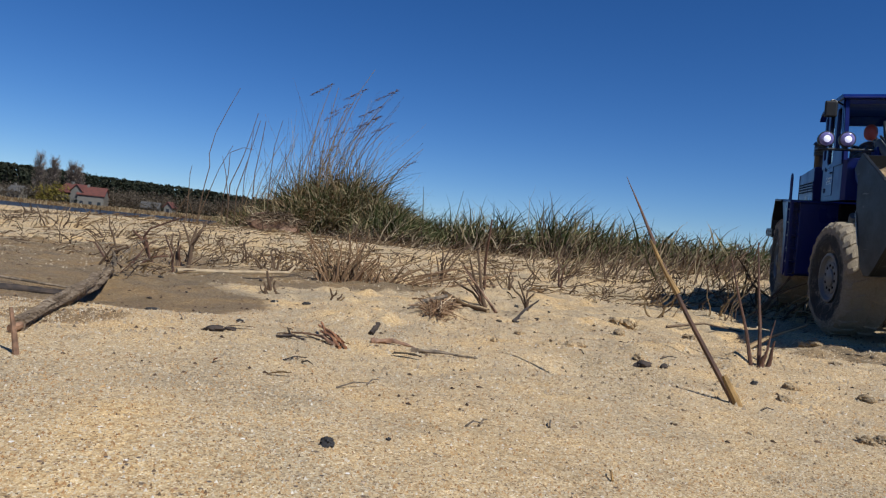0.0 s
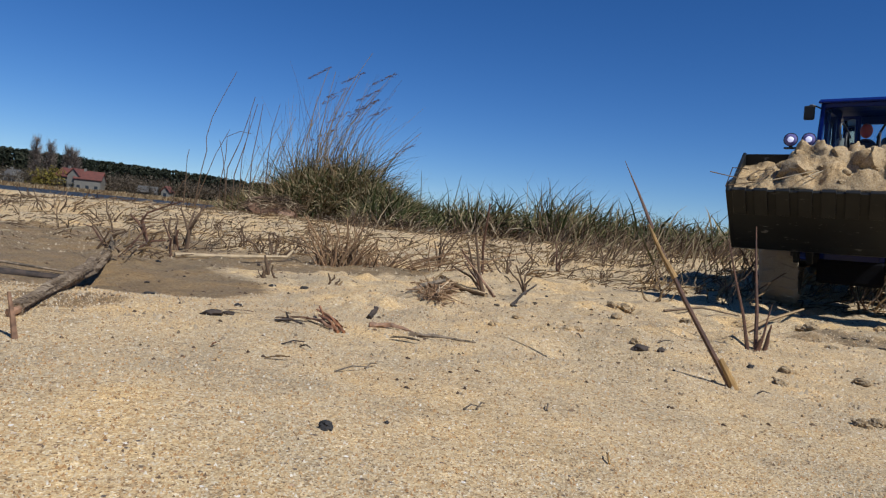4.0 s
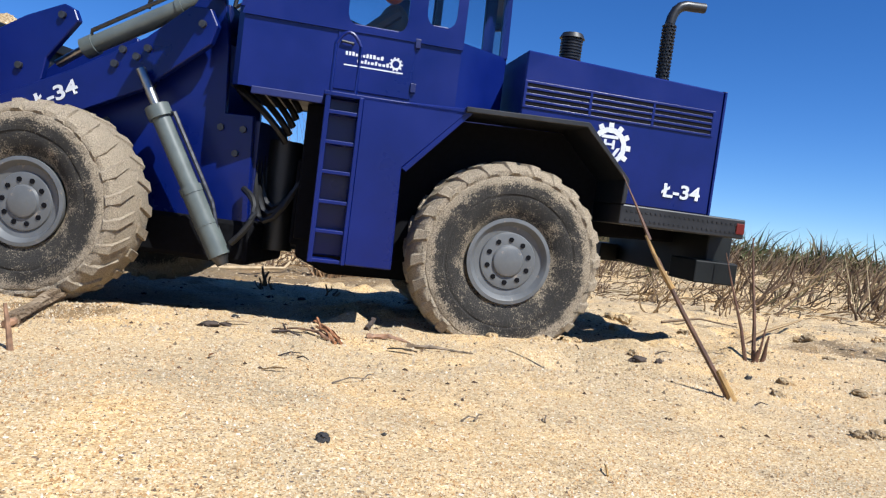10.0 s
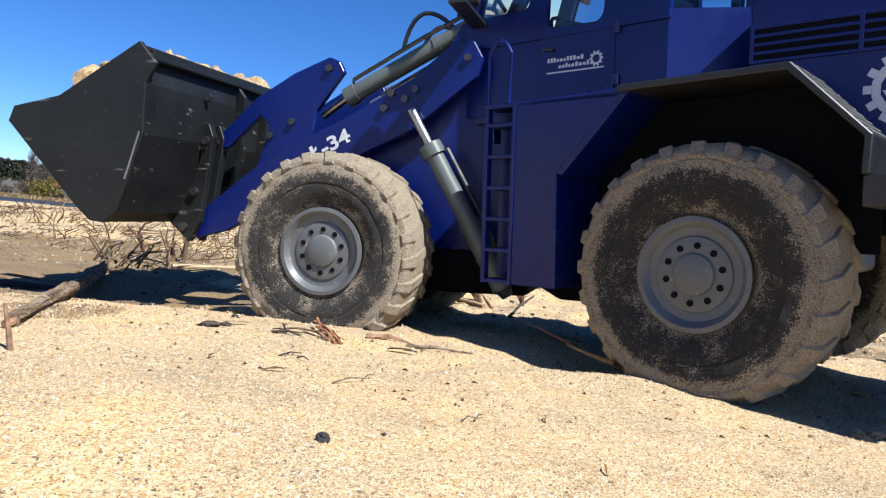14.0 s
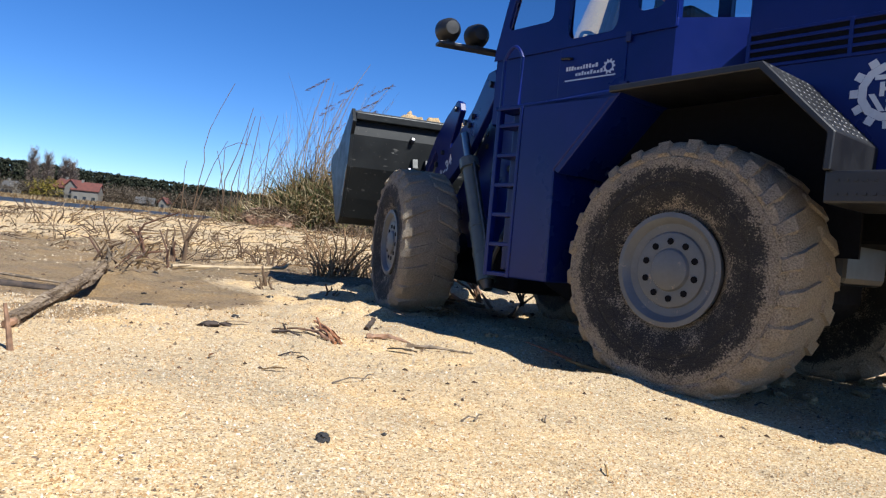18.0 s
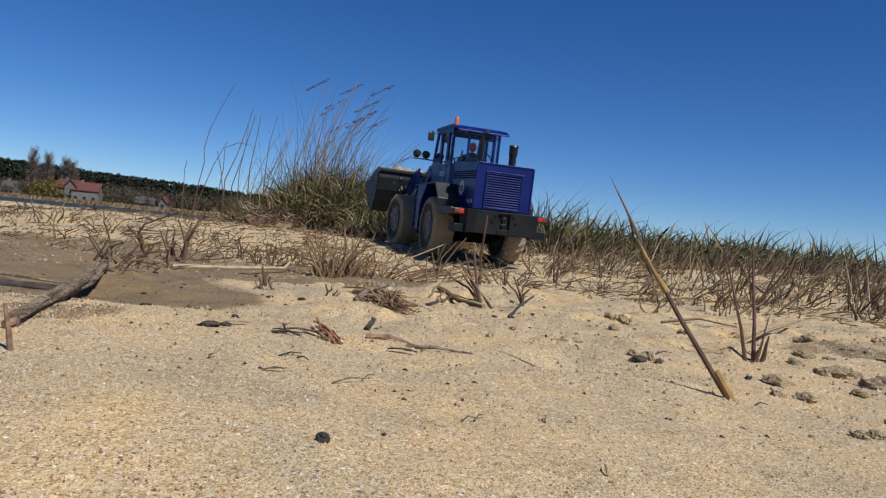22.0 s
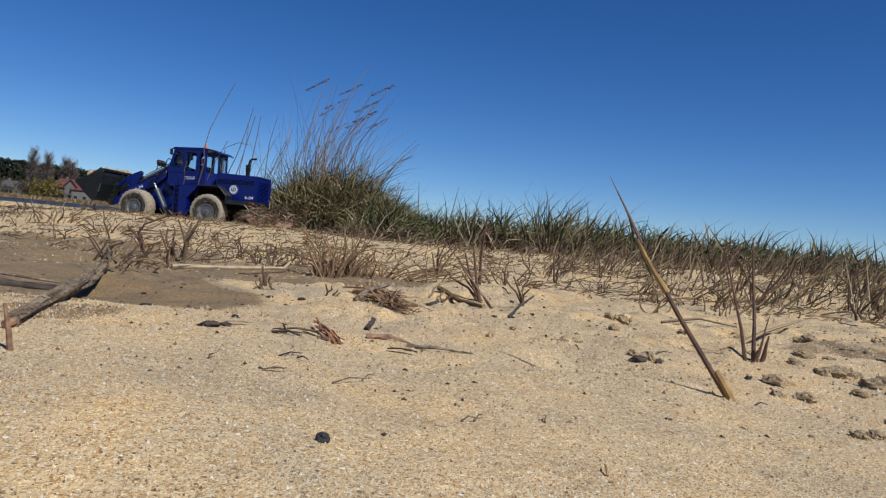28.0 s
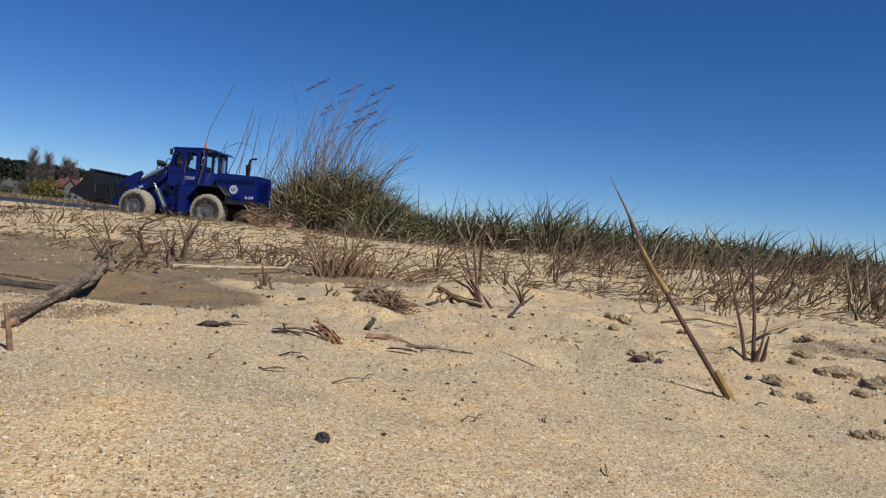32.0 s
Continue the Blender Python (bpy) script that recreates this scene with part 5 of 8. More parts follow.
def grass_tuft():
    cx, cy = -0.70, 4.0
    thing = empty("grass_tuft", pose(cx, cy, ground_z(cx, cy)))
    tagged(thing, "large tuft of green and dry grass with tall reeds", "grass tuft")
    rs = random.Random(21)
    sets = {"foliage": (GREEN, 7400, 0.0), "dry_foliage": (STRAW, 4800, 0.3)}
    for name, (mat, count, dry) in sets.items():
        V, F = [], []
        for i in range(count):
            a, r = rs.uniform(0, 2 * math.pi), math.sqrt(rs.random())
            x, y = 0.58 * r * math.cos(a), 0.30 * r * math.sin(a)
            if x > 0.05:
                x *= 1.5
            z = ground_z(cx + x, cy + y) - thing.location.z - 0.01
            peak = math.exp(-((x - 0.05) / 0.4) ** 2)
            bunch = 0.75 + 0.6 * noise.noise(((cx + x) * 9, y * 9, 2.0))
            h = (0.11 + 0.22 * peak) * rs.uniform(0.6, 1.3) * bunch
            if rs.random() < 0.55:
                # shorter tangled leaves that spring from the older growth
                up = 0.62 * rs.random() * (0.10 + 0.20 * peak) * bunch
                way = Vector((0.1 + 0.4 * x / 0.5 + rs.gauss(0, 0.75), rs.gauss(-0.35, 0.5), rs.uniform(0.2, 1.3)))
                droop = Vector((rs.gauss(0.05, 0.4), rs.gauss(-0.1, 0.3), -rs.uniform(0.1, 1.0 + dry)))
                ribbon(V, F, (x, y, z + up), way, rs.uniform(0.05, 0.15), rs.uniform(0.004, 0.009), droop, rs, 4)
                continue
            way = Vector((0.05 + 0.5 * x / 0.5 + rs.gauss(0, 0.5), 0.7 * y / 0.3 + rs.gauss(-0.1, 0.45), rs.uniform(0.7, 1.6)))
            droop = Vector((rs.gauss(0.08, 0.25), rs.gauss(-0.05, 0.2), -rs.uniform(0.0, 0.5 + dry)))
            ribbon(V, F, (x, y, z), way, h * 1.2, rs.uniform(0.0035, 0.0085), droop, rs, 4)
        tagged(as_part(name, V, F, mat, thing), kind="stuff")
    # thatch of dead leaves round the foot
    V, F = [], []
    for i in range(2600):
        x, y = rs.gauss(-0.02, 0.34), -0.33 + rs.gauss(0, 0.12)
        z = ground_z(cx + x, cy + y) - thing.location.z
        way = Vector((rs.uniform(-1, 1), rs.uniform(-1, 0.4), rs.uniform(0.05, 0.9)))
        ribbon(V, F, (x, y, z), way, rs.uniform(0.04, 0.12), rs.uniform(0.003, 0.007), Vector((0, -0.1, -0.6)), rs, 3)
    tagged(as_part("thatch", V, F, LITTER, thing, "dead thatch at the foot of the tuft"), kind="stuff")
    # thin dead stalks above the leaves
    V, F = [], []
    for i in range(430):
        x, y = rs.gauss(-0.08, 0.24), rs.uniform(-0.15, 0.15)
        z = ground_z(cx + x, cy + y) - thing.location.z
        h = (0.12 + 0.60 * rs.random() ** 1.7) * math.exp(-((x + 0.07) / 0.5) ** 2)
        lean = rs.gauss(0.24, 0.34)
        stalk(V, F, [(x, y, z), (x + 0.25 * lean * h, y, z + 0.55 * h), (x + lean * h * 0.8, y, z + h)], rs.uniform(0.0008, 0.0018), 3, 0.3)
    tagged(as_part("stalk_mass", V, F, LITTER, thing, "thin dry stalks"), kind="stuff")
    # tall reeds: foot x, height, lean of the tip to the wind, with or without plume
    reeds = ((-0.02, 0.93, 0.36, 0), (0.06, 0.82, 0.40, 2), (0.02, 0.78, 0.22, 2), (-0.03, 0.72, 0.20, 1), (0.04, 0.69, 0.32, 2), (0.08, 0.64, 0.28, 2), (0.0, 0.66, 0.12, 1), (-0.04, 0.80, 0.10, 0),
             (-0.10, 0.86, 0.16, 2), (-0.16, 0.62, 0.20, 0), (0.12, 0.55, 0.22, 1), (0.16, 0.5, 0.2, 0), (0.3, 0.52, 0.34, 0), (0.28, 0.42, 0.3, 1), (-0.25, 0.5, 0.14, 0), (0.02, 0.6, 0.3, 1), (-0.06, 0.58, 0.26, 1),
             (-0.3, 0.64, 0.16, 0), (-0.34, 0.6, 0.2, 0), (-0.42, 0.66, 0.22, 0), (-0.46, 0.5, 0.12, 0), (-0.40, 0.44, 0.2, 0), (0.1, 0.6, 0.36, 1), (-0.12, 0.5, 0.2, 1), (-0.08, 0.68, 0.06, 0), (0.22, 0.44, 0.1, 0))
    for x, h, lean, plume in reeds:
        y = rs.uniform(-0.12, 0.12)
        z = ground_z(cx + x, cy + y) - thing.location.z
        V, F = [], []
        lean *= 0.72
        h -= 0.08
        pts = [(x - 0.03 + lean * (k / 6) ** 1.8, y, z + h * (k / 6) * (1 - 0.06 * k / 6)) for k in range(7)]
        stalk(V, F, pts, 0.0029, 5, 0.4)
        reed = as_part("reed", V, F, REED, thing, "tall dry reed stalk")
        if plume:
            V, F = [], []
            tip = Vector(pts[-1])
            for i in range(30 * plume):
                f = 1.5 * rs.random() - 0.5
                way = Vector((1.0, rs.uniform(-0.25, 0.25), rs.uniform(0.0, 0.8)))
                ribbon(V, F, tip + Vector((-0.075 + 0.085 * f, rs.uniform(-0.005, 0.005), -0.045 + 0.05 * f + rs.uniform(-0.005, 0.005))), way, rs.uniform(0.012, 0.035), 0.0022, Vector((0.1, 0, -0.3)), rs, 2)
            as_part("plume", V, F, PLUME, reed, "feathery brown reed plume")
    return thing


grass_tuft()


def lone_reeds():
    """Bent dry reeds left of the tuft: foot, then way points as x and height steps."""
    rs = random.Random(5)
    for x, y, foot, pts in (
            (-1.226, 3.45, 0.093, ((0.000, 0.000), (0.019, 0.153), (0.037, 0.253), (0.029, 0.313), (0.050, 0.413), (0.095, 0.522), (0.150, 0.642))),
            (-1.232, 3.48, 0.096, ((0.000, 0.000), (0.035, 0.109), (0.078, 0.240), (0.136, 0.362))),
            (-1.360, 3.51, 0.096, ((0.000, 0.000), (0.043, 0.080), (0.078, 0.130))),
            (-1.275, 3.54, 0.091, ((0.000, 0.000), (-0.029, 0.073))),
            (-1.279, 3.45, 0.217, ((0.000, 0.000), (-0.002, 0.082), (0.005, 0.127))),
            (-1.092, 3.48, 0.270, ((0.000, 0.000), (0.036, 0.095), (0.053, 0.143), (0.082, 0.251), (0.106, 0.358))),
            (-1.034, 3.51, 0.328, ((0.000, 0.000), (0.018, 0.113), (0.025, 0.220))),
            (-1.139, 3.54, 0.209, ((0.000, 0.000), (0.015, 0.114), (0.014, 0.221), (0.078, 0.252), (0.130, 0.246))),
            (-1.047, 3.45, 0.239, ((0.000, 0.000), (0.037, 0.141), (0.083, 0.350))),
            (-0.976, 3.48, 0.331, ((0.000, 0.000), (0.021, 0.168), (0.031, 0.265))),
            (-1.102, 3.51, 0.177, ((0.000, 0.000), (-0.024, 0.143), (-0.049, 0.230))),
            (-0.915, 3.54, 0.343, ((0.000, 0.000), (0.009, 0.142), (0.037, 0.271)))):
        z = ground_z(x, y)
        V, F = [], []
        low = [(0, 0, z - foot - 0.005)] if foot > z else []
        stalk(V, F, low + [(a, 0.0, b) for a, b in pts], rs.uniform(0.0022, 0.0032), 5, 0.45)
        ob = as_part("dry_reed", V, F, BROWN, None)
        ob.location = (x, y, foot)
        tagged(ob, "bent dry reed stalk rising from the sand", "reed", "lone reeds")
    for x, y, h, lean in ((0.0, 3.25, 0.27, 0.045), (-0.06, 3.3, 0.17, 0.06), (-0.12, 3.3, 0.28, -0.02)):
        V, F = [], []
        stalk(V, F, [(0, 0, 0), (lean * 0.5, 0, h * 0.5), (lean, 0, h)], 0.004, 4, 0.15)
        ob = as_part("grass_shoot", V, F, GREEN, None)
        ob.location = (x, y, ground_z(x, y))
        tagged(ob, "single stiff green grass shoot", "grass shoot", "lone shoots")


lone_reeds()


def grass_bank():
    rs = random.Random(31)
    V, F, V2, F2 = [], [], [], []
    for i in range(31000):
        x = -0.4 + 5.6 * rs.random() ** 1.45
        y = 3.05 + rs.uniform(-0.22 * smooth01((x - 0.3) / 0.6), 0.75) - 0.26 * max(0, x - 0.2) + 0.1 * math.sin(x * 5)
        z = ground_z(x, y)
        clump = max(0.0, 0.55 + 1.3 * noise.noise((x * 6.3, y * 6.3, 0.3)))
        lump = 1.12 + 0.60 * smooth01((x + 0.05) / 0.2) * smooth01((0.95 - x) / 0.25)
        h = rs.uniform(0.055, 0.125) * (0.55 + clump) * lump
        if x < 0.0:
            h *= 1.25
        way = Vector((0.2 + rs.gauss(0, 0.5), rs.gauss(0, 0.4), rs.uniform(0.7, 1.6)))
        droop = Vector((rs.gauss(0.1, 0.15), rs.uniform(-0.2, 0.2), -rs.uniform(0.0, 0.6)))
        if rs.random() < 0.66:
            ribbon(V, F, (x, y, z - 0.004), way, h * 1.05, rs.uniform(0.006, 0.012), droop * 1.3, rs, 4)
        else:
            q = rs.uniform(0.05, 0.32)
            ribbon(V2, F2, (x, y - q, ground_z(x, y - q) - 0.004), way + Vector((0, 0, -0.6 * rs.random())), h * 0.8, rs.uniform(0.003, 0.006), droop * 1.6, rs, 3)
    a = link_mesh("green_grass", V, F, GREEN)
    tagged(a, "low bank of green grass along the crest of the sand", "grass", kind="stuff")
    b = link_mesh("dry_grass", V2, F2, LITTER)
    tagged(b, "dead straw-coloured grass at the foot of the bank", "dry grass", kind="stuff")


grass_bank()


def stubble_field():
    """Brown dead stems, thick on the right, thinner across the middle."""
    rs = random.Random(41)
    V, F = [], []
    for i in range(2500):
        if rs.random() < 0.3:
            x = rs.uniform(0.4, 2.2)
            y = 1.3 + 1.6 * rs.random() ** 0.7 + 0.15 * (x - 0.6)
            h = rs.uniform(0.03, 0.12) * (0.6 + 0.8 * max(0, noise.noise((x * 4, y * 4, 2))))
            if (x < 0.9 and y < 1.5) or noise.noise((x * 6, y * 6, 9)) < 0.02 + 0.1 * (y < 1.7):
                continue
        else:
            x, y = rs.uniform(-1.7, 1.0), rs.uniform(1.25, 3.0)
            h = rs.uniform(0.008, 0.045)
            if noise.noise((x * 4.5, y * 4.5, 4)) < 0.12 and rs.random() < 0.93:
                continue
        z = ground_z(x, y)
        lx, ly = rs.gauss(0.2, 0.7) * h, rs.gauss(0, 0.6) * h
        kink = rs.uniform(-0.4, 0.4) * h
        stalk(V, F, [(x, y, z - 0.004), (x + lx * 0.4 + kink, y + ly * 0.5, z + h * 0.55), (x + lx, y + ly, z + h)], rs.uniform(0.0008, 0.0021) * (0.55 + 0.2 * y), 4, 0.45)
    ob = link_mesh("dead_stubble", V, F, BROWN)
    tagged(ob, "brown dead plant stubble standing in the sand", "stubble", kind="stuff")
    V, F = [], []
    for i in range(7600):
        x = rs.uniform(-1.8, 2.0)
        y = 0.95 + 2.15 * rs.random() ** 0.62
        if x < 0.4 and y < 1.3 and rs.random() < 0.8:
            continue
        if noise.noise((x * 3.2, y * 3.2, 7)) < 0.0 and rs.random() < 0.85:
            continue
        z = ground_z(x, y) + 0.002
        a, L = rs.uniform(-1.6, 1.6), 0.006 + 0.065 * rs.random() ** 2.6
        dx, dy = math.cos(a) * L, math.sin(a) * L
        c = rs.uniform(-0.22, 0.22) * L
        stalk(V, F, [(x, y, z), (x + dx * 0.33 - c * math.sin(a), y + dy * 0.33 + c * math.cos(a), ground_z(x + dx * 0.33, y + dy * 0.33) + rs.uniform(0.001, 0.006)), (x + dx * 0.7 - c * math.sin(a), y + dy * 0.7 + c * math.cos(a), ground_z(x + dx * 0.7, y + dy * 0.7) + rs.uniform(0.001, 0.007)), (x + dx, y + dy, ground_z(x + dx, y + dy) + rs.uniform(0.001, 0.010))], rs.uniform(0.0005, 0.0017), 3, 0.5)
    ob = link_mesh("plant_litter", V, F, LITTER)
    tagged(ob, "scattered dry straw and twigs on the sand", "plant litter", kind="stuff")


stubble_field()


def blade_field():
    """Straight pointed brown blades in loose clusters up to the grass bank, with bleached straw lying between them."""
    rs = random.Random(47)
    V, F = [], []
    for c in range(560):
        x = 0.28 + 2.2 * rs.random() ** 0.9
        y = 1.42 + 1.42 * rs.random() ** 0.9 - 0.15 * max(0, x - 0.6)
        if y < 1.75 - 0.45 * (x - 0.3) or noise.noise((x * 3.5, y * 3.5, 6)) < 0.0:
            continue
        for k in range(rs.randint(2, 7)):
            bx, by = x + rs.gauss(0, 0.02), y + rs.gauss(0, 0.02)
            way = Vector((rs.gauss(0.35, 0.45), rs.gauss(-0.05, 0.35), rs.uniform(0.6, 1.4)))
            ribbon(V, F, (bx, by, ground_z(bx, by) - 0.004), way, (0.035 + 0.10 * rs.random() ** 1.6) * (0.75 + 0.25 * min(1, x)), rs.uniform(0.003, 0.006), Vector((rs.gauss(0, 0.06), rs.gauss(0, 0.06), -rs.uniform(0, 0.12))), rs, 3)
    # longer blades, thick towards the outer end of the field
    for c in range(420):
        x = 0.42 + 1.5 * rs.random() ** 0.8
        y = 1.35 + 1.1 * rs.random() - 0.1 * (x - 0.6)
        if y < 1.62 - 0.3 * (x - 0.3) or noise.noise((x * 3.2, y * 3.2, 16)) < -0.08:
            continue
        for k in range(rs.randint(2, 6)):
            bx, by = x + rs.gauss(0, 0.03), y + rs.gauss(0, 0.03)
            way = Vector((rs.gauss(0.45, 0.45), rs.gauss(-0.05, 0.3), rs.uniform(0.7, 1.4)))
            ribbon(V, F, (bx, by, ground_z(bx, by) - 0.004), way, 0.05 + 0.11 * rs.random() ** 1.4, rs.uniform(0.003, 0.0055), Vector((rs.gauss(0, 0.05), rs.gauss(0, 0.05), -rs.uniform(0, 0.1))), rs, 3)
    tagged(link_mesh("dead_blades", V, F, BLADE), "pointed purple-brown dead grass blades standing in the sand", "dead grass", kind="stuff")
    V, F = [], []
    for i in range(5200):
        x = rs.uniform(-1.7, 2.3)
        y = 1.3 + 1.8 * rs.random() ** 0.8 - 0.1 * max(0, x - 0.6)
        if noise.noise((x * 4, y * 3, 3)) < (0.1 if x < 0.35 else -0.1) and rs.random() < 0.85:
            continue
        a, L = rs.gauss(0.1, 0.7), 0.012 + 0.07 * rs.random() ** 2
        dx, dy = math.cos(a) * L, math.sin(a) * L
        z0, z1 = ground_z(x, y), ground_z(x + dx, y + dy)
        lift = rs.uniform(0.002, 0.012)
        stalk(V, F, [(x, y, z0 + 0.001), (x + dx * 0.5, y + dy * 0.5, (z0 + z1) / 2 + lift), (x + dx, y + dy, z1 + lift * rs.uniform(0, 1.6))], rs.uniform(0.0008, 0.0019), 4, 0.7)
    tagged(link_mesh("bleached_straw", V, F, STRAW), "bleached straw lying over the sand", "straw", kind="stuff")
    # curled dead leaf remains and stubs over the middle and the far left
    V, F = [], []
    for i in range(440):
        x, y = rs.uniform(-1.7, 0.9), rs.uniform(1.3, 3.0)
        if noise.noise((x * 5, y * 5, 8)) < 0.0 and rs.random() < 0.75:
            continue
        r, a, h = rs.uniform(0.006, 0.028), rs.uniform(0, 6.28), rs.uniform(0.003, 0.02)
        pts = []
        for k in range(6):
            t = a + k * rs.uniform(0.25, 0.6)
            px, py = x + r * math.cos(t), y + r * math.sin(t)
            pts.append((px, py, ground_z(px, py) + 0.001 + h * math.sin(math.pi * k / 5)))
        stalk(V, F, pts, rs.uniform(0.0006, 0.0017), 4, 0.6)
    tagged(link_mesh("curled_remains", V, F, LITTER), "curled brown remains of dead plants on the sand", "dead plants", kind="stuff")


blade_field()


def crumbs():
    """Dark crumbs of bark, charcoal and grit strewn over the sand."""
    rs = random.Random(53)
    V, F = [], []
    for i in range(5200):
        x, y = rs.uniform(-1.1, 1.2), 0.36 + 1.7 * rs.random() ** 1.2
        if noise.noise((x * 5, y * 5, 12)) < -0.1 and rs.random() < 0.7:
            continue
        z, r = ground_z(x, y), rs.uniform(0.0005, 0.0019) * (0.5 + 0.5 * y)
        a, k = rs.uniform(0, 3.1), rs.uniform(1, 2.6)
        n0 = len(V)
        for u, v, w in ((-k, 0, 0.2), (0, -1, 0), (k, 0, 0.1), (0, 1, 0), (0.2, 0.1, 1.1)):
            V.append((x + r * (u * math.cos(a) - v * math.sin(a)), y + r * (u * math.sin(a) + v * math.cos(a)), z + r * w))
        F.extend(((n0, n0 + 1, n0 + 4), (n0 + 1, n0 + 2, n0 + 4), (n0 + 2, n0 + 3, n0 + 4), (n0 + 3, n0, n0 + 4)))
    ob = link_mesh("bark_crumb", V, F, BROWN)
    tagged(ob, "dark crumbs of bark and grit strewn over the sand", "crumbs", kind="stuff")


crumbs()


def clump(x, y, count, height, spread, lean, mat, label, seed, r=0.0022, fan=0.5):
    rs = random.Random(seed)
    thing = empty("stubble_clump", pose(x, y, ground_z(x, y)))
    tagged(thing, label, "dead plant", "stubble clumps")
    for i in range(count):
        V, F = [], []
        a, q = rs.uniform(0, 2 * math.pi), rs.random() ** 0.7
        bx, by = spread * q * math.cos(a), spread * 0.6 * q * math.sin(a)
        h = height * rs.uniform(0.35, 1.0)
        tx = bx * (1 + fan * 2) + lean * h + rs.uniform(-fan, fan) * h
        ty = by * 1.5 + rs.uniform(-fan, fan * 0.6) * h
        z = ground_z(x + bx, y + by) - thing.location.z - 0.004
        pts = [Vector((bx, by, z))]
        for q in (0.22, 0.45, 0.7, 1.0):
            w = rs.uniform(-0.13, 0.13) * h * (q < 1)
            pts.append(Vector((bx + (tx - bx) * q ** 1.3 + w, by + (ty - by) * q, z + h * q + rs.uniform(-0.06, 0.06) * h)))
        rr = r * rs.uniform(0.55, 1.45)
        stalk(V, F, pts, rr, 5, 0.5)
        for side in range(rs.choice((0, 0, 1, 2))):
            p = pts[rs.choice((1, 2, 3))]
            d = Vector((rs.uniform(-1, 1), rs.uniform(-0.6, 0.4), rs.uniform(0.1, 1.0))) * h * rs.uniform(0.2, 0.5)
            stalk(V, F, [p, p + d * 0.5 + Vector((rs.uniform(-0.1, 0.1) * h, 0, 0.05 * h)), p + d], rr * 0.55, 4, 0.4)
        as_part("stem", V, F, mat if rs.random() < 0.75 else (STRAW if mat is BROWN or rs.random() < 0.5 else BROWN), thing)
    return thing


WARM = "tangled clump of orange-brown dry stubble in the sand"
PALE = "clump of pale dry plant stubble in the sand"
DARK = "clump of dark brown plant stubble in the sand"
clump(-0.180, 1.26, 62, 0.095, 0.045, 0.06, RUSTY, WARM, 1, 0.0018, 0.5)
clump(-0.11, 1.30, 60, 0.06, 0.06, 0.3, RUSTY, WARM, 2, 0.0012, 1.1)
clump(0.12, 1.34, 12, 0.07, 0.04, -0.2, BROWN, DARK, 4, 0.002, 0.6)
clump(-0.44, 1.5, 8, 0.07, 0.03, 0.3, BROWN, DARK, 8, 0.002, 0.5)
clump(-0.40, 1.8, 9, 0.06, 0.05, 0.1, BROWN, DARK, 9, 0.002, 0.5)
clump(-0.47, 1.12, 7, 0.03, 0.035, 0.5, BROWN, DARK, 30, 0.0016, 1.1)
clump(-0.43, 1.08, 8, 0.02, 0.035, 0.8, STRAW, PALE, 31, 0.0016, 1.4)
clump(-0.33, 1.36, 7, 0.06, 0.025, 0.2, BROWN, DARK, 32, 0.0024, 0.6)
clump(-0.02, 1.22, 18, 0.05, 0.045, 0.4, RUSTY, WARM, 33, 0.0012, 1.2)
clump(0.0, 0.99, 4, 0.03, 0.02, 0.7, BROWN, DARK, 34, 0.0022, 0.8)
clump(-0.235, 0.965, 5, 0.022, 0.010, 0.2, BROWN, DARK, 11, 0.0016, 0.5)
clump(-0.14, 0.93, 4, 0.026, 0.007, 0.4, BROWN, DARK, 12, 0.002, 0.4)
clump(0.28, 1.9, 9, 0.07, 0.06, 0.1, BROWN, DARK, 13, 0.002, 0.5)
clump(0.36, 1.62, 6, 0.05, 0.05, 0.2, BROWN, DARK, 14, 0.002, 0.6)
clump(0.44, 1.45, 12, 0.07, 0.05, 0.4, STRAW, PALE, 15, 0.002, 0.7)
clump(0.50, 1.26, 9, 0.09, 0.06, 0.4, BROWN, DARK, 16, 0.002, 0.6)
clump(0.60, 1.38, 12, 0.11, 0.07, 0.4, BROWN, DARK, 17, 0.0021, 0.6)
clump(0.78, 1.62, 14, 0.12, 0.08, 0.3, BROWN, DARK, 18, 0.0021, 0.6)
clump(0.86, 1.40, 12, 0.12, 0.08, 0.35, BROWN, DARK, 19, 0.0021, 0.5)
clump(1.02, 1.72, 14, 0.13, 0.08, 0.35, BROWN, DARK, 20, 0.0021, 0.5)
clump(0.80, 1.22, 7, 0.09, 0.05, 0.3, BROWN, DARK, 22, 0.0021, 0.4)
clump(-0.9, 1.9, 10, 0.05, 0.06, 0.1, BROWN, DARK, 23, 0.002, 0.6)
clump(-1.15, 2.1, 12, 0.06, 0.08, 0.1, BROWN, DARK, 24, 0.002, 0.6)
clump(-0.65, 2.0, 10, 0.05, 0.06, 0.1, BROWN, DARK, 25, 0.002, 0.6)
clump(0.34, 1.12, 5, 0.05, 0.02, 0.5, STRAW, PALE, 26, 0.0018, 0.6)


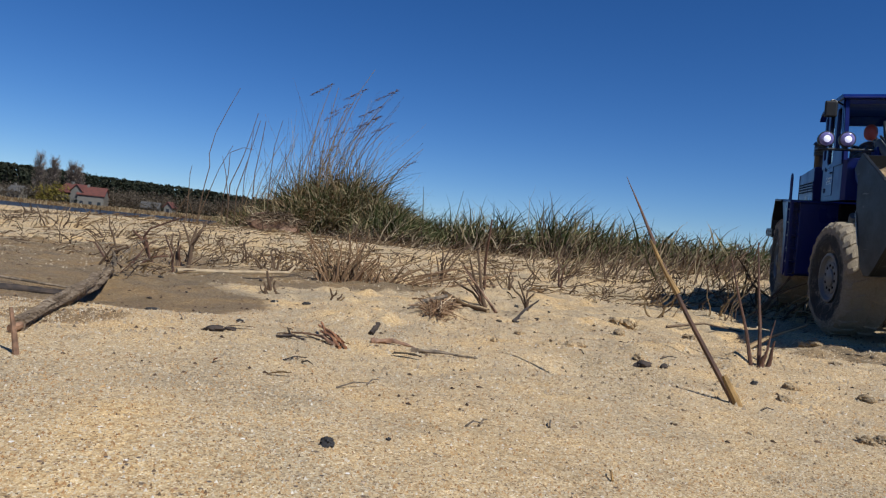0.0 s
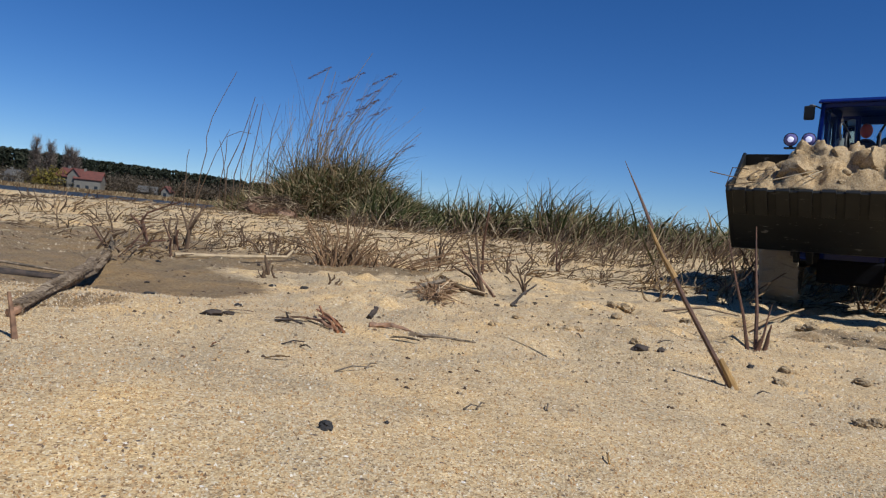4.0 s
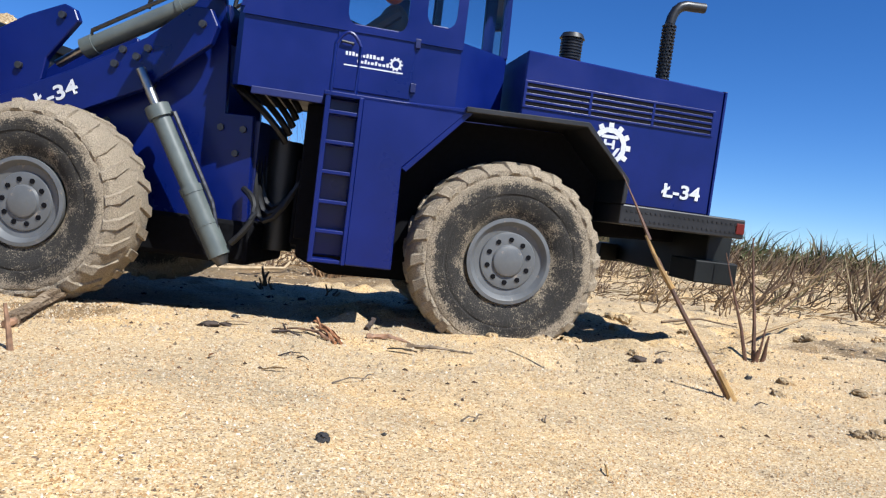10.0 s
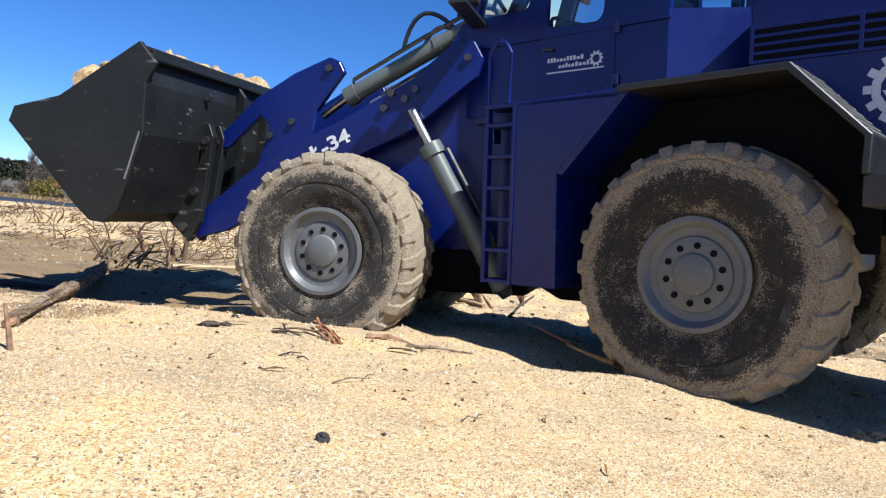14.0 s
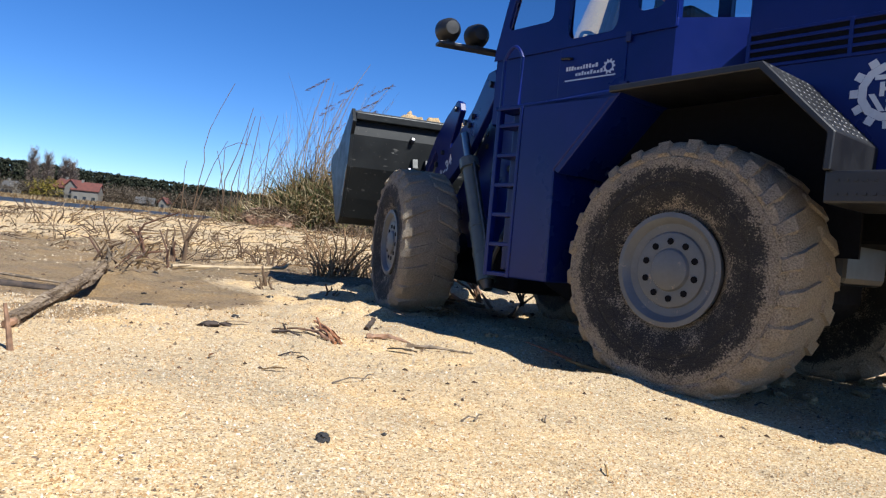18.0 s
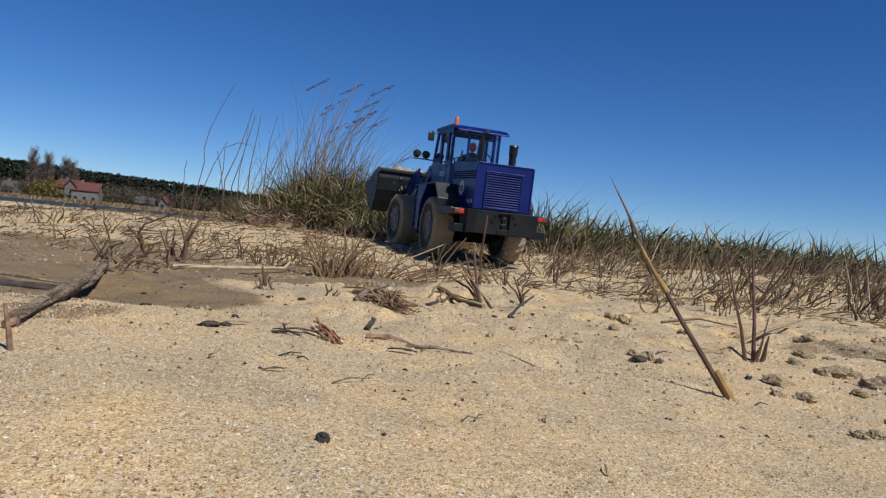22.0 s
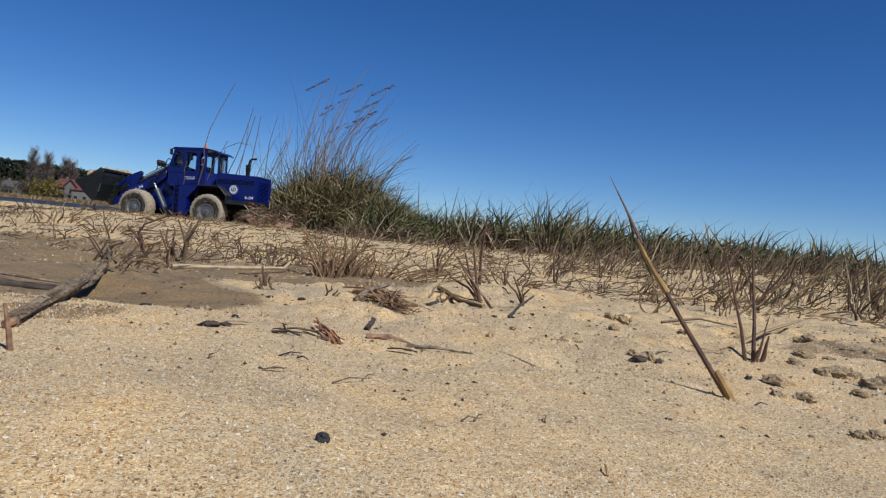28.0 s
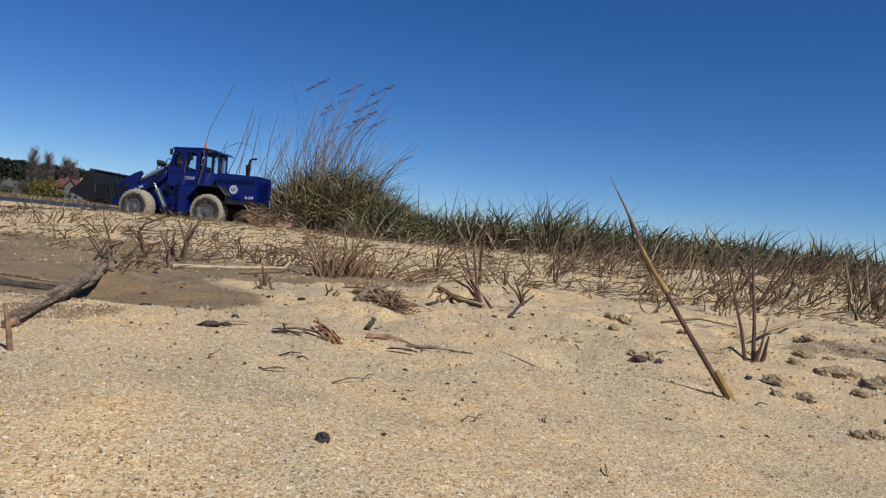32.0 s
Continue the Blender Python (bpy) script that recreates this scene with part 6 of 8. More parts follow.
def forked_plant(x, y, stems, r, seed):
    """A dead forked plant: each stem a run of sideways and upward steps from the common foot."""
    rs = random.Random(seed)
    thing = empty("stubble_clump", pose(x, y, ground_z(x, y)))
    tagged(thing, "forked bare dead plant stems standing in the sand", "dead plant", "stubble clumps")
    for run in stems:
        pts = [Vector((rs.uniform(-1, 1) * r, rs.uniform(-2, 2) * r, -0.006))]
        back = rs.uniform(-0.25, 0.25)
        for a, b in run:
            pts.append(Vector((a, back * b + rs.uniform(-0.004, 0.004), b)))
        fine = [pts[0]]
        for p, q in zip(pts, pts[1:]):
            fine += [p.lerp(q, 0.5) + Vector((rs.uniform(-0.0016, 0.0016), 0, rs.uniform(-0.001, 0.001))), q]
        V, F = [], []
        stalk(V, F, fine, r * rs.uniform(0.8, 1.15), 6, 0.5)
        as_part("stem", V, F, rs.choice((BROWN, BROWN, STEM)), thing)


forked_plant(-0.551, 1.340, (((-0.020, 0.032), (-0.030, 0.044), (-0.048, 0.058)), ((-0.011, 0.026), (-0.017, 0.048), (-0.006, 0.064), (0.023, 0.078), (0.060, 0.093)), ((-0.016, 0.038), (-0.022, 0.059)),), 0.0030, 61)
forked_plant(-0.510, 1.360, (((-0.007, 0.030), (-0.007, 0.054), (-0.016, 0.070)), ((-0.011, 0.023), (-0.022, 0.041), (-0.021, 0.061)), ((-0.001, 0.024), (0.002, 0.039)),), 0.0030, 62)
forked_plant(-0.483, 1.340, (((-0.000, 0.038), (0.007, 0.066), (0.019, 0.090)), ((-0.000, 0.028), (-0.009, 0.054), (-0.022, 0.082)), ((0.001, 0.044), (0.016, 0.064), (0.022, 0.075)), ((-0.004, 0.051), (0.001, 0.079)),), 0.0034, 63)
forked_plant(-0.614, 1.330, (((-0.011, 0.038), (-0.018, 0.062), (-0.024, 0.082)), ((-0.003, 0.012), (0.010, 0.024)),), 0.0026, 64)
forked_plant(-0.458, 1.200, (((-0.005, 0.023), (-0.015, 0.044), (-0.025, 0.063)), ((-0.003, 0.017), (0.000, 0.032)),), 0.0020, 65)
forked_plant(-0.447, 1.600, (((-0.005, 0.026), (-0.012, 0.051)), ((0.002, 0.021), (0.011, 0.037)),), 0.0024, 66)
forked_plant(-0.339, 1.420, (((-0.009, 0.024), (-0.015, 0.037), (-0.006, 0.042), (0.006, 0.035)), ((0.005, 0.019), (0.013, 0.031)),), 0.0028, 67)
forked_plant(0.062, 1.030, (((-0.018, 0.032), (-0.037, 0.057)), ((-0.015, 0.028), (-0.029, 0.068)), ((-0.009, 0.029), (-0.018, 0.081)), ((-0.020, 0.019), (-0.048, 0.032)), ((-0.011, 0.016), (-0.031, 0.039)),), 0.0026, 68)
forked_plant(0.068, 1.250, (((-0.001, 0.048), (0.001, 0.088), (0.003, 0.124)),), 0.0032, 69)
forked_plant(-0.009, 1.520, (((0.008, 0.043), (0.036, 0.079)), ((0.001, 0.037), (0.015, 0.074)), ((0.016, 0.032), (0.057, 0.090)), ((-0.007, 0.026), (-0.014, 0.053)), ((-0.001, 0.034), (-0.001, 0.065)),), 0.0028, 70)
forked_plant(0.120, 1.000, (((-0.012, 0.018), (-0.028, 0.034)), ((-0.007, 0.018), (-0.017, 0.039)), ((-0.003, 0.011), (-0.002, 0.027)), ((-0.001, 0.015), (0.006, 0.024)),), 0.0022, 71)
forked_plant(0.275, 1.700, (((-0.006, 0.043), (-0.011, 0.072)), ((0.001, 0.030), (0.009, 0.058)), ((0.005, 0.017), (0.026, 0.030)),), 0.0026, 72)
forked_plant(0.427, 1.900, (((-0.007, 0.037), (-0.016, 0.067)), ((0.004, 0.023), (0.016, 0.052)),), 0.0028, 73)
forked_plant(-0.243, 0.990, (((-0.000, 0.013), (-0.003, 0.027)), ((0.001, 0.010), (0.005, 0.020)),), 0.0030, 74)


def standing_shoots():
    """The slanting shoot close by and the pair behind it."""
    bx, by = 0.1979, 0.459
    base = Vector((bx, by, ground_z(bx, by) - 0.006))
    thing = empty("reed_shoot", Matrix.Translation(base))
    tagged(thing, "slanting brown reed shoot with a yellow leaf sheath in the sand", "reed shoot")
    tip = Vector((-0.0796, 0.0350, 0.1500))
    V, F = [], []
    stalk(V, F, [(0.0, 0, 0), tip * 0.18 + Vector((-0.002, 0, 0.0)), tip * 0.4 + Vector((-0.004, 0, 0)), tip * 0.62 + Vector((-0.004, 0, 0))], 0.0020, 8, 0.66)
    as_part("stem", V, F, STEM, thing)
    V, F = [], []
    stalk(V, F, [tip * q + Vector((-0.004 + w, 0, 0)) for q, w in ((0.49, 0.0004), (0.53, -0.0001), (0.58, -0.0007), (0.64, -0.0009), (0.72, -0.0002))], 0.0022, 8, 0.45)
    as_part("leaf_sheath", V, F, GOLD, thing, "yellow leaf sheath")
    V, F = [], []
    stalk(V, F, [tip * 0.7 + Vector((-0.003, 0, 0)), tip * 0.86 + Vector((-0.001, 0, 0)), tip], 0.0014, 6, 0.12)
    as_part("leaf_tip", V, F, STEM, thing, "dark pointed leaf tip")
    V, F = [], []
    stalk(V, F, [(0.0015, -0.001, -0.003), tip * 0.07 + Vector((0.0012, -0.001, 0)), tip * 0.16 + Vector((0.001, -0.001, 0))], 0.0034, 8, 0.6)
    as_part("foot_sheath", V, F, GOLD, thing, "pale sheath at the foot")
    for x, y, t, r in ((0.2835, 0.645, (-0.020, 0.02, 0.096), 0.0019), (0.2945, 0.655, (-0.003, 0.02, 0.113), 0.0022), (0.2985, 0.648, (0.004, -0.002, 0.024), 0.0026), (0.289, 0.643, (0.002, -0.004, 0.012), 0.0034), (0.2995, 0.66, (0.010, 0.004, 0.040), 0.0015)):
        V, F = [], []
        t = Vector(t)
        stalk(V, F, [(0, 0, -0.004), t * 0.3 + Vector((0.001, 0, 0)), t * 0.65, t], r, 7, 0.25)
        ob = as_part("young_shoot", V, F, STEM, None)
        ob.location = (x, y, ground_z(x, y))
        tagged(ob, "pointed red-brown shoot standing in the sand", "shoot", "pair of shoots")
    V, F = [], []
    stalk(V, F, [(0, 0, -0.004), (-0.003, 0, 0.014), (-0.006, 0, 0.027)], 0.0019, 7, 0.5)
    ob = as_part("young_shoot", V, F, FOLD, None)
    ob.location = (-0.2245, 0.38, ground_z(-0.2245, 0.38) - 0.002)
    tagged(ob, "short orange-brown stub standing in the sand", "shoot")
    return thing


reed_shoot = standing_shoots()


# ---- driftwood and small litter ----
def bent_log(name, pts, r, taper, mat, label, category, seed, n=14, bark=0.25):
    """A piece of driftwood with an uneven, split surface, in the world's space about its first point."""
    rs = random.Random(seed)
    P = [Vector(p) for p in pts]
    fine = []
    for a, b in zip(P, P[1:]):
        for k in range(16):
            fine.append(a.lerp(b, k / 16))
    fine.append(P[-1])
    bm = bmesh.new()
    rings = []
    for i, p in enumerate(fine):
        f = i / (len(fine) - 1)
        d = (fine[min(i + 1, len(fine) - 1)] - fine[max(i - 1, 0)]).normalized()
        q = d.to_track_quat("Z", "Y")
        rr = r * (taper[0] * (1 - f) + taper[1] * f)
        ring = []
        for k in range(n):
            a = 2 * math.pi * k / n
            w = rr * (1 + bark * noise.noise((math.cos(a) * 1.5 + seed, math.sin(a) * 1.5, f * 6)) + 0.5 * bark * noise.noise((math.cos(a) * 4, math.sin(a) * 4 + seed, f * 5)) + 0.5 * bark * noise.noise((math.cos(a) * 8, math.sin(a) * 8 + seed, f * 9)))
            ring.append(bm.verts.new(p - P[0] + q @ Vector((math.cos(a) * w, math.sin(a) * w, 0))))
        rings.append(ring)
    for a, b in zip(rings, rings[1:]):
        for k in range(n):
            bm.faces.new((a[k], a[(k + 1) % n], b[(k + 1) % n], b[k]))
    bm.faces.new(rings[0][::-1])
    bm.faces.new(rings[-1])
    ob = part(name, bm, mat, None, "", True)
    ob.location = P[0]
    return tagged(ob, label, category)


def g(x, y, dz=0.0):
    return (x, y, ground_z(x, y) + dz)


log = bent_log("driftwood_branch", [(-0.2565, 0.432, ground_z(-0.2565, 0.432) + 0.003), (-0.31, 0.575, 0.0115), (-0.372, 0.735, 0.006), (-0.427, 0.875, 0.0015), (-0.466, 0.985, 0.005)], 0.0056, (0.9, 1.6), DRIFT, "brown weathered driftwood branch lying on the damp sand", "driftwood", 3, 30, 0.5)
o = Vector(log.location)
V, F = [], []
stalk(V, F, [(-0.001, -0.006, -0.001), (0.0, -0.001, 0.0), (0.001, 0.003, 0.001)], 0.0028, 7, 0.9)
as_part("broken_end", V, F, FOLD, log, "pale splintered broken end")
rs = random.Random(91)
for k in range(26):
    a = Vector((-0.462 + rs.uniform(-0.015, 0.05), 0.99 + rs.uniform(-0.03, 0.04), 0.006 + rs.uniform(-0.005, 0.015)))
    d = Vector((rs.gauss(0.25, 0.7), rs.uniform(-0.6, 0.5), rs.uniform(-0.15, 0.9))).normalized() * rs.uniform(0.015, 0.06)
    V, F = [], []
    stalk(V, F, [a - o, a + d * 0.4 + Vector((0, 0, 0.006)) - o, a + d * 0.75 + Vector((rs.uniform(-0.01, 0.01), 0, 0.004)) - o, a + d - o], rs.uniform(0.0008, 0.0022), 5, 0.4)
    as_part("side_twig", V, F, rs.choice((WOOD, BROWN, STRAW, STEM)), log)
bent_log("driftwood_stick", [g(-0.56, 0.75, 0.000), g(-0.49, 0.775, 0.001), g(-0.425, 0.812, 0.0)], 0.0052, (1.2, 0.7), BARK, "dark wet stick half sunk in the sand", "stick", 5)
bent_log("driftwood_stick", [g(-0.58, 0.80, 0.007), g(-0.51, 0.815, 0.006), g(-0.44, 0.84, 0.004)], 0.0020, (1.1, 0.6), WOOD, "pale dry reed stick lying on the sand", "stick", 6)
bent_log("reed_cane", [g(-0.415, 1.10, 0.006), g(-0.35, 1.16, 0.008), g(-0.27, 1.23, 0.008), g(-0.262, 1.24, 0.02)], 0.0036, (1.0, 0.6), CANE, "long pale broken reed cane on the sand", "reed cane", 8, 8, 0.05)
bent_log("reed_cane", [g(-0.14, 1.33, 0.02), g(-0.06, 1.45, 0.05), g(-0.0, 1.5, 0.075)], 0.0024, (1.0, 0.5), STRAW, "pale dry cane leaning on the stubble", "reed cane", 9, 6, 0.05)
bent_log("reed_cane", [g(-0.0, 1.08, 0.006), g(0.03, 1.0, 0.004), g(0.06, 0.93, 0.004)], 0.0035, (1.2, 0.7), STRAW, "short dry cane on the sand", "reed cane", 10, 7, 0.2)
bent_log("reed_cane", [g(0.30, 0.95, 0.003), g(0.36, 0.98, 0.012), g(0.43, 1.02, 0.004)], 0.0018, (1.0, 0.6), BROWN, "thin brown twig on the sand", "twig", 12, 6, 0.1)
bent_log("reed_cane", [g(0.37, 0.86, 0.003), g(0.42, 0.91, 0.012), g(0.50, 0.98, 0.02)], 0.0034, (1.0, 0.4), STRAW, "pale dry stem lying on the sand", "twig", 13, 6, 0.1)


def lump(name, x, y, size, mat, label, category, seed, flat=0.7, sink=0.3, rz=0.0, long=1.0, group=""):
    bm = bmesh.new()
    bmesh.ops.create_icosphere(bm, subdivisions=3, radius=1.0)
    for v in bm.verts:
        k = 1 + 0.45 * noise.noise(v.co * 1.4 + Vector((seed * 3.1, 0, 0))) + 0.34 * noise.noise(v.co * 3.3 + Vector((0, seed, 0)))
        v.co = Vector((v.co.x * long, v.co.y, v.co.z * flat)) * size * k
    ob = part(name, bm, mat, None, "", True)
    ob.matrix_basis = pose(x, y, ground_z(x, y) + size * flat * (1 - 2 * sink), 0, 0, rz)
    return tagged(ob, label, category, group)


lump("pebble", -0.039, 0.273, 0.0026, STONE, "small dark angular pebble on the sand", "pebble", 2, 0.8, 0.15)
lump("pebble", 0.166, 0.575, 0.0052, BARK, "dark lump half buried in the sand", "pebble", 5, 0.6, 0.3, 20, 1.3)
lump("pebble", 0.181, 0.57, 0.003, BARK, "small dark lump half buried in the sand", "pebble", 6, 0.7, 0.25)
lump("pebble", -0.235, 0.69, 0.0022, STONE, "tiny dark pebble on damp sand", "pebble", 8)
lump("pebble", -0.165, 0.585, 0.0026, STONE, "tiny dark pebble on the sand", "pebble", 9)
lump("pebble", -0.017, 0.295, 0.0011, STONE, "tiny dark pebble on the sand", "pebble", 10)
rs = random.Random(77)
for i in range(46):
    x, y = rs.uniform(-0.45, 0.75), rs.uniform(0.5, 1.15)
    if x < -0.1 and y < 0.62:
        continue
    lump("pebble", x, y, rs.uniform(0.0011, 0.003), rs.choice((STONE, BARK, STONE, WOOD)), "tiny dark crumb of stone or bark on the sand", "pebble", 20 + i, rs.uniform(0.5, 0.9), 0.2, rs.uniform(0, 180), rs.uniform(1, 2.2), "dark crumbs")
# clotted sand; some of it is turned up by the wheels
TURNED = []
rs = random.Random(19)
for x, y, s in ((0.357, 0.628, 0.013), (0.372, 0.632, 0.008), (0.343, 0.625, 0.007), (0.259, 0.537, 0.009), (0.268, 0.542, 0.006), (0.335, 0.66, 0.007), (0.371, 0.714, 0.009), (0.351, 0.565, 0.009), (0.366, 0.57, 0.012), (0.245, 0.50, 0.006), (0.262, 0.495, 0.007), (0.245, 0.402, 0.005), (0.256, 0.405, 0.0055), (0.32, 0.53, 0.006),
                (0.177, 0.585, 0.008), (0.165, 0.59, 0.005), (0.12, 0.655, 0.007), (0.13, 0.66, 0.005), (0.243, 0.936, 0.011), (0.225, 0.93, 0.008), (0.30, 0.86, 0.009), (0.40, 0.72, 0.006), (-0.213, 0.655, 0.0065), (-0.187, 0.652, 0.006), (-0.157, 0.65, 0.005), (0.08, 0.72, 0.005), (0.2, 0.8, 0.007), (0.52, 0.74, 0.01), (0.29, 0.44, 0.005), (0.31, 0.40, 0.005), (0.05, 0.62, 0.005), (0.56, 0.66, 0.012), (0.45, 0.68, 0.009), (0.47, 0.9, 0.012), (0.6, 0.95, 0.013)):
    clod = lump("sand_clod", x, y, s * 0.8, SANDCLOD, "crumbly clod of damp sand on the beach", "sand clod", int(x * 900 + y * 70), 0.75, 0.36, x * 400, 1.25, "sand clods")
    for k in range(3):
        b = bmesh.new()
        bmesh.ops.create_icosphere(b, subdivisions=2, radius=1.0)
        r = s * rs.uniform(0.2, 0.42)
        off = Vector((rs.uniform(-1.1, 1.1) * s, rs.uniform(-0.9, 0.3) * s, rs.uniform(-0.2, 0.15) * s))
        for v in b.verts:
            v.co = v.co * r * (1 + 0.6 * noise.noise(v.co * 1.8 + off * 500)) + off
        part("crumb", b, SANDCLOD, clod, "", True)
    if x < -0.1 or (x > 0.15 and s > 0.0065 and y < 0.72):
        TURNED.append((clod, s))


def strip(x, y, length, width, rz, mat, label, curl=0.3, lift=0.3, seed=1, category="leaf"):
    """A curled scrap of leaf or bark."""
    rs = random.Random(seed)
    bm = bmesh.new()
    n = 8
    rows = []
    for i in range(n + 1):
        f = i / n
        w = width * (0.35 + 0.65 * math.sin(math.pi * min(0.95, f + 0.08)))
        z = length * lift * (4 * f * (1 - f)) * 0.12 + 0.0012
        rows.append([bm.verts.new((length * (f - 0.5), w * s, z + abs(s) * curl * width + 0.0006 * rs.random())) for s in (-0.5, -0.2, 0.2, 0.5)])
    for a, b in zip(rows, rows[1:]):
        for k in range(3):
            bm.faces.new((a[k], a[k + 1], b[k + 1], b[k]))
    r = bmesh.ops.solidify(bm, geom=bm.faces[:], thickness=0.0006)
    ob = part("leaf_scrap", bm, mat, None)
    ob.matrix_basis = pose(x, y, ground_z(x, y), rs.uniform(-15, 15), rs.uniform(-6, 6), rz)
    return tagged(ob, label, category)


strip(-0.079, 0.532, 0.040, 0.0048, -58, RUST, "curled rusty-orange dead leaf on the sand", 0.5, 0.5, 31)
strip(-0.086, 0.527, 0.034, 0.0034, -40, FOLD, "curled brown dead leaf on the sand", 0.5, 0.3, 32)
strip(-0.074, 0.518, 0.022, 0.003, -30, RUST, "thin rusty-orange leaf sliver on the sand", 0.5, 0.3, 33)
strip(-0.100, 0.528, 0.020, 0.004, 15, FOLD, "crumpled brown dead leaf on the sand", 0.6, 0.4, 34)
strip(-0.112, 0.520, 0.014, 0.004, -10, FOLD, "crumpled brown dead leaf on the sand", 0.6, 0.4, 35)
strip(-0.147, 0.527, 0.020, 0.0055, 12, FOLD, "flat brown leaf on the sand", 0.2, 0.3, 36)
lump("bark_scrap", -0.161, 0.510, 0.0046, BARK, "dark crumpled scrap of bark on the sand", "bark scrap", 33, 0.55, 0.2, 15, 1.6)
lump("bark_scrap", -0.153, 0.521, 0.0034, BARK, "dark crumpled scrap of bark on the sand", "bark scrap", 34, 0.5, 0.2, -20, 1.5)
for k, (x0, y0, z0, x1, y1) in enumerate(((-0.094, 0.552, 0.011, -0.066, 0.508), (-0.091, 0.545, 0.006, -0.070, 0.506), (-0.098, 0.536, 0.003, -0.074, 0.510), (-0.093, 0.556, 0.014, -0.084, 0.53))):
    bent_log("leaf_sliver", [g(x0, y0, z0 * 0.6), g((x0 + x1) / 2, (y0 + y1) / 2, z0 * 0.3 + 0.003), g(x1, y1, 0.001)], 0.0012, (0.7, 1.0), RUST if k != 2 else FOLD, "curled orange-brown dead leaf sliver on the sand", "leaf", 50 + k, 8, 0.5)
bent_log("bark_scrap", [g(-0.118, 0.514, 0.001), g(-0.107, 0.517, 0.003), g(-0.096, 0.514, 0.001)], 0.0012, (0.8, 0.6), BARK, "dark twisted scrap of bark on the sand", "bark scrap", 35, 8, 0.6)
bent_log("bark_scrap", [g(-0.108, 0.52, 0.001), g(-0.111, 0.518, 0.008)], 0.001, (1.0, 0.4), BARK, "upright splinter of bark on the sand", "bark scrap", 36, 6, 0.5)
bent_log("root_shred", [g(-0.052, 0.545, 0.001), g(-0.035, 0.55, 0.003), g(-0.018, 0.548, 0.001)], 0.0022, (1.0, 0.3), FOLD, "pale brown shred of root on the sand", "root", 41, 8, 0.7)
bent_log("root_shred", [g(-0.02, 0.535, 0.001), g(0.0, 0.532, 0.003), g(0.03, 0.528, 0.001)], 0.0018, (1.0, 0.3), WOOD, "pale brown shred of root on the sand", "root", 42, 8, 0.7)
bent_log("bark_scrap", [g(-0.058, 0.60, 0.001), g(-0.053, 0.612, 0.009)], 0.0026, (1.0, 0.7), BARK, "small black scrap of bark on the sand", "bark scrap", 37, 8, 0.6)
bent_log("bark_scrap", [g(-0.012, 0.90, 0.002), g(-0.0, 0.93, 0.006)], 0.003, (1.0, 0.7), BARK, "dark scrap of bark on the sand", "bark scrap", 38, 8, 0.6)
bent_log("bark_scrap", [g(0.091, 0.90, 0.001), g(0.105, 0.915, 0.012), g(0.125, 0.935, 0.026)], 0.0022, (1.0, 0.4), BARK, "dark splinter stuck in the sand", "bark scrap", 39, 8, 0.6)
bent_log("bark_scrap", [g(0.076, 0.995, 0.001), g(0.05, 1.02, 0.025), g(0.03, 1.03, 0.05)], 0.0022, (1.0, 0.4), FOLD, "dark splinter stuck in the sand", "bark scrap", 40, 8, 0.6)
strip(-0.022, 0.508, 0.022, 0.005, -15, WOOD, "dry leaf scrap on the sand", 0.5, 0.3, 7)
strip(-0.088, 0.40, 0.014, 0.0025, 14, STRAW, "pale straw scrap on the sand", 0.3, 0.3, 9, "straw")
strip(-0.128, 0.415, 0.008, 0.002, 75, RUST, "small upright rusty leaf scrap", 0.3, 0.9, 10)
for x, y, L, a, m in ((-0.045, 0.395, 0.022, 40, WOOD), (-0.036, 0.41, 0.012, 62, WOOD), (-0.09, 0.45, 0.016, 35, BARK), (-0.08, 0.44, 0.014, -50, BARK), (0.025, 0.345, 0.008, 60, WOOD), (0.02, 0.34, 0.008, 25, WOOD), (0.06, 0.36, 0.009, 80, WOOD), (0.21, 0.45, 0.009, 5, BARK), (0.075, 0.29, 0.010, 85, GOLD), (0.12, 0.6, 0.012, 100, BARK), (0.2, 0.62, 0.02, 30, BARK)):
    V, F = [], []
    d = Vector((math.cos(radians(a)), math.sin(radians(a)), 0)) * L
    stalk(V, F, [-d / 2 + Vector((0, 0, 0.0006)), Vector((0, 0, 0.003)), d / 2 + Vector((0, 0, 0.002))], 0.0006, 5, 0.5)
    ob = as_part("twig", V, F, m, None)
    ob.location = (x, y, ground_z(x, y))
    tagged(ob, "thin dry twig lying on the sand", "twig", "scattered twigs")


def root_clod():
    x0, y0 = -0.765, 3.12
    rs = random.Random(61)
    thing = lump("root_clod", x0, y0, 0.07, FOLD, "matted clod of dry roots on the sand crest", "root clod", 44, 0.8, 0.25, 0, 1.55)
    V, F = [], []
    for i in range(1100):
        a, f = rs.uniform(0, 2 * math.pi), math.sqrt(rs.random())
        x, y = 0.12 * f * math.cos(a), 0.08 * f * math.sin(a)
        z = 0.058 * math.sqrt(max(0.0, 1 - f * f))
        w = Vector((rs.uniform(-1, 1), rs.uniform(-1, 0.5), rs.uniform(-0.1, 0.5)))
        ribbon(V, F, (x, y, z), w, rs.uniform(0.03, 0.09), 0.003, Vector((0, 0, -0.5)), rs, 3)
    tagged(as_part("root_mat", V, F, LITTER, thing, "dry matted roots"), kind="stuff")


root_clod()


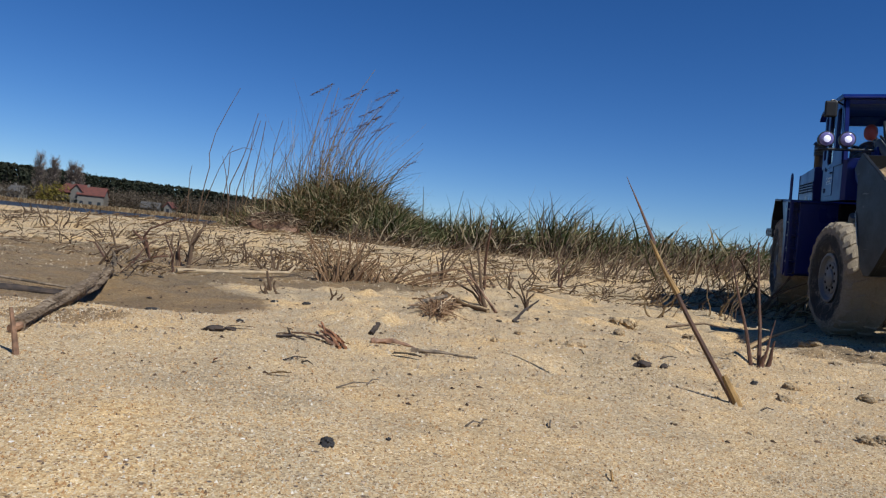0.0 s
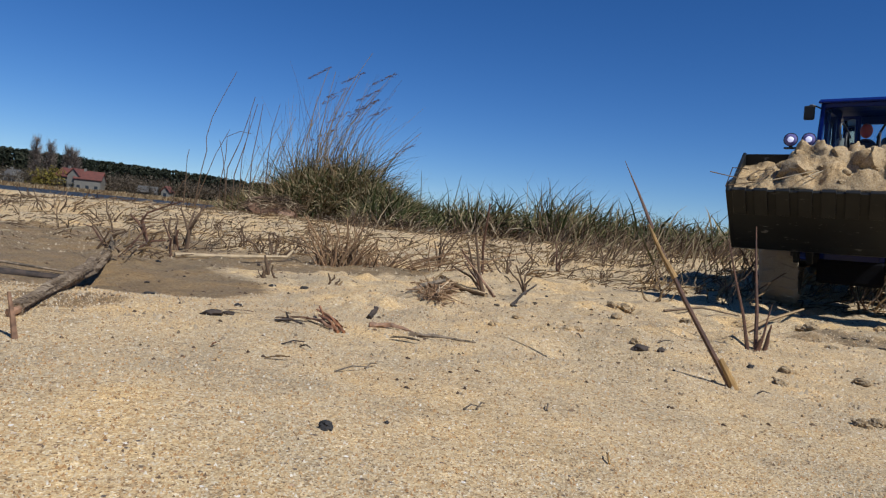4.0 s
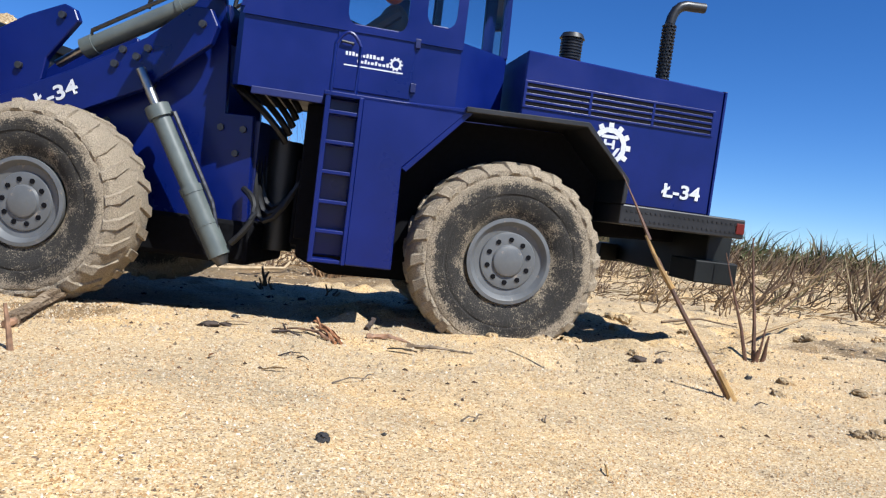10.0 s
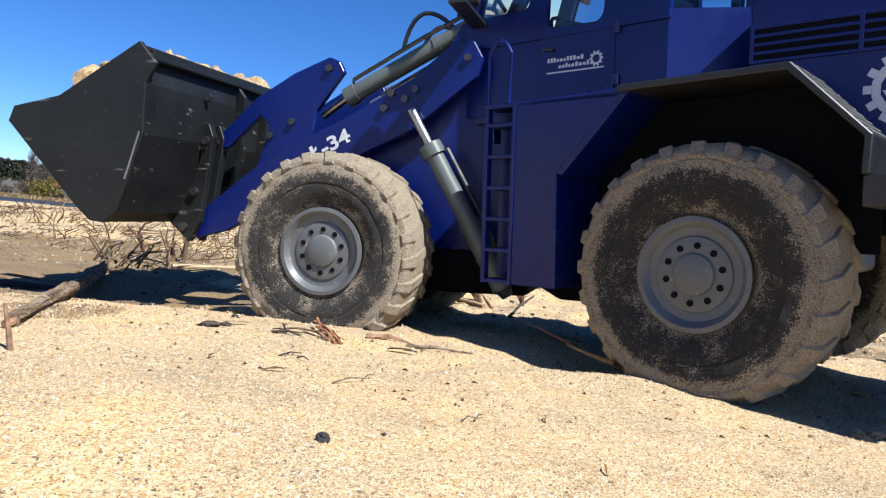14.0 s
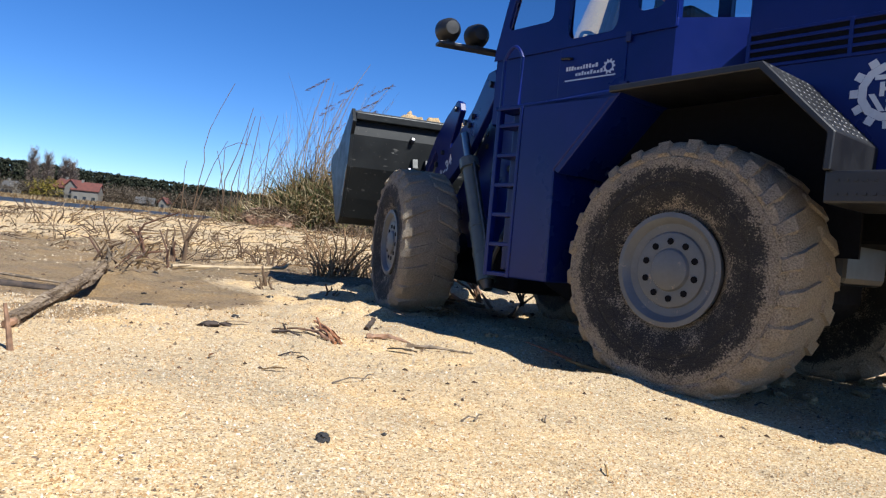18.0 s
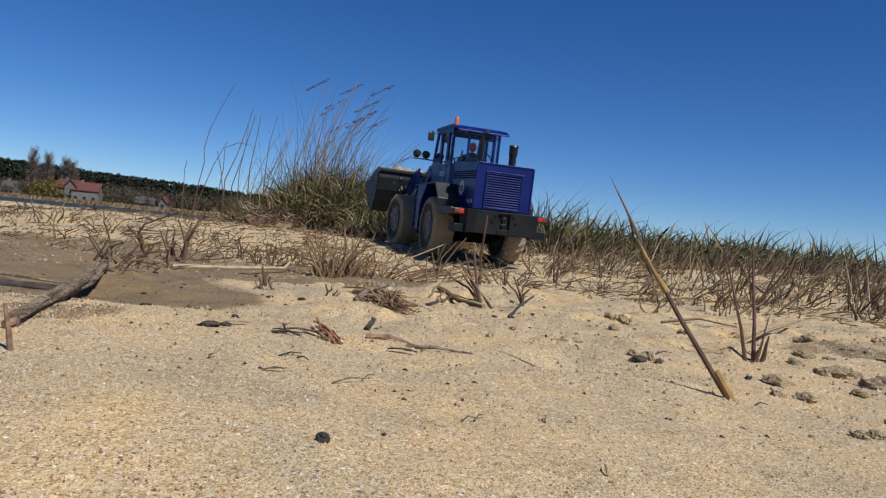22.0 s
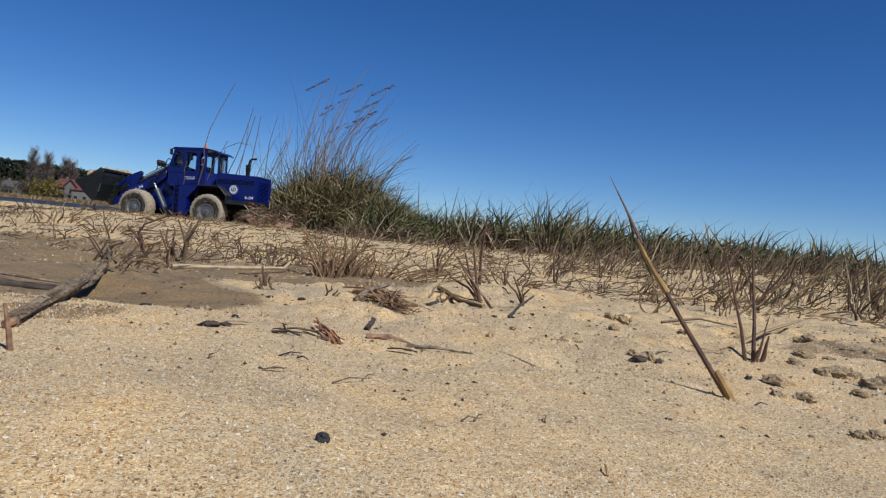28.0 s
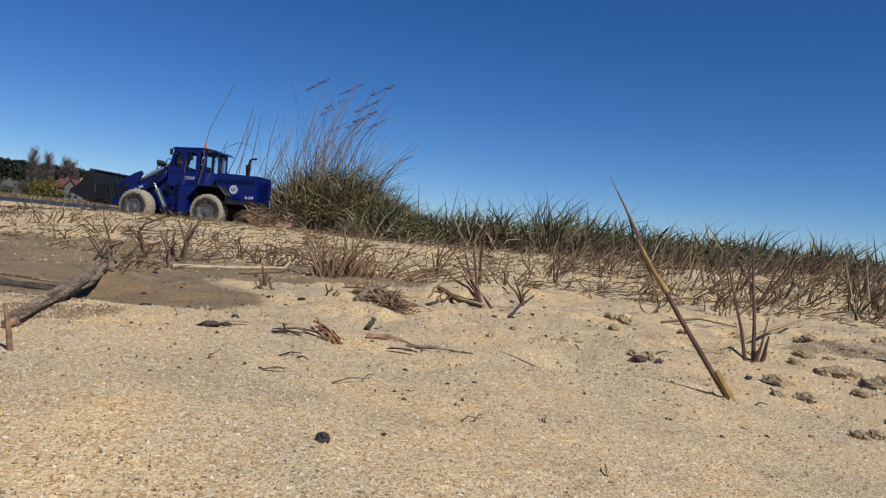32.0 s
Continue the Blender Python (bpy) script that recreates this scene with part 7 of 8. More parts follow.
def root_bundle():
    """A frayed bundle of dry roots lying before the orange stubble."""
    rs = random.Random(64)
    a, b = Vector(g(-0.105, 1.03, 0.016)), Vector(g(-0.035, 0.76, 0.002))
    thing = empty("root_bundle", Matrix.Translation(a))
    tagged(thing, "frayed bundle of dry brown roots on the sand", "roots")
    V, F = [], []
    for k in range(260):
        s0, s1 = rs.uniform(0, 0.7), rs.uniform(0.3, 1.0)
        if s1 < s0 + 0.15:
            continue
        w = 0.005 + 0.011 * rs.random()
        pts = []
        for q in range(5):
            p = a.lerp(b, s0 + (s1 - s0) * q / 4) + Vector((rs.gauss(0, w), rs.gauss(0, w), 0))
            p.z = ground_z(p.x, p.y) + max(0.001, 0.007 + rs.gauss(0, 0.006))
            pts.append(p - a)
        stalk(V, F, pts, rs.uniform(0.0005, 0.0013), 4, 0.4)
    tagged(as_part("root_mat", V, F, RUSTY, thing, "matted brown roots"), kind="stuff")
    V, F = [], []
    p = Vector(g(-0.10, 0.86, 0.002)) - a
    stalk(V, F, [p, p + Vector((0.012, 0.02, 0.012)), p + Vector((0.035, 0.05, 0.02))], 0.004, 6, 0.6)
    as_part("sheath", V, F, WOOD, thing, "grey dry leaf sheath")
    return thing


roots = root_bundle()


def loose_grains(n, seed, y0, span, small, large, name, mat, label):
    """Grains or crumbs lying loose on the sand near by."""
    r = np.random.RandomState(seed)
    y = y0 + span * r.rand(n) ** 1.25
    x = (r.rand(n) - 0.5) * 1.5 * y
    dry = ((x + 0.45) / 0.25) ** 2 + ((y - 0.83) / 0.20) ** 2 > 1.0
    x, y = x[dry], y[dry]
    n = len(x)
    u, v = (x + 2.2) / 0.005, y / 0.005
    i, j = u.astype(int), v.astype(int)
    u, v = u - i, v - j
    z = (GRID[j, i] * (1 - u) + GRID[j, i + 1] * u) * (1 - v) + (GRID[j + 1, i] * (1 - u) + GRID[j + 1, i + 1] * u) * v
    s = (small + large * r.rand(n) ** 3) * (0.8 + 0.5 * y)
    shape = np.array([(-1, -0.5, -0.3), (0.9, -0.8, -0.3), (0.1, 1.0, -0.3), (0.05, -0.1, 1.1)])
    a = r.rand(n) * 6.283
    c, sn = np.cos(a)[:, None], np.sin(a)[:, None]
    k = 0.75 + 0.5 * r.rand(n, 4)
    px = (shape[:, 0] * c - shape[:, 1] * sn) * k
    py = (shape[:, 0] * sn + shape[:, 1] * c) * k
    pz = shape[:, 2] * k
    co = np.stack([x[:, None] + px * s[:, None], y[:, None] + py * s[:, None], z[:, None] + pz * s[:, None]], -1).reshape(-1, 3)
    f = (np.arange(n)[:, None, None] * 4 + np.array([(0, 1, 3), (1, 2, 3), (2, 0, 3)])).reshape(-1, 3)
    me = bpy.data.meshes.new(name)
    me.vertices.add(len(co))
    me.vertices.foreach_set("co", co.ravel())
    me.loops.add(f.size)
    me.loops.foreach_set("vertex_index", f.ravel())
    me.polygons.add(len(f))
    me.polygons.foreach_set("loop_start", np.arange(0, f.size, 3))
    me.update(calc_edges=True)
    me.materials.append(mat)
    tagged(new(name, me), label, "sand grains", kind="stuff")


loose_grains(80000, 17, 0.17, 0.75, 0.00034, 0.00070, "sand_grains", GRIT, "coarse quartz grains lying loose on the sand")
loose_grains(15000, 18, 0.44, 1.5, 0.0004, 0.0017, "sand_crumbs", CRUMB, "small crumbs of sand scattered over the churned ground")


# ---- the far shore ----
FAR = plain("far_white_wall", (0.19, 0.175, 0.15), 0.8, spread=0.08, scale=0.6)
ROOFRED = plain("red_roof_tiles", (0.135, 0.042, 0.03), 0.8, spread=0.2, scale=1.2)
ROOFGREY = plain("grey_roof", (0.085, 0.08, 0.075), 0.8, spread=0.15, scale=1.2)
PANE = plain("dark_window", (0.03, 0.035, 0.045), 0.15, spread=0.1, scale=1.0)
PINE = blade_material("pine_green", ((0.0, (0.013, 0.018, 0.011)), (0.6, (0.024, 0.03, 0.017)), (1.0, (0.045, 0.046, 0.026))))
BARE = blade_material("bare_twigs", ((0.0, (0.046, 0.037, 0.026)), (0.6, (0.088, 0.069, 0.049)), (1.0, (0.15, 0.12, 0.088))))
POPLAR = blade_material("poplar_twigs", ((0.0, (0.12, 0.092, 0.078)), (1.0, (0.26, 0.21, 0.175))))
WILLOW = blade_material("budding_willow", ((0.0, (0.10, 0.085, 0.015)), (0.6, (0.19, 0.15, 0.025)), (1.0, (0.28, 0.22, 0.05))))
LIGHTBUSH = blade_material("pale_bush", ((0.0, (0.10, 0.09, 0.075)), (1.0, (0.24, 0.22, 0.19))))


def tuft_quads(V, F, c, r, count, size, rs, squash=1.0):
    """A loose cluster of small leaf sprays."""
    for i in range(count):
        d = Vector((rs.gauss(0, 1), rs.gauss(0, 1), rs.gauss(0, 1) * squash))
        p = c + d.normalized() * r * rs.random() ** 0.4
        a = Vector((rs.uniform(-1, 1), rs.uniform(-1, 1), rs.uniform(-1, 1))).normalized() * size * rs.uniform(0.5, 1.2)
        b = a.cross(Vector((rs.uniform(-1, 1), rs.uniform(-1, 1), rs.uniform(-1, 1)))).normalized() * a.length * 0.7
        n0 = len(V)
        V.extend((tuple(p - a), tuple(p + b), tuple(p + a), tuple(p - b * 0.8)))
        F.append((n0, n0 + 1, n0 + 2, n0 + 3))


def bare_tree(V, F, base, h, spread, rs, upright=0.6, depth=3):
    def grow(p, d, length, r, level):
        q = p + d * length
        stalk(V, F, [p, (p + q) / 2 + Vector((rs.uniform(-1, 1), rs.uniform(-1, 1), 0)) * length * 0.05, q], r, 3, 0.6)
        if level == 0:
            return
        for k in range(3 if level > 1 else 4):
            e = (d + Vector((rs.uniform(-1, 1), rs.uniform(-1, 1), rs.uniform(-0.2, 0.6) + upright)) * spread).normalized()
            grow(p + d * length * rs.uniform(0.45, 1.0), e, length * rs.uniform(0.5, 0.75), r * 0.55, level - 1)
    grow(Vector(base), Vector((rs.uniform(-0.05, 0.05), 0, 1)), h * 0.42, h * 0.018, depth)


def far_woods():
    rs = random.Random(91)
    V, F, VB, FB, VT, FT = [], [], [], [], [], []
    for i in range(1300):
        x = rs.uniform(-290, -36)
        y = rs.uniform(262, 330)
        z = ground_z(x, y)
        k = y / 262
        h = (13.3 - 0.045 * (x / k + 165)) * k * rs.uniform(0.86, 1.0) - z
        stalk(VT, FT, [(x, y, z), (x, y, z + h * 0.75)], 0.22, 4, 0.5)
        for k in range(6):
            f = 0.12 + 0.88 * k / 5
            r = (1.9 - 1.1 * (f - 0.12)) * rs.uniform(0.8, 1.2)
            tuft_quads(V, F, Vector((x + rs.uniform(-0.6, 0.6), y + rs.uniform(-0.5, 0.5), z + h * f)), r, 21, 0.62, rs, 0.7)
    for i in range(640):
        x, y = rs.uniform(-270, -40), rs.uniform(240, 262)
        h = rs.uniform(5.0, 8.6) * (0.8 if x < -128 else 1.0)
        bare_tree(VB, FB, (x, y, ground_z(x, y)), h, 0.75, rs, 0.5, 3)
        tuft_quads(VB, FB, Vector((x, y, ground_z(x, y) + h * 0.55)), h * 0.40, 46, 0.36, rs)
    tagged(link_mesh("pine_wood", V, F, PINE), "dark pine wood along the far shore", "forest", kind="stuff")
    tagged(link_mesh("pine_trunks", VT, FT, BARK), "dark trunks of the far pine wood", "tree trunks", kind="stuff")
    tagged(link_mesh("bare_thicket", VB, FB, BARE), "brown leafless trees along the far shore", "trees", kind="stuff")
    V, F = [], []
    for i in range(15000):
        x, y = rs.uniform(-290, -40), rs.uniform(220.5, 231)
        z = ground_z(x, y)
        ribbon(V, F, (x, y, z - 0.1), Vector((rs.uniform(-0.3, 0.3), rs.uniform(-0.2, 0.2), 1)), rs.uniform(0.7, 1.4), 0.32, Vector((0.1, 0, -0.1)), rs, 2)
    tagged(link_mesh("reed_belt", V, F, STRAW), "pale dry reed belt along the far water's edge", "reeds", kind="stuff")


far_woods()


def poplar(x, y, h, seed):
    rs = random.Random(seed)
    thing = empty("poplar_tree", pose(x, y, ground_z(x, y)))
    tagged(thing, "tall narrow leafless poplar on the far shore", "tree", "poplars")
    V, F = [], []
    stalk(V, F, [(0, 0, -0.2), (0, 0, h * 0.5), (0.1, 0, h * 0.93)], 0.35, 6, 0.15)
    as_part("trunk", V, F, BARK, thing)
    V, F = [], []
    for i in range(420):
        z = h * rs.uniform(0.06, 0.9)
        a = rs.uniform(0, 2 * math.pi)
        r = 2.5 * math.sin(math.pi * (0.15 + 0.8 * z / h)) ** 0.7
        d = Vector((math.cos(a) * r, math.sin(a) * r, rs.uniform(1.6, 3.2)))
        stalk(V, F, [(0, 0, z), Vector((0, 0, z)) + d * 0.5 + Vector((math.cos(a), math.sin(a), 0)) * 0.2, Vector((0, 0, z)) + d], 0.055, 3, 0.3)
    for i in range(70):
        z = h * rs.uniform(0.1, 0.95)
        tuft_quads(V, F, Vector((0, 0, z)), 2.3 * math.sin(math.pi * (0.12 + 0.8 * z / h)), 11, 0.24, rs, 1.6)
    as_part("crown", V, F, POPLAR, thing)


for i, (px, h) in enumerate(((-141.2, 17.0), (-136.6, 15.6), (-130.8, 14.2), (-129.0, 13.4))):
    poplar(px, 242 + i * 0.7, h, 100 + i)


def bush(x, y, h, mat, label, seed, count=26):
    rs = random.Random(seed)
    thing = empty("shore_bush", pose(x, y, ground_z(x, y)))
    tagged(thing, label, "bush")
    V, F = [], []
    bare_tree(V, F, (0, 0, -0.1), h, 0.8, rs, 0.3, 2)
    as_part("limbs", V, F, BARK, thing)
    V, F = [], []
    for k in range(count):
        c = Vector((rs.gauss(0, h * 0.28), rs.gauss(0, h * 0.2), h * rs.uniform(0.2, 0.85)))
        tuft_quads(V, F, c, h * 0.16, 16, h * 0.045, rs)
    as_part("crown", V, F, mat, thing)


bush(-125.5, 236, 6.6, WILLOW, "yellow budding willow on the far shore", 1)
bush(-128.5, 237, 5.2, WILLOW, "yellow budding willow on the far shore", 2)
bush(-134.5, 234, 4.6, BARE, "brown leafless bush on the far shore", 3)
bush(-141, 235, 5.2, LIGHTBUSH, "pale grey bush on the far shore", 4)
bush(-124.5, 233, 2.6, PINE, "dark evergreen bush beside the house", 5)
bush(-122.4, 232, 3.4, PINE, "dark evergreen bush beside the house", 6)
bush(-99.5, 234, 4.2, LIGHTBUSH, "pale grey bush on the far shore", 7)
bush(-144.5, 233, 4.2, BARE, "brown leafless bush on the far shore", 9)
bush(-149, 234, 4.4, LIGHTBUSH, "pale grey bush on the far shore", 10)
bush(-131.5, 235, 5.6, WILLOW, "yellow budding willow on the far shore", 11)
bush(-137.5, 232, 5.0, BARE, "brown leafless bush on the far shore", 14, 40)
bush(-133.0, 231, 4.6, PINE, "dark evergreen bush on the far shore", 15, 34)
bush(-129.5, 231, 4.2, BARE, "brown leafless bush on the far shore", 16, 40)
bush(-126.8, 232, 3.6, PINE, "dark evergreen bush on the far shore", 17, 34)
bush(-111, 236, 5.5, BARE, "brown leafless bush on the far shore", 12)
bush(-107, 237, 6.0, BARE, "brown leafless bush on the far shore", 13)
bush(-128.8, 229.5, 7.4, WILLOW, "yellow budding willow on the far shore", 21, 46)
bush(-131.0, 229.0, 5.8, WILLOW, "yellow budding willow on the far shore", 22, 40)
bush(-126.2, 228.5, 3.6, BARE, "brown leafless bush on the far shore", 23, 40)
bush(-101.0, 230.0, 3.4, BARE, "brown leafless bush on the far shore", 24, 40)
bush(-96.4, 230.0, 3.8, BARE, "brown leafless bush on the far shore", 25, 40)
bush(-90, 233, 4.4, BARE, "brown leafless bush on the far shore", 8)


def house(x, y, w, d, wall_h, roof_h, rz, wall_mat, roof_mat, label, floors=2, cols=4, along=True, chimney=True):
    thing = empty("house", pose(x, y, ground_z(x, y) - 0.2, 0, 0, rz))
    tagged(thing, label, "house", "houses on the far shore")
    part("wall", box(-w / 2, w / 2, -d / 2, d / 2, 0, wall_h), wall_mat, thing)
    o = 0.35
    if along:
        prof = [(-d / 2 - o, wall_h - 0.15), (0, wall_h + roof_h), (d / 2 + o, wall_h - 0.15), (d / 2 + o, wall_h + 0.1), (0, wall_h + roof_h + 0.28), (-d / 2 - o, wall_h + 0.1)]
        bm = slab(prof, -w / 2 - o, w / 2 + o)
        bmesh.ops.rotate(bm, matrix=Matrix.Rotation(radians(90), 3, "Z"), verts=bm.verts)
        gab = slab([(-d / 2, wall_h), (d / 2, wall_h), (0, wall_h + roof_h - 0.05)], -w / 2 + 0.02, w / 2 - 0.02)
        bmesh.ops.rotate(gab, matrix=Matrix.Rotation(radians(90), 3, "Z"), verts=gab.verts)
    else:
        prof = [(-w / 2 - o, wall_h - 0.15), (0, wall_h + roof_h), (w / 2 + o, wall_h - 0.15), (w / 2 + o, wall_h + 0.1), (0, wall_h + roof_h + 0.28), (-w / 2 - o, wall_h + 0.1)]
        bm = slab(prof, -d / 2 - o, d / 2 + o)
        gab = slab([(-w / 2, wall_h), (w / 2, wall_h), (0, wall_h + roof_h - 0.05)], -d / 2 + 0.02, d / 2 - 0.02)
    part("gable", gab, wall_mat, thing)
    roof = part("roof", bm, roof_mat, thing)
    if chimney:
        part("chimney", box(-w * 0.2 - 0.35, -w * 0.2 + 0.35, -0.35, 0.35, wall_h + roof_h * 0.5, wall_h + roof_h + 1.0), wall_mat, roof)
    for f in range(floors):
        for c in range(cols):
            wx = (c + 0.5) / cols * w - w / 2
            z = 0.9 + f * 2.6
            if z + 1.2 < wall_h + (0 if along else roof_h * 0.4):
                part("window", box(wx - 0.5, wx + 0.5, -d / 2 - 0.06, -d / 2 + 0.05, z, z + 1.2), PANE, thing)


house(-118.8, 235.5, 8.0, 7.0, 4.1, 2.6, 14, FAR, ROOFRED, "white two-storey house with a red tiled roof", 1, 3)
house(-126.0, 238.5, 8.0, 7.5, 4.4, 2.8, -8, FAR, ROOFRED, "white house with a red tiled roof and chimney", 1, 3)
house(-122.6, 234.0, 3.6, 5.0, 5.0, 2.2, 4, FAR, ROOFRED, "white gabled house wing with a red roof", 1, 1, False, False)
house(-147.5, 241, 4.2, 4.5, 3.0, 1.9, 0, FAR, ROOFGREY, "white house with a grey roof on the far shore", 2, 3)
house(-135.5, 236, 3.5, 4.0, 2.4, 1.4, 0, FAR, ROOFRED, "small white house with a red roof", 1, 2)
house(-98.8, 234, 5.6, 4.5, 1.8, 1.8, 10, ROOFGREY, ROOFGREY, "low grey shed on the far shore", 1, 2, True, False)
house(-92.0, 233, 2.4, 4.0, 2.6, 1.6, 0, FAR, ROOFRED, "small white house with a red roof", 1, 1, False, False)


# ---- what moves ----
# seconds, x, y, z, heading, pitch, roll, steering angle of the front frame
LOADER_ROWS = (
    (0.0, 0.824, 1.459, 0.0364, 251.2, 3.9, 1.2, 10.4),
    (1.0, 0.921, 1.6298, 0.0314, 238.1, 3.9, -1.4, 11.9),
    (2.0, 0.9331, 1.6336, 0.0357, 237.0, 4.4, -1.5, 12.0),
    (3.0, 0.9663, 1.6462, 0.0408, 233.0, 4.5, -1.1, 13.4),
    (6.0, 0.8265, 1.2876, 0.0266, 229.4, 0.5, 5.2, -14.8),
    (6.5, 0.7427, 1.1608, 0.0115, 224.8, -1.0, 4.2, -17.7),
    (7.0, 0.6264, 1.1049, -0.0004, 221.5, -1.0, 1.9, -13.3),
    (7.5, 0.5461, 0.9965, 0.0008, 216.6, 0.9, -1.0, -21.8),
    (8.0, 0.4464, 0.9342, 0.0121, 209.6, 2.6, -3.2, -19.4),
    (9.0, 0.2348, 0.8335, 0.0032, 205.0, 1.8, -2.8, -24.1),
    (9.5, 0.1431, 0.7941, 0.0004, 200.3, 1.1, -3.5, -23.8),
    (10.0, 0.0279, 0.7657, -0.0034, 191.6, -1.24, -2.81, -16.7),
    (11.0, -0.1342, 0.7487, -0.0044, 168.0, 0.0, -1.3, -3.4),
    (12.0, -0.1374, 0.7469, -0.0044, 166.1, 0.2, -0.9, 0.8),
    (13.0, -0.002, 0.7103, -0.0021, 156.8, -1.8, -2.4, 27.2),
    (14.0, 0.26, 0.5698, 0.0063, 138.75, 1.74, -3.94, 25.4),
    (14.5, 0.3388, 0.4601, 0.0126, 127.3, 3.9, -2.4, 33.0),
    (16.5, 0.5474, 0.204, 0.0169, 129.0, 3.0, -1.0, 8.0),
    (17.0, 0.4859, 0.2435, 0.0201, 125.3, 3.25, -0.53, -4.3),
    (17.5, 0.3961, 0.4078, 0.018, 122.8, 1.9, -5.3, 0.6),
    (18.0, 0.2559, 0.5603, -0.0021, 130.3, 0.59, 0.07, -22.2),
    (18.5, 0.154, 0.7054, -0.007, 123.5, -2.7, -2.5, -19.6),
    (19.0, 0.0549, 0.8937, -0.0012, 112.1, 1.0, -1.5, -28.1),
    (20.0, 0.0231, 1.2980, -0.0050, 81.6, -0.7, 2.9, 0.5),
    (21.0, 0.082, 1.7064, 0.0024, 81.8, -3.2, 0.4, 8.2),
    (22.0, 0.0795, 2.1401, 0.0346, 107.1, -2.6, 0.4, 5.5),
    (23.0, -0.1029, 2.6244, 0.0521, 119.0, -3.3, -1.4, -0.8),
    (24.0, -0.3827, 2.9392, 0.0588, 130.5, 0.4, -3.8, 6.2),
    (25.0, -0.885, 3.46, 0.034, 159.5, 1.9, 2.0, -1.6),
    (28.0, -1.119, 3.5339, 0.0153, 170.3, 1.1, 1.2, -2.6),
    (32.0, -1.119, 3.5339, 0.0153, 170.3, 1.1, 1.2, -2.6),)
# seconds, roll of the bucket about its pin
BUCKET_ROWS = ((0, 0), (26.0, 0), (28.0, 4.0), (30.0, 20.0), (32.0, 24.0))


def between(rows, t, k):
    """The k-th number of the rows at t, eased through the rows without overshoot."""
    ts = [r[0] for r in rows]
    vs = [r[k] for r in rows]
    i = max(0, min(len(ts) - 2, int(np.searchsorted(ts, t, side="right")) - 1))

    def slope(j):
        if j <= 0 or j >= len(ts) - 1:
            return 0.0
        a, b = (vs[j] - vs[j - 1]) / (ts[j] - ts[j - 1]), (vs[j + 1] - vs[j]) / (ts[j + 1] - ts[j])
        return 0.0 if a * b <= 0 else 2 * a * b / (a + b)
    h = ts[i + 1] - ts[i]
    s = min(1, max(0, (t - ts[i]) / h))
    return ((2 * s ** 3 - 3 * s ** 2 + 1) * vs[i] + (s ** 3 - 2 * s ** 2 + s) * h * slope(i) + (-2 * s ** 3 + 3 * s ** 2) * vs[i + 1] + (s ** 3 - s ** 2) * h * slope(i + 1))


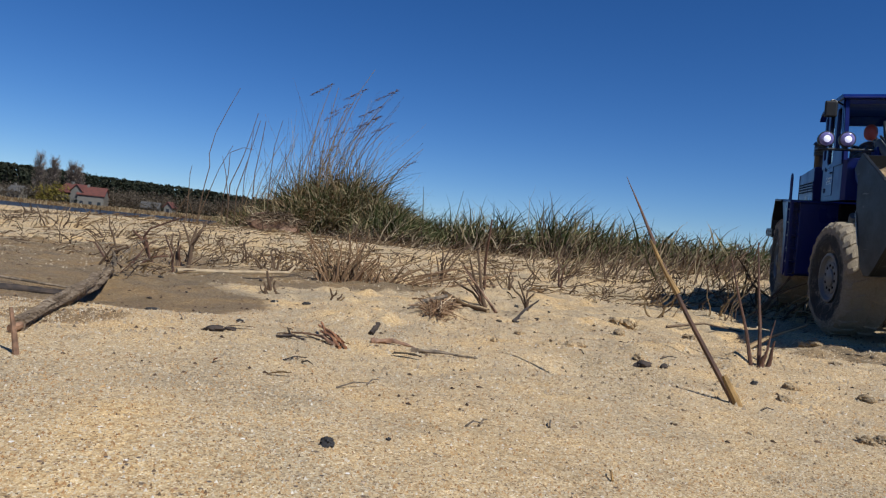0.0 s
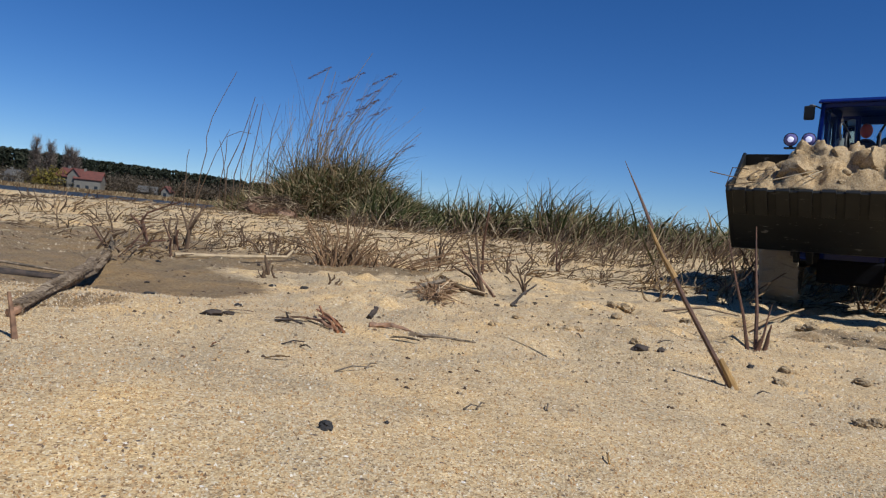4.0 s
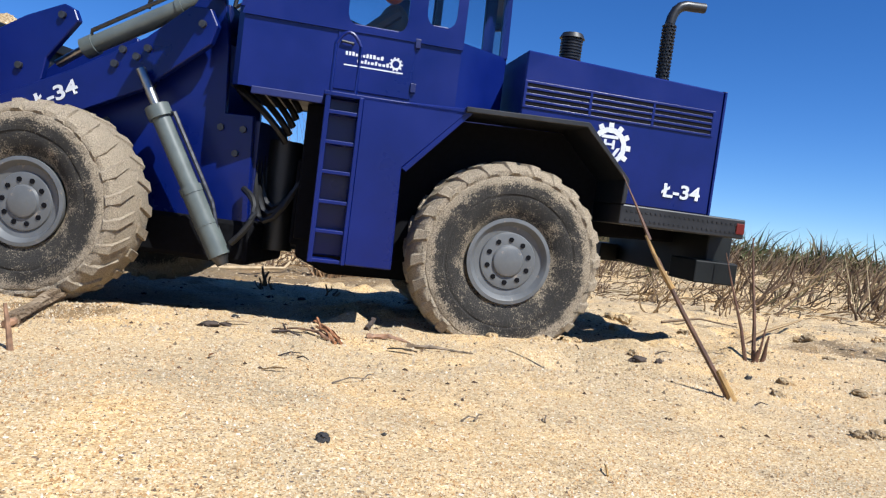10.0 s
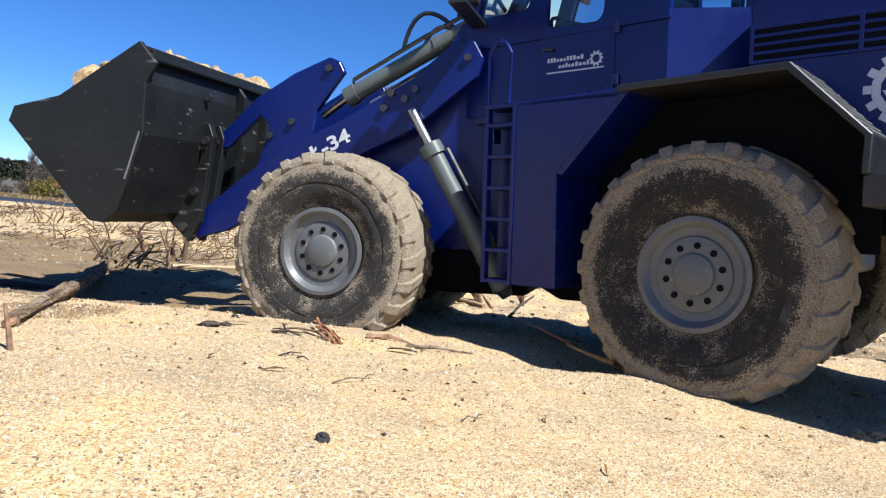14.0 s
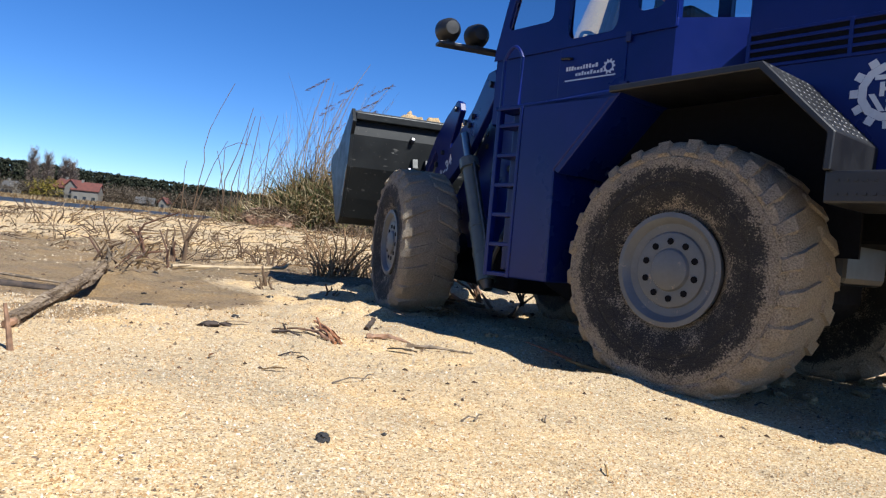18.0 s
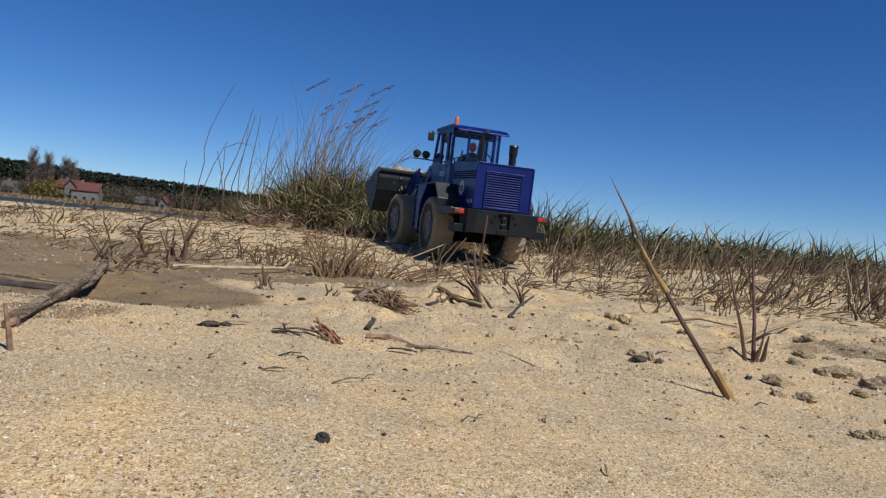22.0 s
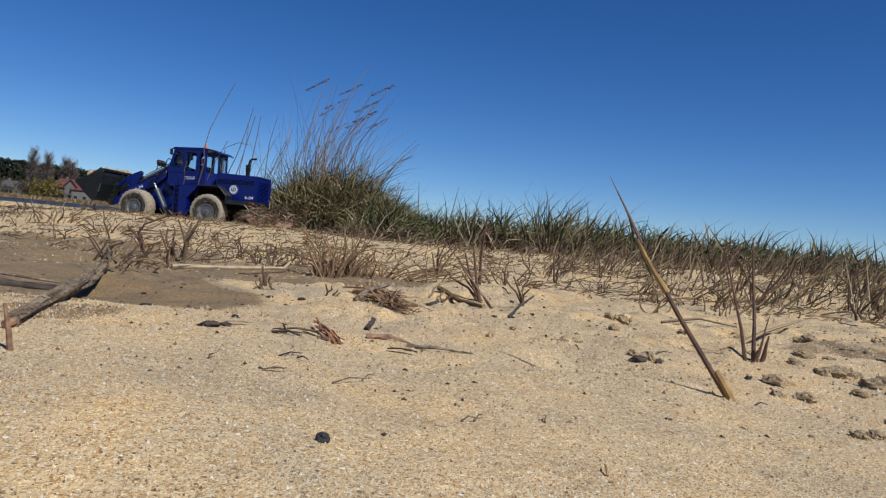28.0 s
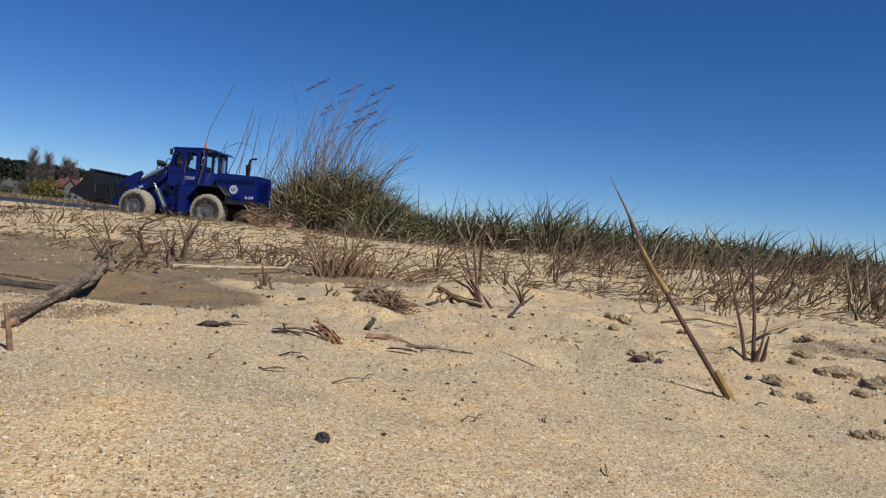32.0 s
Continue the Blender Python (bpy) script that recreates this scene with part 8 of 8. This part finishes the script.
def motions():
    times = [round(0.2 * k, 2) for k in range(161)]
    state = {t: [between(LOADER_ROWS, t, k) for k in range(1, 8)] for t in times}

    def body(t):
        x, y, z, yaw, pitch, roll, _ = state[t]
        return pose(x, y, z, roll, pitch, yaw)

    def front(t):
        return pose(PIVOT * U, 0, 0, 0, 0, state[t][6])

    def tilt(t):
        a = between(BUCKET_ROWS, t, 1)
        p = Vector((BUCKET_PIN[0] * U, 0, BUCKET_PIN[1] * U))
        return front(t) @ Matrix.Translation(p) @ pose(0, 0, 0, 0, a, 0) @ Matrix.Translation(-p)

    walk(loader, [(t, body(t)) for t in times])
    for ob in FRONT:
        walk(ob, [(t, tilt(t) if ob is bucket else front(t)) for t in times])
    walk(sand_load, [(t, body(t) @ tilt(t)) for t in times])
    # the shoot is run over and springs back
    up = Vector((-0.0796, 0.0350, 0.1500))
    flat = up.rotation_difference(Vector((-0.75, 0.66, 0.10))).to_matrix().to_4x4()
    side = up.rotation_difference(Vector((-0.1, 0.05, 0.14))).to_matrix().to_4x4()
    bent = up.rotation_difference(Vector((-0.0917, 0.0300, 0.1307))).to_matrix().to_4x4()
    late = up.rotation_difference(Vector((-0.0864, 0.0300, 0.1425))).to_matrix().to_4x4()
    foot = Matrix.Translation(reed_shoot.location.copy())
    still = Matrix()
    walk(reed_shoot, [(t, foot @ m) for t, m in ((0.0, still), (13.4, still), (13.7, side), (14.1, flat), (16.0, flat), (18.0, flat), (18.3, side), (18.7, bent), (20.0, bent), (22.0, late), (32.0, late))])
    # the front wheel drags the roots out of the stubble, and the tyres turn up damp clods
    home = roots.matrix_basis.copy()
    before = Matrix.Translation((0.10, 0.03, -0.004)) @ home @ pose(0, 0, 0, 0, 0, -14)
    walk(roots, [(0.0, before), (18.1, before), (18.7, home), (32.0, home)])
    for clod, size in TURNED:
        up_here = clod.matrix_basis.copy()
        under = Matrix.Translation((0.004, -0.002, -2.4 * size)) @ up_here @ pose(0, 0, 0, 70, 0, 20)
        t0 = 13.0 if up_here.translation.x < 0 else 17.2
        walk(clod, [(0.0, under), (t0, under), (t0 + 0.7, up_here), (32.0, up_here)])
    walk(driver, [(t, body(t)) for t in times])
    for ob, is_front, s in WHEELS:
        turn, rows, last = 0.0, [], None
        for t in times:
            hub = (front(t) @ Vector((AXLE * U, s * 0.655 * U, U / 2))) if is_front else Vector((0, s * 0.655 * U, U / 2))
            place = body(t) @ hub
            heading = radians(state[t][3] + (state[t][6] if is_front else 0))
            if last is not None:
                d = place - last
                turn += (d.x * math.cos(heading) + d.y * math.sin(heading)) / (U / 2)
            last = place
            m = Matrix.Translation(hub)
            if is_front:
                m = m @ pose(0, 0, 0, 0, 0, state[t][6])
            m = m @ Matrix.Rotation(turn, 4, "Y")
            if s < 0:
                m = m @ pose(0, 0, 0, 0, 0, 180)
            rows.append((t, m))
        walk(ob, rows)


motions()
